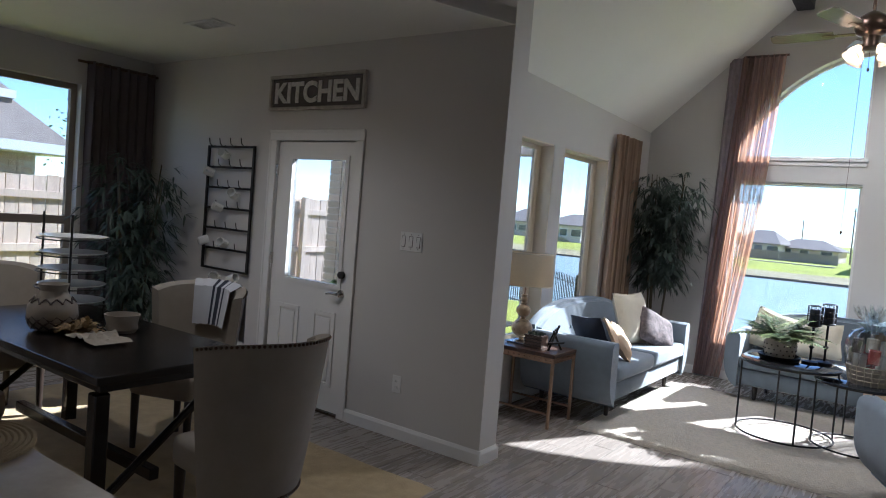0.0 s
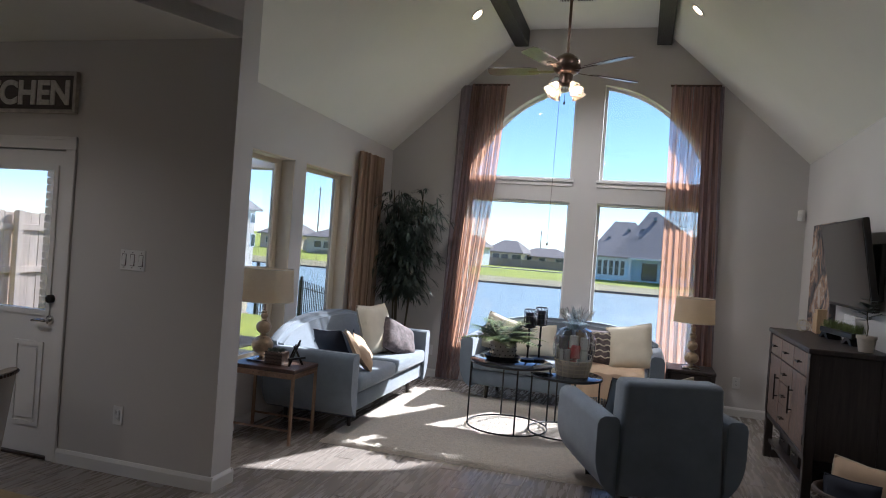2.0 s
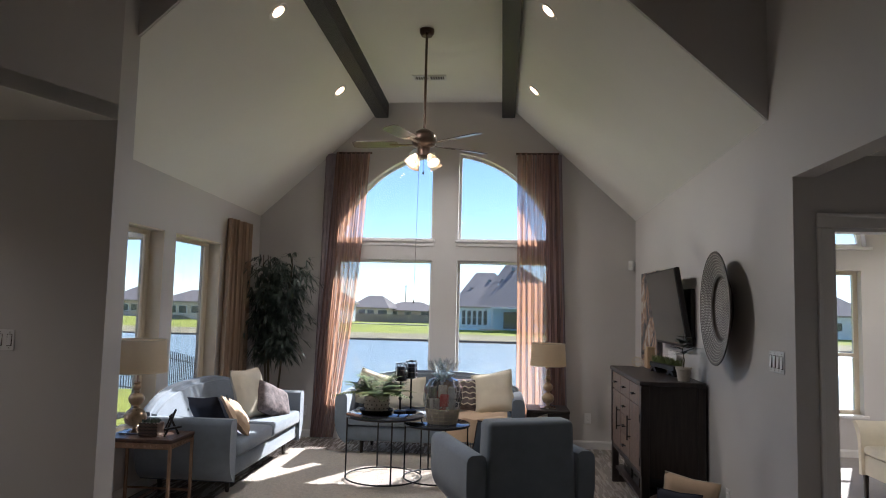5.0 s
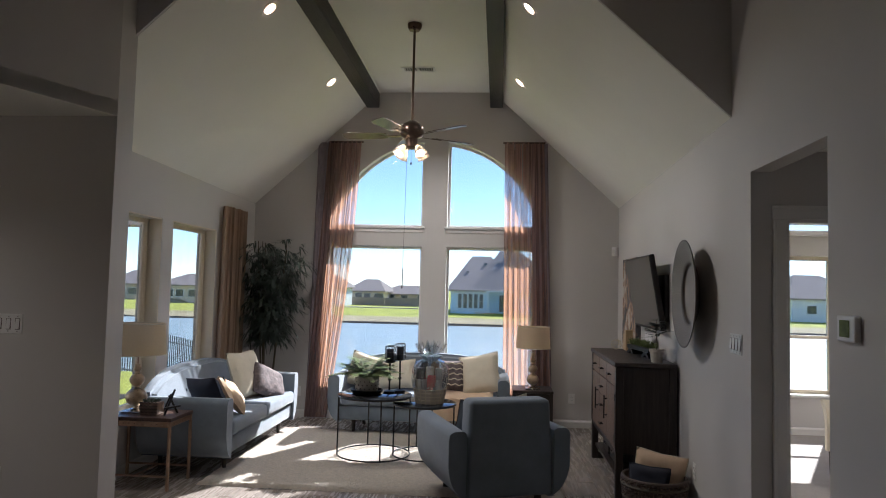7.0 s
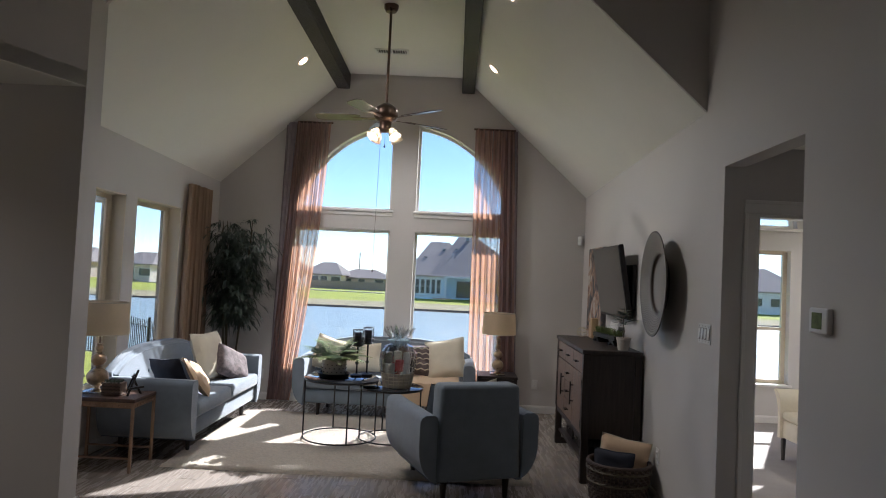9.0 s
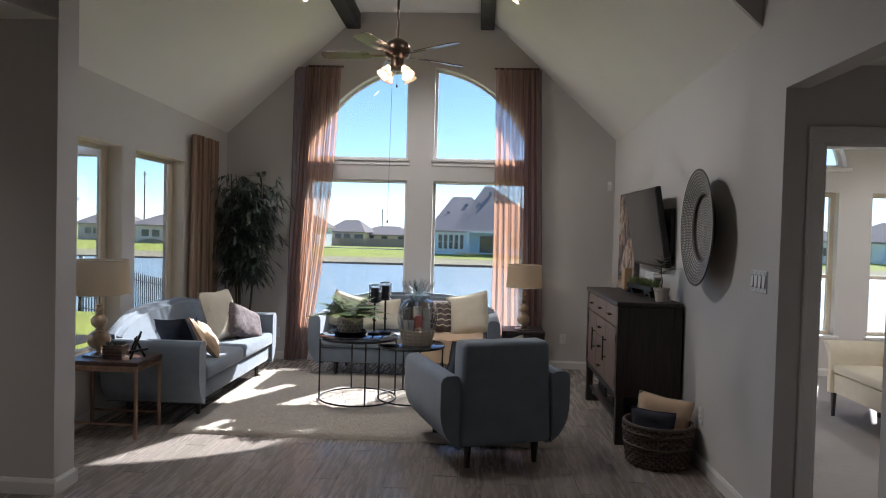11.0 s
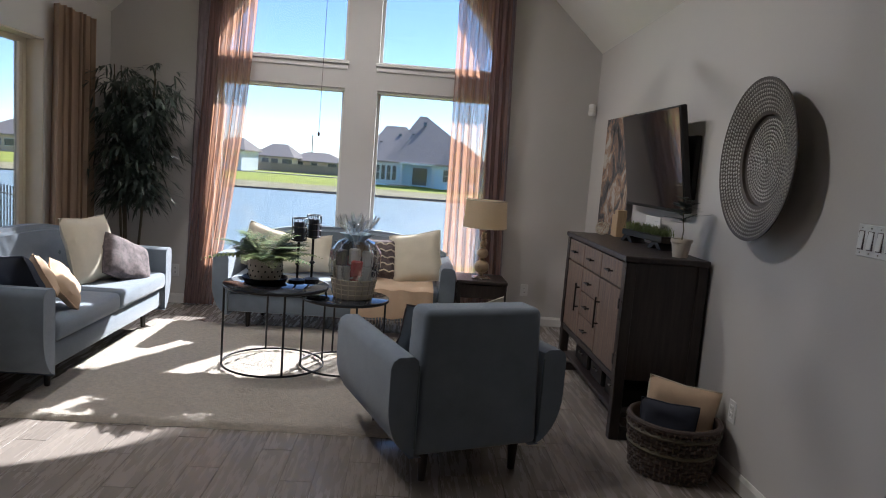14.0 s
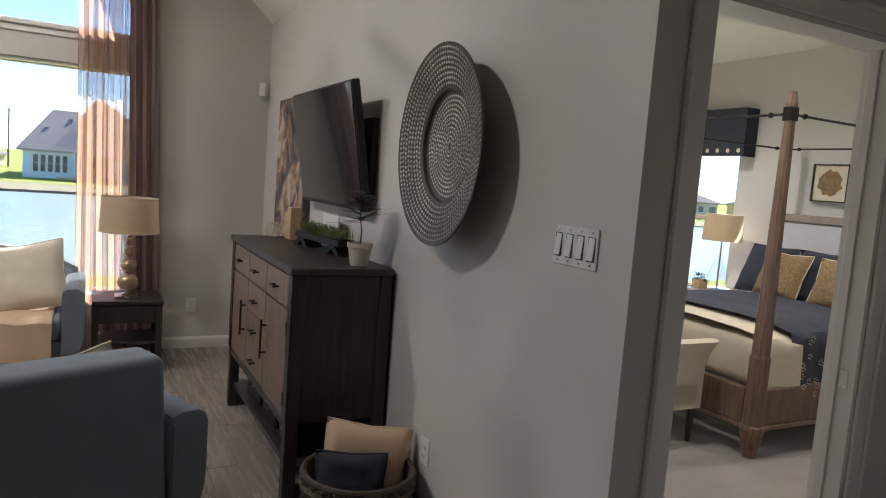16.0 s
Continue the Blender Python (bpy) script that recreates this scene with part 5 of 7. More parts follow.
def frond(bm, base, d, length, leaf, rng, mats=2, pairs=13):
    """One arching fern frond: a thin rib with a row of leaflets on both sides."""
    d = Vector(d).normalized()
    side = d.cross(Vector((0, 0, 1))).normalized()
    mi = rng.randrange(mats)
    for k in range(pairs):
        t = (k + 1) / pairs
        p = Vector(base) + d * length * t - Vector((0, 0, length * .42 * t * t))
        wide = leaf * math.sin(3.1416 * min(.97, .18 + .8 * t)) * rng.uniform(.85, 1.1)
        for s in (-1, 1):
            blade(bm, p, side * s + d * .45 + Vector((0, 0, -.12)), wide, .021, .25, mi)


rng = random.Random(5)
ct = (1.27, 2.40, 0.619)
pl = thing("potted_plant", "leafy green plant in a pierced white pot on the table", "plant", pose(*ct))
part("tray", lathe(bmesh.new(), [(.14, 0), (.16, .03), (.155, .035), (.13, .012)], 28), "black", pl, smooth=True)
part("pot", lathe(bmesh.new(), [(.10, .012), (.115, .05), (.12, .13), (.11, .165), (.10, .165), (.10, .14)], 28), "terracotta", pl, smooth=True)
for k in range(16):
    for z in (.05, .085, .12):
        a = 6.283 * (k + (.5 if z == .085 else 0)) / 16
        b2 = bmesh.new()
        bmesh.ops.create_uvsphere(b2, u_segments=6, v_segments=4, radius=.007, matrix=Matrix.Translation((.117 * math.cos(a), .117 * math.sin(a), z)))
        part("hole", b2, "black", pl)
bm = bmesh.new()
for k in range(74):
    a, e = rng.uniform(0, 6.28), rng.uniform(.3, 1.4)
    frond(bm, (.04 * math.cos(a), .04 * math.sin(a), .155), (math.cos(a) * math.cos(e), math.sin(a) * math.cos(e), math.sin(e) + .1), rng.uniform(.24, .45), .09, rng)
part("leaves", bm, ["leaf", "palegreen"], pl)


def candle_holder(at, h, label):
    ob = thing("candle_holder", label, "candle holder", pose(*at), "candle holders on the table")
    part("foot", lathe(bmesh.new(), [(.06, 0), (.058, .014), (.014, .026)], 20), "black", ob, smooth=True)
    part("stem", lathe(bmesh.new(), [(.009, .02), (.009, h * .25), (.022, h * .28), (.009, h * .31), (.009, h - .17)], 12), "black", ob, smooth=True)
    part("dish", lathe(bmesh.new(), [(.01, h - .175), (.052, h - .162), (.054, h - .155)], 20), "black", ob, smooth=True)
    part("candle", lathe(bmesh.new(), [(.038, h - .155), (.038, h - .03), (.004, h - .026)], 16), "navy", ob, smooth=True)
    cage = part("cage", ring(bmesh.new(), (0, 0, h - .003), .052, .0035, 20, 4), "black", ob)
    for k in range(12):
        a = 6.283 * k / 12
        part("bar", rod(bmesh.new(), (.052 * math.cos(a), .052 * math.sin(a), h - .16), (.052 * math.cos(a), .052 * math.sin(a), h), .0022, n=4), "black", cage)
    for z in (h - .155, h - .11, h - .065):
        part("hoop", ring(bmesh.new(), (0, 0, z), .052, .0035, 20, 4), "black", cage)


candle_holder((1.48, 2.48, 0.617), 0.46, "tall black wire candle holder with a dark candle")
candle_holder((1.57, 2.56, 0.617), 0.48, "black wire candle holder beside the leafy plant")

gb = thing("gift_basket", "wrapped gift basket with mugs and a teal bow", "gift basket", pose(1.89, 2.40, 0.549) @ Matrix.Scale(1.13, 4))
part("basket", lathe(bmesh.new(), [(.115, 0), (.135, .10), (.14, .12), (.128, .12), (.105, .02)], 24), "terracotta", gb, smooth=True)
bm = bmesh.new()
for k in range(9):
    a = 6.283 * k / 18
    for s in (0, 3.1416):
        rod(bm, (.119 * math.cos(a + s), .119 * math.sin(a + s), .0), (.142 * math.cos(a + s), .142 * math.sin(a + s), .12), .004, n=5)
for z in (.03, .06, .09, .12):
    ring(bm, (0, 0, z), .118 + .19 * z, .004, 28, 5)
part("weave", bm, "linen", gb)
for x, y, mm in ((-.06, -.06, "ceramic"), (.07, -.05, "ceramic"), (0, .03, "red")):
    mg = part("mug", lathe(bmesh.new(), [(.035, .1), (.04, .11), (.04, .2), (.036, .2), (.034, .115)], 18), mm, gb, smooth=True, m=pose(x, y, 0))
    part("handle", tube(bmesh.new(), [(.038, 0, .18), (.062, 0, .175), (.066, 0, .15), (.055, 0, .13), (.038, 0, .125)], .005, 6), mm, mg, smooth=True)
for k, (x, y, z, mm) in enumerate(((-.06, .04, .16, "red"), (.07, .05, .17, "brown"), (0, -.04, .21, "linen"), (.10, .02, .13, "navy"), (-.10, .0, .13, "linen"), (.02, -.075, .14, "red"), (-.03, .07, .2, "ceramic"), (.04, .05, .25, "tanfab"), (-.05, .0, .26, "navy"), (.08, -.03, .2, "ceramic"), (-.08, -.03, .2, "brown"))):
    part("packet", B((x - .035, y - .02, z), (x + .035, y + .02, z + .1), .008, 1), mm, gb)
bm = bmesh.new()
n, rows = 30, [(.138, .11), (.152, .2), (.15, .29), (.12, .345), (.035, .38), (.10, .44), (.135, .50)]
gr = [[bm.verts.new(((r + .012 * math.sin(i * 2.4 + j)) * math.cos(6.283 * i / n), (r + .012 * math.sin(i * 2.4 + j)) * math.sin(6.283 * i / n), z + (.03 * math.sin(i * 2.9) if j == 6 else 0))) for i in range(n)] for j, (r, z) in enumerate(rows)]
for a, b in zip(gr, gr[1:]):
    for i in range(n):
        bm.faces.new((a[i], a[(i + 1) % n], b[(i + 1) % n], b[i]))
part("wrap", bm, "film", gb)
bm = bmesh.new()
for k in range(34):
    a, e = rng.uniform(0, 6.28), rng.uniform(.75, 1.4)
    blade(bm, (0, 0, .38), (math.cos(a) * math.cos(e), math.sin(a) * math.cos(e), math.sin(e)), rng.uniform(.10, .19), .03, .05)
part("film_tuft", bm, "film", gb)
bm = bmesh.new()
for a in range(0, 360, 45):
    c, s = math.cos(radians(a)), math.sin(radians(a))
    tube(bm, [(0, 0, .37), (.04 * c, .04 * s, .40), (.085 * c, .085 * s, .40), (.04 * c, .04 * s, .365), (0, 0, .37)], [.008, .016, .022, .016, .008], 6)
part("bow", bm, "siding", gb, smooth=True)

# on the studded end table
bx = thing("planter_box", "small brown wicker box with dark moss", "planter", pose(-0.27, 1.17, 0.572))
part("box", B((-.075, -.06, 0), (.075, .06, .10), .006), "cabdoor", bx)
bm = bmesh.new()
for z in (.02, .045, .07, .095):
    for k in range(10):
        x = -.075 + .0155 * k
        rod(bm, (x, -.063, z + .008 * (k % 2)), (x + .015, -.063, z + .008 * ((k + 1) % 2)), .004, n=5)
part("weave", bm, "wicker", bx)
bm = bmesh.new()
for k in range(120):
    x, y = rng.uniform(-.065, .065), rng.uniform(-.05, .05)
    blade(bm, (x, y, .098), (rng.uniform(-.4, .4), rng.uniform(-.4, .4), 1), .035, .008, .2)
part("moss", bm, "bamboo", bx)
fr = thing("photo_easel", "small black wooden easel on the side table", "easel", pose(-0.12, 1.20, 0.572, 0, 0, 70))
part("leg", rod(bmesh.new(), (-.07, 0, 0), (.05, .02, .19), .009, n=6), "black", fr)
part("leg", rod(bmesh.new(), (.07, 0, 0), (-.01, .02, .15), .009, n=6), "black", fr)
part("leg", rod(bmesh.new(), (0, .09, 0), (.01, .02, .16), .007, n=6), "black", fr)
part("ledge", B((-.08, -.02, .05), (.08, .0, .065)), "black", fr)

# curtains
def curtain_thing(label, bm, mat_name, m=None, group="", rod_pts=None):
    ob = thing("curtain", label, "curtain", m, group)
    part("cloth", bm, mat_name, ob, smooth=True)
    if rod_pts:
        part("rod", rod(bmesh.new(), *rod_pts, .012), "bronze", ob)
    return ob


def free_edge(v, a, b):
    return a, b + 0.06 * math.sin(v * 3.1)


c1 = curtain_thing("sheer rose-brown curtain gathered beside the arched window", curtain(bmesh.new(), 0.335, .77, .02, 3.50, 4.19, 8, .03, 110, (0.14, .43), 1, 16, free_edge), "sheer", None, "sheer curtains of the arched window", ((.36, 4.19, 3.49), (.79, 4.19, 3.49)))
part("lining", curtain(bmesh.new(), 0.20, .46, .02, 3.49, 4.225, 6, .018, 70, (0.14, .28), 3, 8), "curtain", c1, smooth=True)
c2 = curtain_thing("sheer rose-brown curtain hanging at the arched window's edge", curtain(bmesh.new(), 2.58, 3.06, .02, 3.50, 4.19, 8, .03, 110, (2.60, 3.20), 2, 16), "sheer", None, "sheer curtains of the arched window", ((2.56, 4.19, 3.49), (3.08, 4.19, 3.49)))
part("lining", curtain(bmesh.new(), 2.92, 3.11, .02, 3.49, 4.225, 5, .018, 60, (2.98, 3.21), 4, 8), "curtain", c2, smooth=True)
curtain_thing("tan curtain beside the side windows behind the sofa", curtain(bmesh.new(), -0.31, 0.31, .02, 2.53, 0, 7, .05, 120, (-.36, .33), 5, 16), "tancurtain", pose(-0.555, 3.47, 0, 0, 0, 90))

# ceiling fan
fan = thing("ceiling_fan", "dark bronze ceiling fan with five walnut blades and lit glass shades", "fan", pose(1.68, 2.14, -0.045))
part("canopy", lathe(bmesh.new(), [(.02, 4.175), (.05, 4.18), (.068, 4.21), (.07, 4.243)], 24), "bronze", fan, smooth=True)
part("downrod", rod(bmesh.new(), (0, 0, 3.28), (0, 0, 4.18), .012, n=12), "bronze", fan, smooth=True)
part("motor", lathe(bmesh.new(), [(.02, 3.30), (.045, 3.29), (.09, 3.26), (.115, 3.23), (.115, 3.17), (.10, 3.14), (.06, 3.12), (.055, 3.06), (.065, 3.04), (.03, 3.02)], 32), "bronze", fan, smooth=True)
for k in range(5):
    a = 178 + 72 * k
    bm = bmesh.new()
    prism(bm, [(.24, -.05), (.30, -.062), (.62, -.07), (.665, -.05), (.672, 0), (.665, .05), (.62, .07), (.30, .062), (.24, .05)], XY(0), (0, 0, .007))
    bl = part("blade", bm, "fanblade", fan, m=pose(0, 0, 3.15, 0, 0, a) @ pose(0, 0, 0, 12, 0, 0))
    part("blade_iron", B((.10, -.018, -.006), (.32, .018, -.0005), .002), "bronze", bl)
    part("screw", B((.27, -.006, .008), (.28, .006, .011)), "bronze", bl)
for k in range(4):
    a = radians(45 + 90 * k)
    c, s = math.cos(a), math.sin(a)
    arm = part("light_arm", tube(bmesh.new(), [(.03 * c, .03 * s, 3.05), (.07 * c, .07 * s, 3.055), (.095 * c, .095 * s, 3.03)], .009, 8), "bronze", fan, smooth=True)
    mm = Matrix.Translation((.095 * c, .095 * s, 3.03)) @ Vector((c, s, -1.3)).to_track_quat("Z", "Y").to_matrix().to_4x4()
    part("glass_shade", lathe(bmesh.new(), [(.022, -.01), (.03, .01), (.045, .04), (.05, .07), (.062, .095), (.058, .094), (.046, .07), (.04, .04), (.02, .0)], 20, cap=False), "frost", arm, smooth=True, m=mm)
    bm = bmesh.new()
    bmesh.ops.create_uvsphere(bm, u_segments=10, v_segments=8, radius=.024, matrix=Matrix.Translation((0, 0, .05)))
    part("bulb", bm, "bulb", arm, smooth=True, m=mm)
part("pull_chain", rod(bmesh.new(), (-.04, 0, 3.02), (-.055, 0, 1.72), .0016, n=5), "bronze", fan)
part("pull_knob", lathe(bmesh.new(), [(.004, -.03), (.009, -.015), (.004, .0)], 10, (-.055, 0, 1.72)), "bronze", fan, smooth=True)
part("pull_knob", lathe(bmesh.new(), [(.004, -.03), (.010, -.015), (.004, .0)], 10, (.0, 0, 2.90)), "bronze", fan, smooth=True)
part("short_chain", rod(bmesh.new(), (0, 0, 2.90), (0, 0, 3.03), .0016, n=5), "bronze", fan)

# recessed ceiling lamps, vent, sensor
SL = math.atan2(ZF - ZS, .98 - XL)
for x, y in ((0.66, 2.98), (0.63, 1.05), (2.72, 3.04), (2.74, 1.15)):
    left = x < 1.7
    z = ZS + (x - XL) * math.tan(SL) if left else ZS + (XR - x) * (ZF - ZS) / (XR - 2.42)
    z += RISE * (YN - y) / (YN - YV)
    ang = -math.degrees(SL) if left else math.degrees(math.atan2(ZF - ZS, XR - 2.42))
    ob = thing("recessed_light", "lit round recessed lamp with a white ring", "ceiling light", pose(x, y, z - .006, 0, ang, 0), "recessed lamps of the vault")
    part("trim_ring", lathe(bmesh.new(), [(.055, -.002), (.085, -.006), (.088, .0), (.05, .002)], 28, cap=False), "plastic", ob, smooth=True)
    part("lens", lathe(bmesh.new(), [(.052, -.001), (.05, .002)], 24), "can", ob)
    lamp = new("recessed_lamp", bpy.data.lights.new("recessed_lamp", "SPOT"))
    lamp.data.energy, lamp.data.spot_size, lamp.data.spot_blend, lamp.data.shadow_soft_size = (36 if left else 6 if y < 2 else 13), radians(125), 0.8, 0.05
    lamp.data.color = (1.0, 0.93, 0.85)
    lamp.matrix_world = pose(x, y, z - .05, 0, ang * .6, 0)
vt = thing("ceiling_vent", "white slatted air vent in the flat ceiling", "vent", pose(1.57, 3.40, ZF + .016))
part("frame", prism(bmesh.new(), rect(-.19, .19, -.08, .08), XY(-.008), (0, 0, .008), [rect(-.165, -.01, -.06, .06), rect(.01, .165, -.06, .06)]), "plastic", vt)
part("backing", B((-.17, -.065, -.0008), (.17, .065, .0)), "black", vt)
for k in range(12):
    x = -.155 + .0275 * k
    if abs(x) > .012:
        part("slat", B((x - .004, -.06, -.009), (x + .004, .06, -.002)), "plastic", vt)
sn = thing("motion_sensor", "white motion sensor in the wall corner", "sensor", pose(3.95, 4.245, 2.16, 0, 0, -45))
part("housing", B((-.03, -.03, -.055), (.03, .02, .055), .01, 2), "plastic", sn, smooth=True)
part("lens", B((-.02, -.034, -.02), (.02, -.0305, .02), .002), "ceramic", sn)


def wall_plate(label, m, w, h, n, kind="switch", mat_name="plastic"):
    """Cover plate facing -y with its rockers or sockets."""
    ob = thing("light_switch" if kind == "switch" else "outlet", label, "switch" if kind == "switch" else "outlet", m)
    part("plate", B((-w / 2, -.006, -h / 2), (w / 2, 0, h / 2), .003), mat_name, ob)
    for k in range(n):
        x = -w / 2 + w * (k + .5) / n
        if kind == "switch":
            part("recess", B((x - .0165, -.0075, -.037), (x + .0165, -.0062, .037)), "brown", ob)
            part("rocker", B((x - .0135, -.011, -.034), (x + .0135, -.0078, .034), .001), "plastic", ob, m=pose(0, 0, 0, -5, 0, 0))
            for z in (-.048, .048):
                part("screw", B((x - .003, -.0075, z - .003), (x + .003, -.0062, z + .003)), "chrome", ob)
        else:
            for z in (-.02, .02):
                so = part("socket", B((x - .016, -.009, z - .015), (x + .016, -.0065, z + .015), .003), "plastic", ob)
                for q in (-.006, .006):
                    part("slot", B((x + q - .001, -.0098, z - .005), (x + q + .001, -.0092, z + .006)), "black", so)
    return ob


wall_plate("satin metal plate with four white rocker switches", pose(XR, 0.085, 1.355, 0, 0, -90), .21, .125, 4, "switch", "metalplate")
wall_plate("white wall outlet above the baseboard beside the basket", pose(XR, 0.97, 0.36, 0, 0, -90), .075, .12, 1, "outlet")
wall_plate("white wall outlet under the curtain's edge", pose(0.03, YN, 0.32), .075, .12, 1, "outlet")
wall_plate("white wall outlet near the corner table", pose(3.45, YN, 0.35), .075, .12, 1, "outlet")
tm = thing("thermostat", "white thermostat with a green display on the wall", "thermostat", pose(XR, -1.30, 1.525, 0, 0, -90))
part("housing", B((-.075, -.028, -.055), (.075, 0, .055), .008, 2), "plastic", tm)
part("display", B((-.045, -.031, -.035), (.035, -.0285, .035), .001), "palegreen", tm)

# television, picture, wall plate
tv = thing("television", "black flat television tilted forward on a wall bracket", "television", pose(3.885, 2.26, 1.665, 0, -9.5, -90))
tv.matrix_basis = Matrix.Translation((3.885, 2.26, 1.665)) @ Matrix.Rotation(radians(-9.5), 4, "Y") @ Matrix.Rotation(radians(-90), 4, "Z")
part("casing", B((-.56, -.012, -.33), (.56, .03, .33), .006), "black", tv)
part("screen", B((-.545, -.0165, -.31), (.545, -.0125, .318), .001), "screen", tv)
part("bezel", B((-.56, -.019, -.33), (.56, -.0125, -.311), .002), "black", tv)
br = thing("wall_bracket", "black metal television bracket on the wall", "bracket", pose(3.97, 2.0, 1.62))
part("plate", B((-.01, -.25, -.2), (.028, .15, .2), .004), "black", br)
part("arm", B((-.05, -.14, -.14), (-.011, -.08, .10), .004), "black", br)
pc = thing("picture", "unframed canvas painting in brown, cream and black blots", "picture", pose(3.965, 3.28, 1.53))
part("canvas", B((-.02, -.38, -.5), (.03, .38, .5), .003), "canvas", pc)

pw = thing("wall_plate_decor", "large round hammered pewter dish hung on the wall", "wall decoration", pose(3.945, 0.845, 1.658, 0, 0, -2.5) @ pose(0, 0, 0, 0, -90, 0) @ Matrix.Scale(.97, 4))
part("dish", lathe(bmesh.new(), [(.005, .006), (.215, .006), (.224, .010), (.228, .026), (.236, .030), (.30, .044), (.395, .070), (.403, .072), (.405, .066), (.31, .034), (.24, .018), (.22, -.004), (.005, -.004)], 72, cap=False), "plate", pw, smooth=True)
bm = bmesh.new()
for rr, nn, zz in ([(0.022 + .018 * k, max(6, int((0.022 + .018 * k) * 6.283 / .0185)), .0062) for k in range(11)] + [(0.25 + .019 * k, int((0.25 + .019 * k) * 6.283 / .021), .0332 + (.0043 if k < 3 else .0050) * k) for k in range(8)]):
    for j in range(nn):
        a = 6.283 * j / nn + rr * 40
        c = Vector((rr * math.cos(a), rr * math.sin(a), zz))
        t = Vector((-math.sin(a), math.cos(a), 0)) * .0090
        r_ = Vector((math.cos(a), math.sin(a), 0.25 if rr > .23 else 0)) * .0078
        vs = [bm.verts.new(c + q) for q in (t, r_, -t, -r_)]
        tp = bm.verts.new(c + Vector((0, 0, .0035)))
        for q in range(4):
            bm.faces.new((vs[q], vs[(q + 1) % 4], tp))
part("hammered_dots", bm, "platedark", pw)

# on the sideboard
pt1 = thing("potted_plant", "small feathery green sprig in a clay pot", "plant", pose(3.84, 1.50, 1.092))
part("pot", lathe(bmesh.new(), [(.042, 0), (.056, .085), (.062, .088), (.062, .108), (.052, .108), (.05, .09)], 24), "terracotta", pt1, smooth=True)
bm = bmesh.new()
tube(bm, [(0, 0, .09), (.004, 0, .16), (-.004, .01, .24), (0, 0, .36)], [.004, .004, .003, .002], 5)
part("stem", bm, "cane", pt1)
bm = bmesh.new()
for k in range(40):
    a, e, lift = rng.uniform(0, 6.28), rng.uniform(-.15, .35), rng.random()
    d = Vector((math.cos(a) * math.cos(e), math.sin(a) * math.cos(e), math.sin(e)))
    L = rng.uniform(.10, .17) * (1 - .75 * lift)
    for q in range(9):
        c = Vector((0, 0, .20 + .15 * lift)) + d * L * (q + 1) / 9
        for s in (-1, 1):
            blade(bm, c, d + Vector((-d.y, d.x, 0)) * s + Vector((0, 0, .2)), .034, .009, .1)
part("leaves", bm, "bamboo", pt1)
gp = thing("grass_planter", "long black tray of green grass on splayed feet", "planter", pose(3.85, 2.10, 1.092, 0, 0, 98))
part("tray", B((-.28, -.05, .045), (.28, .05, .085), .005), "black", gp)
for s in (-1, 1):
    bm = bmesh.new()
    prism(bm, [(s * .16, .045), (s * .24, .045), (s * .29, 0), (s * .25, 0), (s * .2, .03), (s * .15, 0), (s * .11, 0)], XZ(-.05), (0, .1, 0))
    part("foot", bm, "black", gp)
bm = bmesh.new()
for k in range(700):
    x, y = rng.uniform(-.27, .27), rng.uniform(-.045, .045)
    blade(bm, (x, y, .083), (rng.uniform(-.5, .5), rng.uniform(-.5, .5), 1), rng.uniform(.04, .095), .0045, .2)
part("grass", bm, "palegreen", gp)
bk = thing("wooden_block", "two light raw wooden blocks standing on the sideboard", "ornament", pose(3.82, 2.68, 1.092))
part("block", B((-.035, -.10, 0), (.035, -.03, .20), .003), "lightwood", bk)
part("block", B((-.03, -.02, 0), (.03, .05, .16), .003), "lightwood", bk)
wb = thing("wire_ornament", "pale wire ball ornament on the sideboard", "ornament", pose(3.72, 2.72, 1.14))
bm = bmesh.new()
for k in range(7):
    q = Euler((k * .9, k * .5, 0)).to_matrix()
    tube(bm, [q @ Vector((.05 * math.cos(t * .5236), .05 * math.sin(t * .5236), 0)) for t in range(12)], .002, 4, True)
part("wires", bm, "linen", wb)
nt_ = thing("notepad", "white card leaning on the wall above the sideboard", "card", pose(3.93, 2.25, 1.092))
part("sheet", B((0, -.14, 0), (.008, .14, .19), .001), "plastic", nt_)


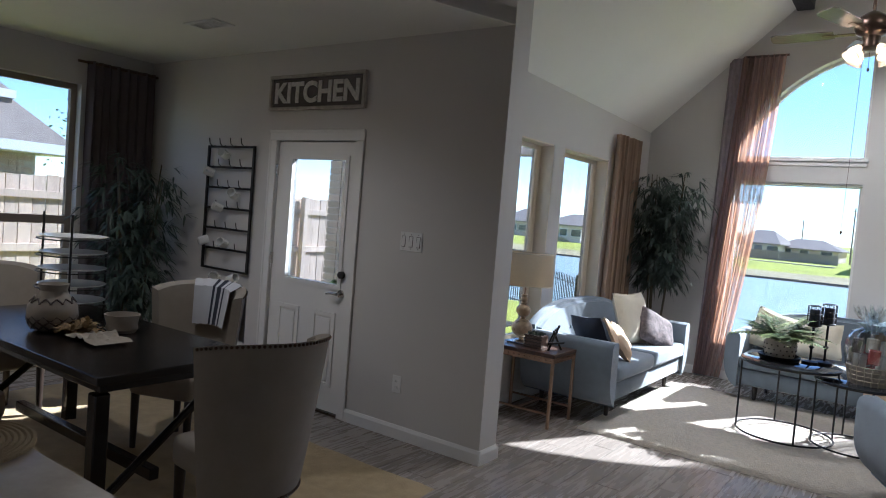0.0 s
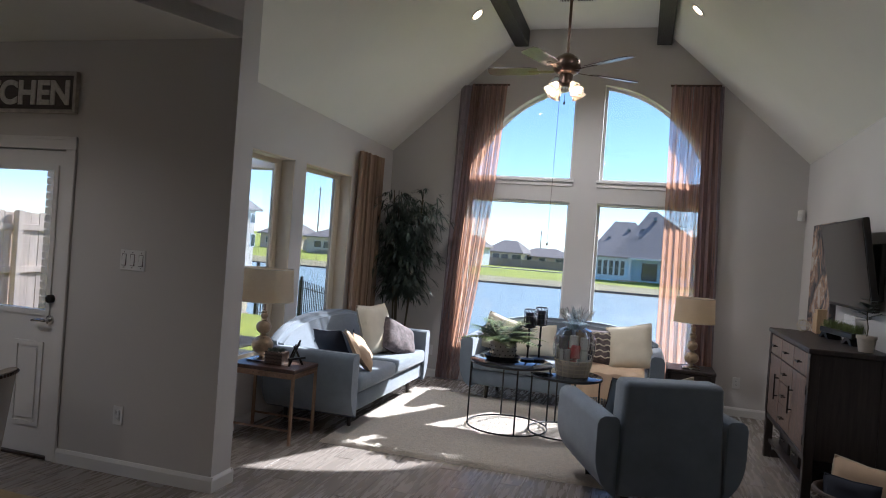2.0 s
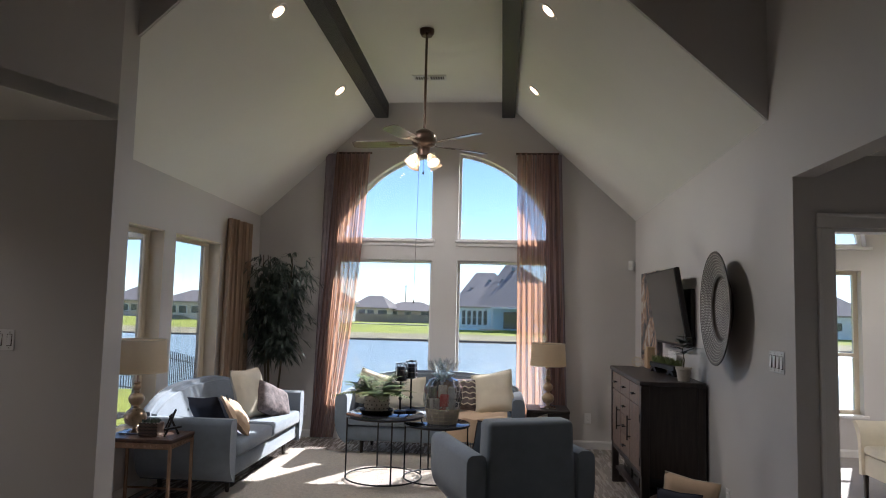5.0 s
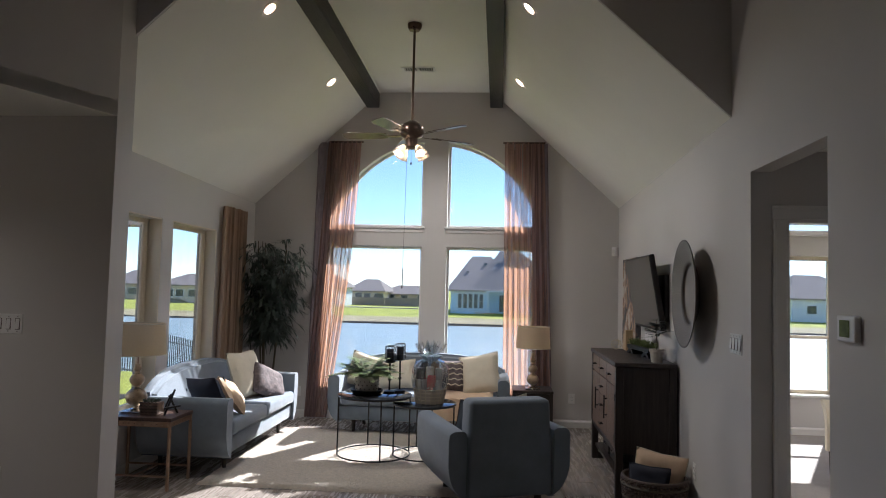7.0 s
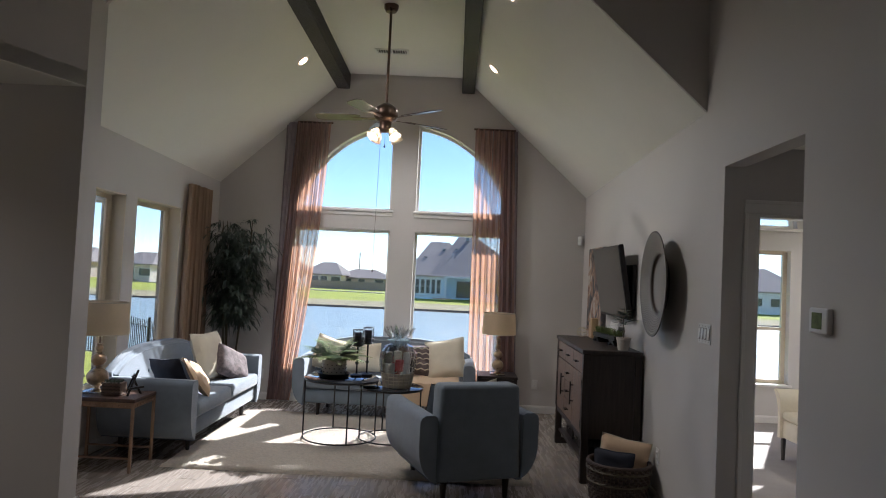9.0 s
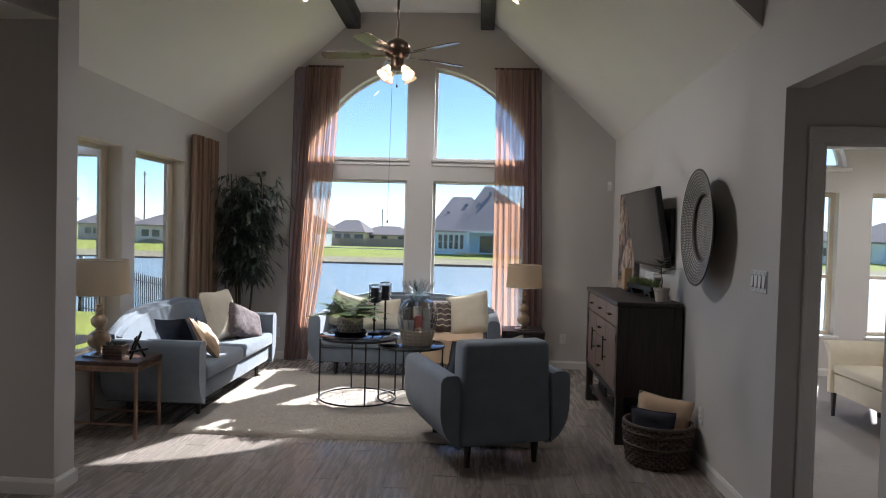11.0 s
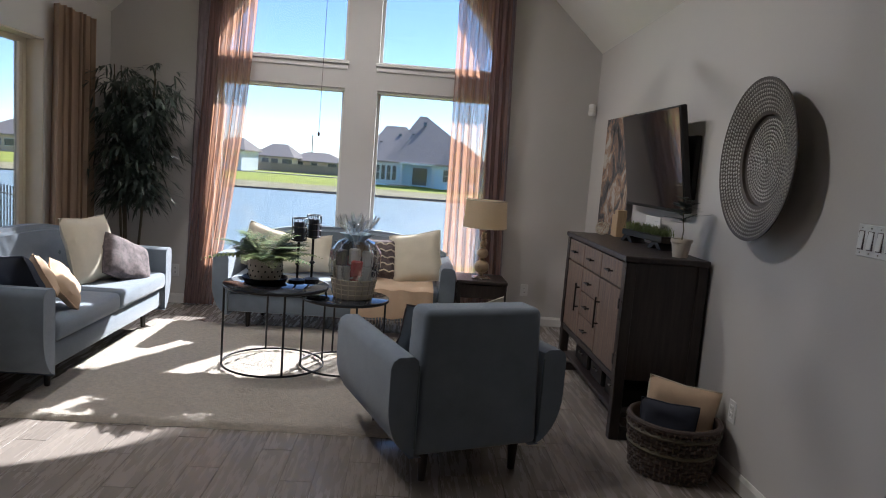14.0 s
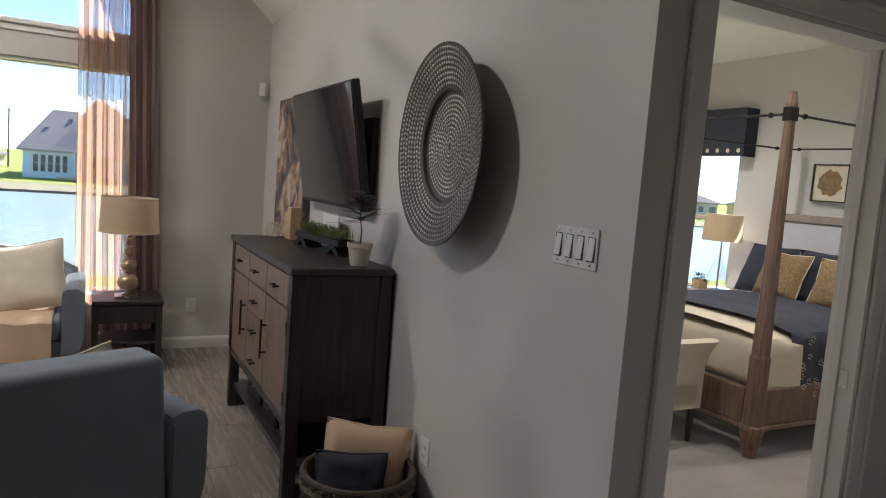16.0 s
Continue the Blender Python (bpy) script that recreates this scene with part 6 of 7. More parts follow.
# basket of pillows
def basket(at, r, h, label):
    ob = thing("wicker_basket", label, "basket", pose(*at))
    part("lining", lathe(bmesh.new(), [(r * .86, 0.002), (r * .95, h * .5), (r, h), (r - .012, h), (r * .93, h * .5), (r * .84, .02)], 32), "wicker", ob, smooth=True)
    bm = bmesh.new()
    rows, turns = 13, 52
    for j in range(rows):
        z = .014 + (h - .026) * j / (rows - 1)
        rr = r * (.86 + .14 * z / h) + .004
        tube(bm, [((rr + .0075 * (1 if (k + j) % 2 else -1)) * math.cos(6.283 * k / turns), (rr + .0075 * (1 if (k + j) % 2 else -1)) * math.sin(6.283 * k / turns), z + .003 * noise.noise((k * .7, j, 3))) for k in range(turns)], .0098, 6, True)
    part("weave", bm, "wicker", ob, smooth=True)
    bm = bmesh.new()
    for k in range(turns):
        a = 6.283 * k / turns
        tube(bm, [((r * (.86 + .14 * z / h) + .006) * math.cos(a), (r * (.86 + .14 * z / h) + .006) * math.sin(a), z) for z in (.004, h * .33, h * .66, h)], .0055, 5)
    tagged(part("stake_weave", bm, "cabdoor", ob, smooth=True), kind="stuff")
    for z in (h * .52, h - .045):
        part("band", ring(bmesh.new(), (0, 0, z), r * (.86 + .14 * z / h) + .010, .012, 40, 6), "cane", ob, smooth=True)
    part("rim", ring(bmesh.new(), (0, 0, h), r, .014, 40, 8), "wicker", ob, smooth=True)
    return ob


basket((3.725, 1.04, 0), 0.23, 0.285, "dark wicker basket holding pillows beside the sideboard")
pillow("charcoal pillow in the wicker basket", pose(3.675, 1.0, 0.255, -16, 4, -14), .30, .24, .09, "navy", 21, "", "pillow")
pillow("tan pillow with a flanged edge in the basket", pose(3.77, 1.09, 0.28, -14, 8, -16), .38, .35, .12, "tanfab", 22, "", "pillow", "linen")


# ---- kitchen side ----
dr = tagged(new("door_1"), "closed white half-glass back door with two lower panels", kind="structure")
part("leaf", prism(bmesh.new(), rect(DX[0] + .012, DX[1] - .012, 0.02, 2.02), XZ(0.015), (0, 0.042, 0), [rect(-1.91, -1.34, .97, 1.89)]), "trim", dr)
part("glass_frame", prism(bmesh.new(), rect(-1.945, -1.305, .935, 1.925), XZ(0.004), (0, 0.011, 0), [rect(-1.91, -1.34, .97, 1.89)]), "trim", dr)
g = part("pane", B((-1.91, .03, .97), (-1.34, .034, 1.89)), "glass", dr)
g.visible_shadow = False
for x0, x1 in ((-1.97, -1.73), (-1.58, -1.34)):
    pn = part("panel", prism(bmesh.new(), rect(x0, x1, .2, .76), XZ(0.006), (0, .009, 0), [rect(x0 + .03, x1 - .03, .23, .73)]), "trim", dr)
    part("field", B((x0 + .045, .007, .245), (x1 - .045, .0148, .715), .004), "trim", pn)
part("deadbolt", rod(bmesh.new(), (-1.30, .015, 1.05), (-1.30, -.012, 1.05), .027, n=20), "black", dr, smooth=True)
bm = bmesh.new()
rod(bm, (-1.30, .015, .91), (-1.30, .003, .91), .03, n=20)
rod(bm, (-1.30, .01, .91), (-1.30, -.035, .91), .011, n=10)
tube(bm, [(-1.30, -.035, .91), (-1.34, -.04, .912), (-1.39, -.034, .905), (-1.41, -.03, .90)], [.011, .01, .009, .007], 8)
part("door_handle", bm, "chrome", dr, smooth=True)
for z in (.3, 1.1, 1.8):
    part("hinge", B((DX[0] - .002, -.004, z - .045), (DX[0] + .02, .014, z + .045), .002), "chrome", dr)
part("threshold", B((DX[0], -.01, 0), (DX[1], .19, .018), .004), "bronze", dr)


def casing(x0, x1, z1, y, w=.082, name="door_casing"):
    """Moulded casing round a door, facing -y."""
    for a, b, c, d in ((x0 - w, x0 - .001, 0, z1), (x1 + .001, x1 + w, 0, z1), (x0 - w, x1 + w, z1 + .001, z1 + w)):
        bm = B((a, y - .014, c), (b, y - .001, d), .003)
        if d - c > .5:
            i = b - .022 if b <= x0 else a
            box(bm, ((a if b <= x0 else b - .022), y - .02, c), ((a + .022 if b <= x0 else b), y - .0145, d), .003)
        else:
            box(bm, (a, y - .02, d - .022), (b, y - .0145, d), .003)
        setting("trim", bm, "trim")


casing(DX[0], DX[1], 2.03, 0.0)
for a, b, c, d in ((DX[0], DX[0] + .011, 0.018, 2.03), (DX[1] - .011, DX[1], 0.018, 2.03), (DX[0] + .011, DX[1] - .011, 2.021, 2.03)):
    setting("door_jamb", B((a, 0.058, c), (b, .199, d)), "trim")
casing(BD[0], BD[1], 2.10, -0.16)
for a, b, c, d in ((BD[0], BD[0] + .018, 0.0, 2.10), (BD[1] - .018, BD[1], 0.0, 2.10), (BD[0] + .018, BD[1] - .018, 2.082, 2.10)):
    jb = setting("door_jamb", B((a, -.159, c), (b, -.041, d)), "trim")
    if a > 4.9:
        part("strike_plate", B((a - .002, -.135, .90), (a - .0005, -.105, .965)), "chrome", jb)
        part("door_stop", B((a - .011, -.10, 0.0), (a - .0005, -.065, 2.08), .002), "trim", jb)

# sign over the door
sg = thing("wall_sign", "weathered wooden sign reading KITCHEN in white letters", "sign", pose(-1.68, -.004, 2.395))
part("board", B((-.485, -.018, -.11), (.485, 0, .11), .002), "signwood", sg)
for a, b, c, d in ((-.51, .51, .11, .135), (-.51, .51, -.135, -.11), (-.51, -.485, -.11, .11), (.485, .51, -.11, .11)):
    part("frame_side", B((a, -.034, c), (b, 0, d), .003), "signframe", sg)
txt = bpy.data.curves.new("letters", "FONT")
txt.body, txt.size, txt.align_x, txt.align_y, txt.extrude, txt.offset = "KITCHEN", .235, "CENTER", "CENTER", .003, .008
tob = new("letters_source", txt)
me = bpy.data.meshes.new_from_object(tob.evaluated_get(bpy.context.evaluated_depsgraph_get()))
bpy.data.objects.remove(tob)
me.materials.clear()
me.materials.append(M["signletters"])
lt = new("letters", me)
lt.parent = sg
xs_ = [v.co.x for v in me.vertices]
zs_ = [v.co.y for v in me.vertices]
cx_, cz_ = (min(xs_) + max(xs_)) / 2, (min(zs_) + max(zs_)) / 2
lt.matrix_basis = Matrix.Translation((0, -.0225, 0)) @ Matrix.Rotation(radians(90), 4, "X") @ Matrix.Diagonal((.90 / (max(xs_) - min(xs_)), .165 / (max(zs_) - min(zs_)), 1, 1)) @ Matrix.Translation((-cx_, -cz_, 0))

# mug rack
rk = thing("mug_rack", "black wrought metal wall rack with rows of hooks", "rack", pose(-2.635, -.03, 1.455))
for x in (-.30, .30):
    part("side", B((x - .011, -.008, -.525), (x + .011, .012, .525), .002), "black", rk)
for k in range(7):
    z = .515 - k * .172
    part("bar", B((-.289, -.007, z - .009), (.289, .009, z + .009), .002), "black", rk)
    if k < 6:
        for j in range(4):
            x = -.21 + j * .14
            part("hook", tube(bmesh.new(), [(x, -.008, z + .01), (x, -.03, z - .005), (x, -.06, z + .02), (x, -.068, z + .065)], .004, 5), "black", rk, smooth=True)


def mug(at, turn, mm="ceramic", label="white mug hanging from the black metal rack"):
    ob = thing("mug", label, "mug", Matrix.Translation(at) @ Euler((radians(70), 0, radians(turn))).to_matrix().to_4x4(), "mugs on the rack")
    part("cup", lathe(bmesh.new(), [(.026, -.042), (.036, -.036), (.038, .042), (.034, .042), (.033, -.03)], 20), mm, ob, smooth=True)
    part("handle", tube(bmesh.new(), [(.036, 0, .026), (.056, 0, .024), (.062, 0, 0), (.05, 0, -.022), (.036, 0, -.024)], .006, 6), mm, ob, smooth=True)


for x, z, t in ((-2.62, 1.90, 20), (-2.80, 1.75, -30), (-2.47, 1.58, 30), (-2.66, 1.46, -20), (-2.83, 1.17, 160), (-2.56, 1.17, 10), (-2.66, .88, 60), (-2.41, .89, 100)):
    mug((x, -.11, z), t)
wall_plate("white three-gang switch plate by the back door", pose(-.67, 0, 1.352), .19, .13, 3)
wall_plate("white wall outlet low beside the back door", pose(-.70, 0, .37), .075, .12, 1, "outlet")

kv = thing("ceiling_vent", "white slatted air vent in the kitchen ceiling", "vent", pose(-2.03, -.73, HK - .001))
part("frame", prism(bmesh.new(), rect(-.17, .17, -.09, .09), XY(-.008), (0, 0, .008), [rect(-.14, .14, -.06, .06)]), "plastic", kv)
part("backing", B((-.14, -.06, -.0008), (.14, .06, 0)), "black", kv)
for k in range(6):
    part("slat", B((-.14, -.055 + k * .021, -.008), (.14, -.050 + k * .021, -.002)), "plastic", kv)

curtain_thing("mauve curtain beside the breakfast window, shade put into its colour", curtain(bmesh.new(), -.32, .30, .02, 2.62, 0, 8, .032, 80, (-.30, .32), 7), "darkcurtain", pose(-3.82, -.34, 0, 0, 0, 90), "", ((-.4, 0, 2.6), (.33, 0, 2.6)))
bamboo("tall dark artificial tree in the breakfast corner", (-3.35, -.42, 0), 1.95, .42, 560, 12, lambda x, y: x > -3.76 and y < -.03, .22)

# dining table
dt = thing("dining_table", "dark wooden dining table with trestle legs", "table", pose(-1.54, -1.72, 0))
part("tabletop", B((-.96, -.43, .72), (.96, .43, .76), .006, 2), "tabletop", dt)
part("apron", B((-.86, -.36, .66), (.86, .36, .719), .003), "tabletop", dt)
for x in (-.78, .78):
    for y in (-.32, .32):
        part("leg", B((x - .035, y - .035, 0), (x + .035, y + .035, .64), .006), "tabletop", dt)
    part("brace", rod(bmesh.new(), (x, -.3, .12), (x, .3, .60), .022, n=8), "tabletop", dt)
part("stretcher", B((-.74, -.025, .14), (.74, .025, .20), .004), "tabletop", dt)


def dining_chair(label, m, group="dining chairs"):
    """Barrel-backed chair that faces -y, with a row of nail heads."""
    ob = thing("dining_chair", label, "chair", m, group)
    part("seat", B((-.215, -.27, .34), (.215, .14, .49), .04, 3), "chairfab", ob, smooth=True)
    n, rows = 20, 10
    bm = bmesh.new()
    faces = []
    for s, off in ((0, 0.0), (1, .06)):
        g = []
        for j in range(rows + 1):
            v = j / rows
            row = []
            for i in range(n + 1):
                u = i / n * 2 - 1
                a = radians(90 + u * 78)
                rx, ry = (.25 + .08 * v ** .8) - off, (.24 + .12 * v ** .8) - off
                x = rx * math.cos(a)
                y = ry * math.sin(a) - .02
                top = .99 - .045 * abs(u) ** 3
                z = .27 + (top - .27 - (off * .3 if j == rows else 0)) * v
                row.append(bm.verts.new((x, y, z)))
            g.append(row)
        faces.append(g)
    o, i_ = faces
    for g, fl in ((o, 0), (i_, 1)):
        for j in range(rows):
            for i in range(n):
                bm.faces.new((g[j][i], g[j][i + 1], g[j + 1][i + 1], g[j + 1][i]))
    for i in range(n):
        bm.faces.new((o[rows][i], o[rows][i + 1], i_[rows][i + 1], i_[rows][i]))
        bm.faces.new((o[0][i], o[0][i + 1], i_[0][i + 1], i_[0][i]))
    for j in range(rows):
        for k in (0, n):
            bm.faces.new((o[j][k], o[j + 1][k], i_[j + 1][k], i_[j][k]))
    bk = part("backrest", bm, "chairfab", ob, smooth=True)
    bm = bmesh.new()
    for i in range(1, 44):
        u = i / 44 * 2 - 1
        a = radians(90 + u * 78)
        for vv in (.985, .03):
            rx, ry = .252 + .08 * vv ** .8, .242 + .12 * vv ** .8
            z = .27 + (.99 - .045 * abs(u) ** 3 - .27) * vv
            bmesh.ops.create_uvsphere(bm, u_segments=6, v_segments=4, radius=.0075, matrix=Matrix.Translation((rx * math.cos(a), ry * math.sin(a) - .02, z)))
    tagged(part("nail_trim", bm, "bronze", bk), kind="stuff")
    for x, y in ((-.18, -.23), (.18, -.23), (-.13, .12), (.13, .12)):
        part("leg", taper_leg(.35, .026, .017), "leg", ob, smooth=True, m=pose(x, y, 0))
    return ob


dining_chair("oatmeal barrel-backed dining chair with nail heads at the table's end", pose(-.20, -1.66, 0, 0, 0, -90 - 4))
dining_chair("oatmeal barrel-backed dining chair with a striped throw over it", pose(-1.50, -1.10, 0, 0, 0, 22))
dining_chair("oatmeal barrel-backed dining chair on the counter side", pose(-1.75, -2.36, 0, 0, 0, 178))
dining_chair("oatmeal barrel-backed dining chair at the window end", pose(-2.72, -1.7, 0, 0, 0, 92))
tw = thing("throw_blanket", "white throw with dark stripes over a dining chair", "blanket", pose(-1.50, -1.10, 0, 0, 0, 22))
bm = bmesh.new()
grid = []
for j, (off, z) in enumerate(((.012, .62), (.012, .80), (.012, .965), (-.03, 1.005), (-.098, .965), (-.135, .72))):
    row = []
    for i in range(19):
        u = .38 - .95 * i / 18
        a = radians(90 + u * 78)
        dz = -.07 * abs(u) ** 3
        row.append(bm.verts.new(((.335 + off) * math.cos(a), (.36 + off) * math.sin(a) - .02, z + (dz if 0 < j < 5 else dz * .6) + .004 * math.sin(i * 2))))
    grid.append(row)
for j in range(5):
    for i in range(18):
        f = bm.faces.new((grid[j][i], grid[j][i + 1], grid[j + 1][i + 1], grid[j + 1][i]))
        f.material_index = 1 if i in (7, 9, 10, 12) else 0
part("cloth", bm, ["headcloth", "navy"], tw, smooth=True)

shag_rug("area_rug", "tan jute rug under the dining table", -3.2, 0.04, -2.7, -.50, "jute", .012, .06)

# on the dining table
jg = thing("jug", "tan ceramic jug wrapped in dark netting", "jug", pose(-1.62, -1.86, .76))
part("body", lathe(bmesh.new(), [(.06, 0), (.10, .02), (.125, .08), (.12, .14), (.08, .19), (.065, .22), (.075, .255), (.07, .255), (.058, .22), (.06, .19)], 28), "chairfab", jg, smooth=True)
part("handle", tube(bmesh.new(), [(-.07, 0, .245), (-.12, 0, .24), (-.135, 0, .20), (-.11, 0, .165)], .011, 8), "chairfab", jg, smooth=True)
bm = bmesh.new()
for k in range(12):
    for s in (-1, 1):
        pts = []
        for j in range(8):
            z = .02 + .023 * j
            r = .005 + (.10 + .4 * (z - .02) if z < .08 else .124 - .05 * (z - .08) / .06 if z < .14 else .12 - .8 * (z - .14))
            a = 6.283 * k / 12 + s * j * .26
            pts.append((r * math.cos(a), r * math.sin(a), z))
        tube(bm, pts, .0045, 4)
part("netting", bm, "wicker", jg)
pr = thing("plate_rack", "dark metal five-tier rack of white plates", "rack", pose(-1.96, -1.60, .76))
for a in (90, 210, 330):
    x, y = .20 * math.cos(radians(a)), .20 * math.sin(radians(a))
    part("upright", rod(bmesh.new(), (x, y, 0), (x, y, .62), .007, n=6), "black", pr)
for k in range(5):
    z = .09 + .095 * k
    part("tier_ring", ring(bmesh.new(), (0, 0, z), .195, .004, 32, 5), "black", pr)
    part("plate", lathe(bmesh.new(), [(.10, z + .002), (.17, z + .012), (.185, z + .02), (.182, z + .022), (.10, z + .008)], 32), "ceramic", pr, smooth=True)
bw = thing("bowl", "small ribbed cream bowl", "bowl", pose(-1.42, -1.58, .76))
part("body", lathe(bmesh.new(), [(.07, 0), (.085, .02), (.08, .05), (.09, .085), (.094, .10), (.086, .10), (.07, .02)], 28), "chairfab", bw, smooth=True)
nk = thing("table_decoration", "white cloth with orange dried leaves", "decoration", pose(-1.25, -1.80, .762))
bm = bmesh.new()
n = 16
gr = [[bm.verts.new((-.16 + .32 * i / n, -.10 + .2 * j / n, .012 + .05 * abs(noise.noise((i * .35, j * .35, 2))) * (1 - abs(2 * i / n - 1) ** 3) + .002)) for i in range(n + 1)] for j in range(n + 1)]
for j in range(n):
    for i in range(n):
        bm.faces.new((gr[j][i], gr[j][i + 1], gr[j + 1][i + 1], gr[j + 1][i]))
part("cloth", bm, "chairfab", nk, smooth=True)
bm = bmesh.new()
for k in range(220):
    blade(bm, (-.22 + rng.uniform(-.09, .09), rng.uniform(-.07, .07), rng.uniform(.0, .05)), (rng.uniform(-1, 1), rng.uniform(-1, 1), rng.uniform(.1, .8)), .075, .03, .4)
part("leaves", bm, "mustard", nk)

# counter in the foreground
ci = thing("kitchen_counter", "kitchen island with a pale stone counter top", "counter", pose(0, -3.4, 0))
part("cabinet_body", B((-1.6, -.5, 0), (.95, .46, .88)), "trim", ci)
part("countertop", B((-1.66, -.56, .885), (1.02, .54, .92), .006, 2), "stone", ci)
for k in range(4):
    part("panel", B((-1.5 + k * .61, .461, .12), (-.95 + k * .61, .475, .80), .004), "trim", ci)
mt = thing("placemat", "round woven jute placemat on the stone counter", "placemat", pose(.36, -3.01, .921))
bm = bmesh.new()
for k in range(14):
    ring(bm, (0, 0, .005), .012 + .0135 * k, .0068, 40, 5)
part("coils", bm, "jute", mt, smooth=True)


# ---- bedroom ----
bd = thing("canopy_bed", "weathered oak four-poster bed with thin metal canopy rails", "bed", pose(6.27, 1.10, 0))
L, W = 2.16, 1.60
for x, y in ((0, 0), (0, W), (L, 0), (L, W)):
    po = part("post", B((x - .045, y - .045, .30), (x + .045, y + .045, .42), .008), "bedwood", bd)
    bm = bmesh.new()
    lv = [(.032, .0), (.038, .05), (.060, .15), (.062, .17), (.066, .18), (.066, .20), (.055, .21), (.052, .30), (.052, .62), (.046, .64), (.027, 2.02), (.027, 2.07), (.03, 2.12), (.018, 2.19)]
    rings = [[bm.verts.new((x + a * r, y + b * r, z)) for a, b in ((1, .55), (.55, 1), (-.55, 1), (-1, .55), (-1, -.55), (-.55, -1), (.55, -1), (1, -.55))] for r, z in lv]
    for lo, hi in zip(rings, rings[1:]):
        for k in range(8):
            bm.faces.new((lo[k], lo[(k + 1) % 8], hi[(k + 1) % 8], hi[k]))
    bm.faces.new(rings[0]), bm.faces.new(rings[-1])
    part("shaft", bm, "bedwood", po)
    part("collar", B((x - .031, y - .031, 2.02), (x + .031, y + .031, 2.10), .003), "black", po)
for a, b in (((0, 0), (L, 0)), ((0, W), (L, W)), ((0, 0), (0, W)), ((L, 0), (L, W))):
    d = Vector((b[0] - a[0], b[1] - a[1], 0)).normalized()
    bm = rod(bmesh.new(), (a[0] + d.x * .04, a[1] + d.y * .04, 2.06), (b[0] - d.x * .04, b[1] - d.y * .04, 2.06), .008, n=8)
    for e, s in ((a, 1), (b, -1)):
        bmesh.ops.create_uvsphere(bm, u_segments=8, v_segments=6, radius=.018, matrix=Matrix.Translation((e[0] + s * d.x * .13, e[1] + s * d.y * .13, 2.06)))
    part("canopy_rail", bm, "black", bd, smooth=True)
for y in (0, W):
    part("side_rail", B((.06, y - .025, .20), (L - .06, y + .025, .42), .006), "bedwood", bd)
    part("moulding", B((.06, y - .04, .17), (L - .06, y + .04, .199), .004), "bedwood", bd)
part("footboard", B((-.025, .06, .20), (.025, W - .06, .42), .006), "bedwood", bd)
part("moulding", B((-.04, .06, .17), (.04, W - .06, .199), .004), "bedwood", bd)
part("headboard", B((L - .03, .06, .35), (L + .02, W - .06, 1.40), .01), "headcloth", bd)
part("headboard_cap", B((L - .05, .06, 1.401), (L + .04, W - .06, 1.47), .008), "greywood", bd)
part("mattress", B((.05, .05, .40), (L - .05, W - .05, .70), .07, 4), "linen", bd, smooth=True)


def drape(name, label, x0, x1, y0, y1, z, drop, mm, cat="bedding", seed=0):
    """Cloth over the bed that hangs down on both long sides."""
    ob = thing(name, label, cat, pose(6.29, 1.10, 0))
    bm = bmesh.new()
    nx, pts = 20, []
    for k in range(7):
        pts.append((y0 - .03 - .012 * (6 - k) / 6, z - .06 - drop * (6 - k) / 6))
    for k in range(9):
        pts.append((y0 + (y1 - y0) * k / 8, z + (.0 if 0 < k < 8 else -.025)))
    for k in range(7):
        pts.append((y1 + .03 + .012 * k / 6, z - .06 - drop * k / 6))
    g = []
    for j, (y, zz) in enumerate(pts):
        g.append([bm.verts.new((x0 + (x1 - x0) * i / nx, y + (.018 * math.sin(i * 1.3 + seed) if zz < z - .05 else 0), zz + .012 * noise.noise((i * .5, j * .4, seed)) + .018 * math.sin(3.1416 * min(1, max(0, (y - y0) / (y1 - y0)))))) for i in range(nx + 1)])
    for a, b in zip(g, g[1:]):
        for i in range(nx):
            bm.faces.new((a[i], a[i + 1], b[i + 1], b[i]))
    part("cloth", bm, mm, ob, smooth=True)
    return ob


drape("duvet", "cream duvet hanging over the oak bed's sides", .0 + .06, L - .1, .05, W - .05, .74, .36, "linen", seed=1)
cv = drape("coverlet", "dark navy coverlet with small pale stars across the bed", .30, 1.45, .045, W - .045, .775, .46, "bluecloth", seed=2)
bm = bmesh.new()
for k in range(70):
    x, z = rng.uniform(.34, 1.42), rng.uniform(.36, .74)
    for q in range(5):
        a = q * 1.2566
        bmesh.ops.create_cube(bm, size=.006, matrix=Matrix.Translation((x + .016 * math.cos(a), -.026, z + .016 * math.sin(a))))
tagged(part("star_stitching", bm, "linen", cv), kind="stuff")
for k, (x, y, w, h, mm, lab) in enumerate(((1.86, .42, .62, .42, "linen", "cream sleeping pillow"), (1.86, 1.10, .62, .42, "linen", "cream sleeping pillow"), (1.72, .30, .5, .46, "navy", "dark navy patterned pillow"), (1.72, .82, .5, .46, "navy", "dark navy patterned pillow"), (1.70, 1.32, .5, .46, "navy", "dark navy patterned pillow"), (1.56, .55, .44, .42, "mustard", "gold boucle pillow"), (1.58, 1.08, .44, .42, "mustard", "gold boucle pillow"))):
    pillow(lab + " on the oak bed", pose(6.29 + x, 1.10 + y, .76 + h * .45, -24, 0, -90 + (4 if k % 2 else -5)), w, h, .15, mm, 30 + k, "pillows on the bed", "pillow", "linen" if mm == "mustard" else mm)

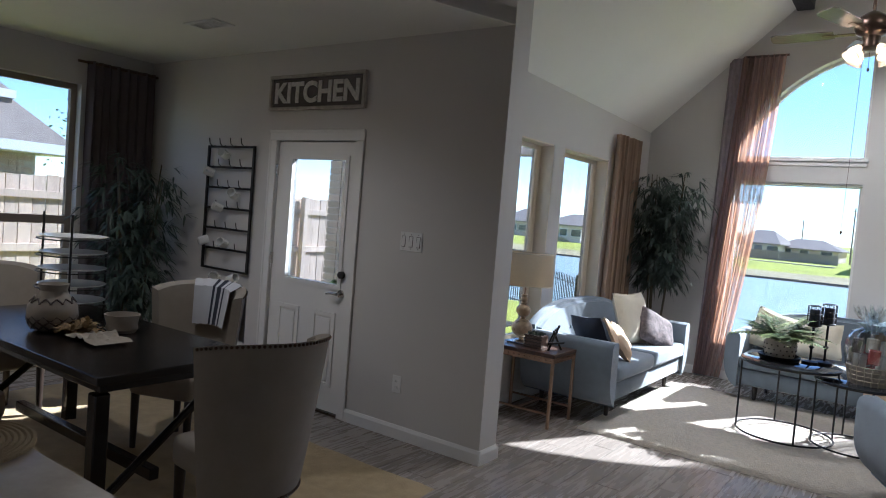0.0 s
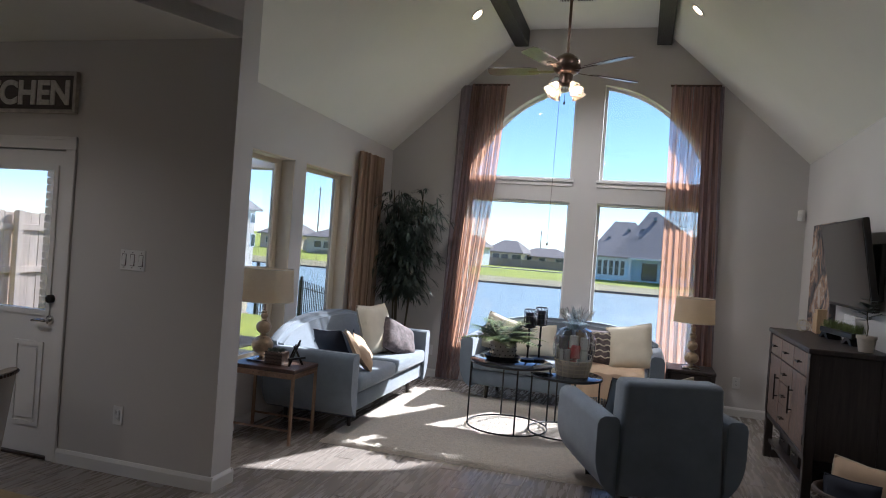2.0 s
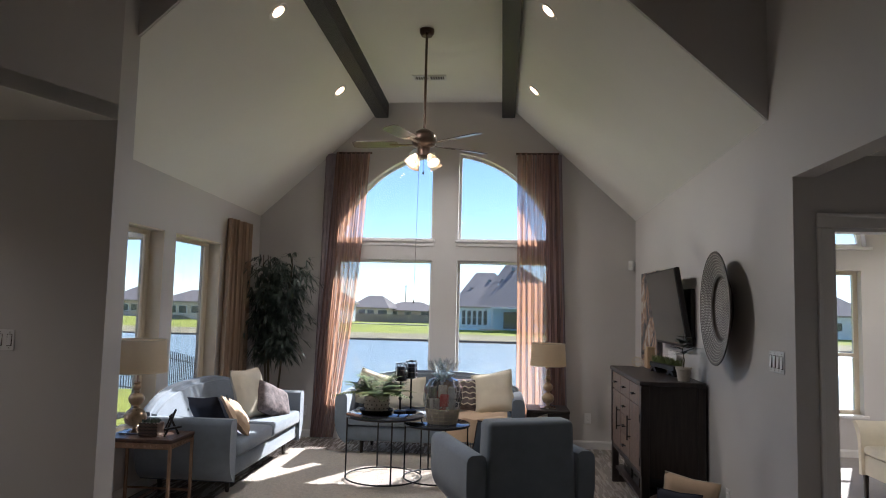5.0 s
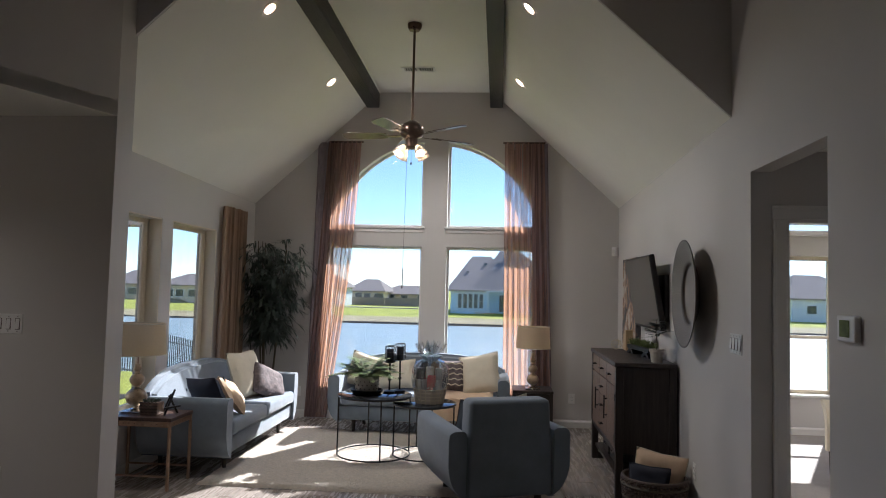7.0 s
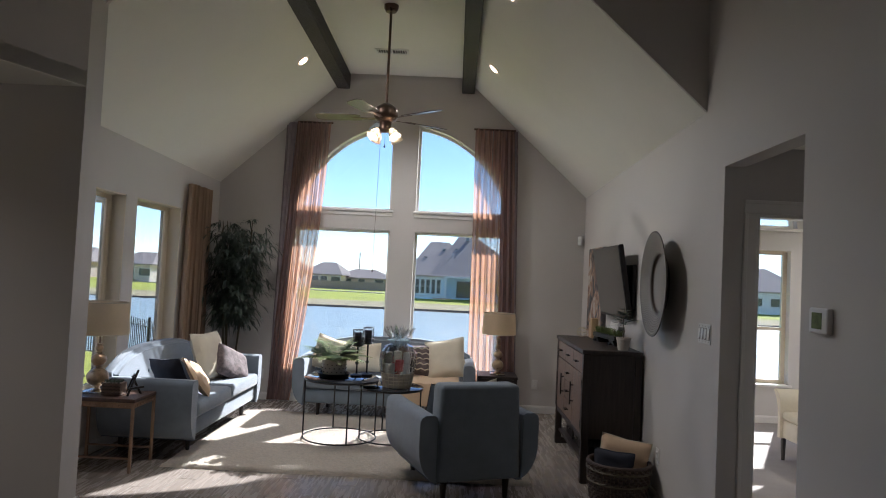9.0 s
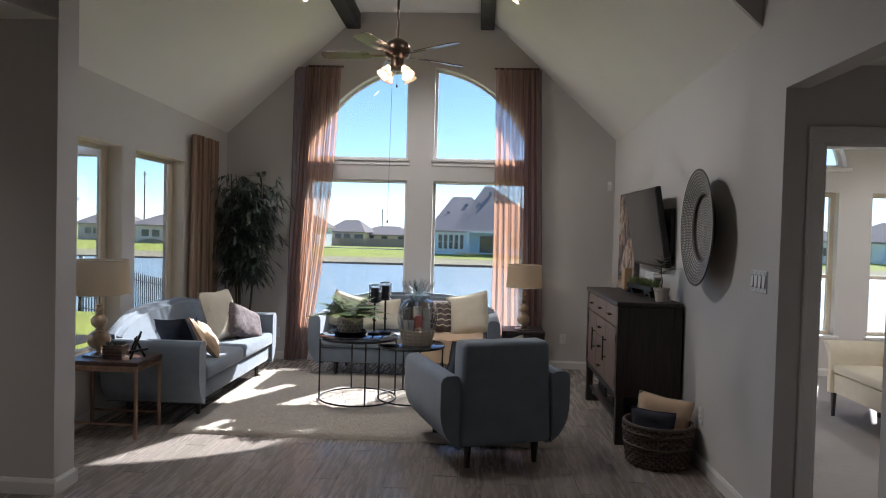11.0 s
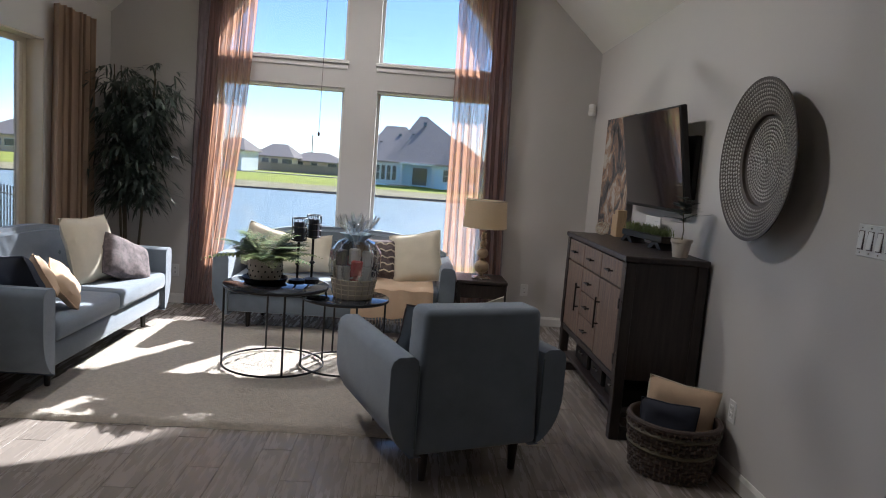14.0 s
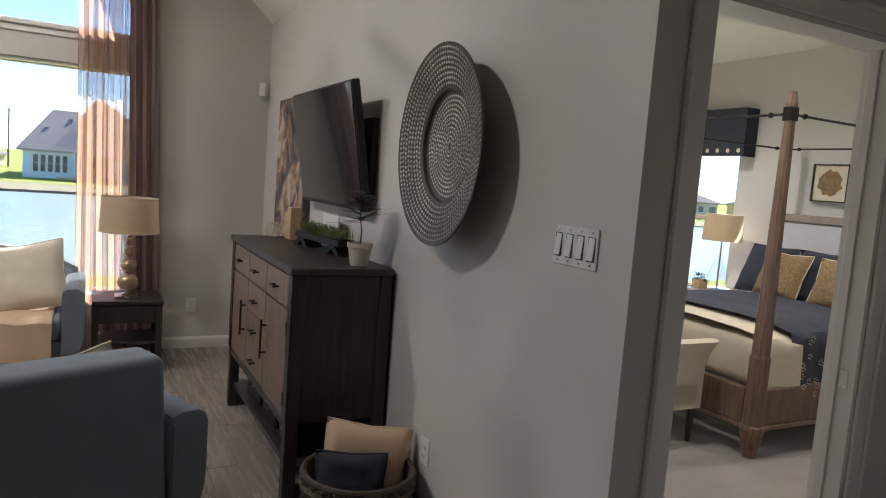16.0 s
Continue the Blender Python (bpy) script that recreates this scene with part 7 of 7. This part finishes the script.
bn = thing("bench", "cream upholstered settee bench with flared arms at the bed's foot", "bench", pose(5.64, 1.34, 0))
part("seat", B((.03, .06, .22), (.50, 1.22, .40), .02, 2), "linen", bn, smooth=True)
part("seat_cushion", B((.02, .09, .40), (.47, 1.19, .48), .035, 3), "linen", bn, smooth=True)
for s, y in ((-1, .06), (1, 1.22)):
    bm = bmesh.new()
    prism(bm, [(0, .22), (0, .48), (s * .03, .58), (s * .08, .66), (s * .10, .67), (s * .05, .685), (-s * .01, .64), (-s * .045, .56), (-s * .05, .22)], lambda u, v: (0, y + u, v), (.52, 0, 0))
    part("arm", bm, "linen", bn, smooth=True)
part("backrest", B((.47, .1, .40), (.52, 1.18, .62), .02, 2), "linen", bn, smooth=True)
for x in (.05, .46):
    for y in (.08, 1.2):
        part("leg", rod(bmesh.new(), (x, y, .22), (x, y, 0.004), .026, .017, 8), "leg", bn)
pillow("cream and dark pillow leaning on the bench", pose(5.88, 1.72, .66, -12, 0, -98), .40, .36, .12, "linen", 41, "", "pillow")

ns = thing("nightstand", "pale wooden nightstand with a stone top", "nightstand", pose(8.08, 2.90, 0))
part("body", B((0, 0, .12), (.5, .5, .62), .006), "linen", ns)
part("top", B((-.02, -.02, .621), (.52, .52, .65), .005), "stone", ns)
for x in (.03, .47):
    for y in (.03, .47):
        part("leg", B((x - .02, y - .02, .004), (x + .02, y + .02, .12)), "leg", ns)
lm = thing("table_lamp", "clear glass table lamp with a tan drum shade", "lamp", pose(8.25, 3.15, .65), "bedroom lamps")
part("base", B((-.07, -.07, 0), (.07, .07, .02), .004), "chrome", lm)
part("body", lathe(bmesh.new(), [(.05, .02), (.095, .08), (.10, .16), (.055, .28), (.02, .36), (.018, .38)], 24), "clear", lm, smooth=True)
part("stem", rod(bmesh.new(), (0, 0, .02), (0, 0, .58), .008), "chrome", lm)
bm = lathe(bmesh.new(), [(.19, .50), (.175, .76)], 40, cap=False)
bmesh.ops.solidify(bm, geom=bm.faces[:], thickness=.003)
part("shade", bm, "shade", lm, smooth=True)
bm = bmesh.new()
bmesh.ops.create_uvsphere(bm, u_segments=10, v_segments=8, radius=.035, matrix=Matrix.Translation((0, 0, .62)))
part("bulb", bm, "ceramic", lm, smooth=True)
pb = thing("planter_box", "small gold box with green leaves on the nightstand", "planter", pose(8.2, 3.32, .651))
part("box", B((-.06, -.05, 0), (.06, .05, .09), .004), "lightwood", pb)
bm = bmesh.new()
fern(bm, (0, 0, .08), .12, 50, rng, 1, .02)
part("leaves", bm, "leaf", pb)
vl = thing("valance", "navy fabric valance with pale dots over the window", "valance", pose(8.44, 3.18, 2.0))
part("front", B((0, 0, 0), (.02, 1.05, .48), .004), "navy", vl)
part("return", B((.021, 0, 0), (.178, .02, .48), .004), "navy", vl)
for k in range(7):
    part("dot", rod(bmesh.new(), (-.002, .06 + k * .13, .055), (-.0005, .06 + k * .13, .055), .022, n=12), "linen", vl)
pi = thing("picture", "framed gold and cream abstract picture over the bed", "picture", pose(8.60, 2.33, 1.77))
part("frame", prism(bmesh.new(), rect(-.17, .17, -.17, .17), YZ(-.035), (.05, 0, 0), [rect(-.158, .158, -.158, .158)]), "cab", pi)
part("mat_board", B((-.02, -.158, -.158), (.0, .158, .158)), "linen", pi)
part("gold_leaf", prism(bmesh.new(), [(.11 * math.cos(a * .35) * (1 + .18 * math.sin(a * 2.7)), .115 * math.sin(a * .35) * (1 + .15 * math.cos(a * 3.3))) for a in range(18)], YZ(-.0235), (.003, 0, 0)), "mustard", pi)


# ---- recessed fill lamps added to brighten the bedroom and kitchen ----
def fill_can_light(at, watts, label, spread=130):
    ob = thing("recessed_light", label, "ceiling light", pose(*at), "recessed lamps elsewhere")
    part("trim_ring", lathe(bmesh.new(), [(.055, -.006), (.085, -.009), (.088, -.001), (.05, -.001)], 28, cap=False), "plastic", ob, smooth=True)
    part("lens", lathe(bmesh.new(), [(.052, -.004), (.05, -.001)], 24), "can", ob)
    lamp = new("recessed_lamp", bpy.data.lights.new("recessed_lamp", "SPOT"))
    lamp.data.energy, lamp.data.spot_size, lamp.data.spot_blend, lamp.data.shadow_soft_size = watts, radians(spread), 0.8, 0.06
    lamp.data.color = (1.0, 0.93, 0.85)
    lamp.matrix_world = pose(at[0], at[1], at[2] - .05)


# Added spots in the unseen bedroom ceiling lift the dark room.
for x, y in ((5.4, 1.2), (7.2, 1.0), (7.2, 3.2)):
    fill_can_light((x, y, 3.0), 20, "round recessed fill lamp added in the unseen bedroom ceiling", 150)
# Kitchen spots are added too, to brighten the door wall and table.
for x, y, watts in ((-2.6, -3.2, 8), (-1.6, -1.5, 10), (-3.2, -5.0, 8)):
    fill_can_light((x, y, HK), watts, "round recessed fill lamp added in the kitchen ceiling", 150)


# ---- floor planks and outer bricks, piece by piece ----
PW, PL = 0.152, 0.914
rng = random.Random(9)
plank_mesh, loose = {}, bmesh.new()


def plank(x0, x1, y0, y1, near):
    if x1 - x0 < .02 or y1 - y0 < .02:
        return
    g = .0016
    if not near:
        box(loose, (x0 + g, y0 + g, -.008), (x1 - g, y1 - g, 0.0))
        return
    key = (round(x1 - x0, 3), round(y1 - y0, 3))
    if key not in plank_mesh:
        bm = B((g, g, -.008), (x1 - x0 - g, y1 - y0 - g, 0.0), .0006)
        p = part("plank", bm, "plank", floor)
        plank_mesh[key] = p.data
    else:
        p = new("plank", plank_mesh[key])
        p.parent = floor
    p.matrix_basis = Matrix.Translation((x0, y0, rng.uniform(-.0004, .0004)))


count = 0
nx = int((4.0 + 3.9) / PW) + 2
for i in range(nx):
    x0, x1 = -3.9 + i * PW, min(-3.9 + (i + 1) * PW, 4.0)
    y = -6.0 - (i * 0.37 % 1) * PL
    while y < 4.28:
        a, b = max(y, -6.0), min(y + PL, 4.28)
        if x1 < XL + .001 and b > 0.0:
            b = min(b, 0.0)
        near = x0 > -0.7 and a > -1.7 and b <= 4.281 and count < 298
        if b > a and x0 < 4.0:
            if x0 < XL < x1 and b > .2:
                plank(XL, x1, max(a, 0.2), b, near)
                plank(x0, x1, a, min(b, 0.0), False) if a < 0 else None
            else:
                plank(x0, x1, a, b, near)
            count += near
        y += PL
rest = part("planks", loose, "plankjoined", floor)
tagged(rest, kind="stuff")

bmesh_b = None
n = 0
for r in range(28):
    z = -.08 + r * .0815
    for k in range(16):
        y = .22 + (k + (r % 2) * .5) * .213
        if y + .2 > 4.4 or y > 0.22 + 3.2:
            continue
        if any(a - .21 < y < b + .01 and .40 < z < 2.24 for a, b in LW):
            continue
        if bmesh_b is None:
            p = part("brick", B((0, 0, 0), (.014, .2, .07), .003), "brick", wall_west)
            bmesh_b = p.data
        else:
            p = new("brick", bmesh_b)
            p.parent = wall_west
        p.matrix_basis = pose(-.8185 - .014 + rng.uniform(-.002, .001), y, z)
        n += 1
        if n > 290:
            break
mortar = setting("mortar", prism(bmesh.new(), rect(0.2, 4.45, -.1, 2.7), YZ(-.8205), (-.002, 0, 0), [rect(a, b, .5, 2.25) for a, b in LW]), "mortar")
for a, b in LW:
    jm = setting("brick_reveal", B((-.845, b - .001, .5), (-.80, b + .012, 2.25)), "brick")
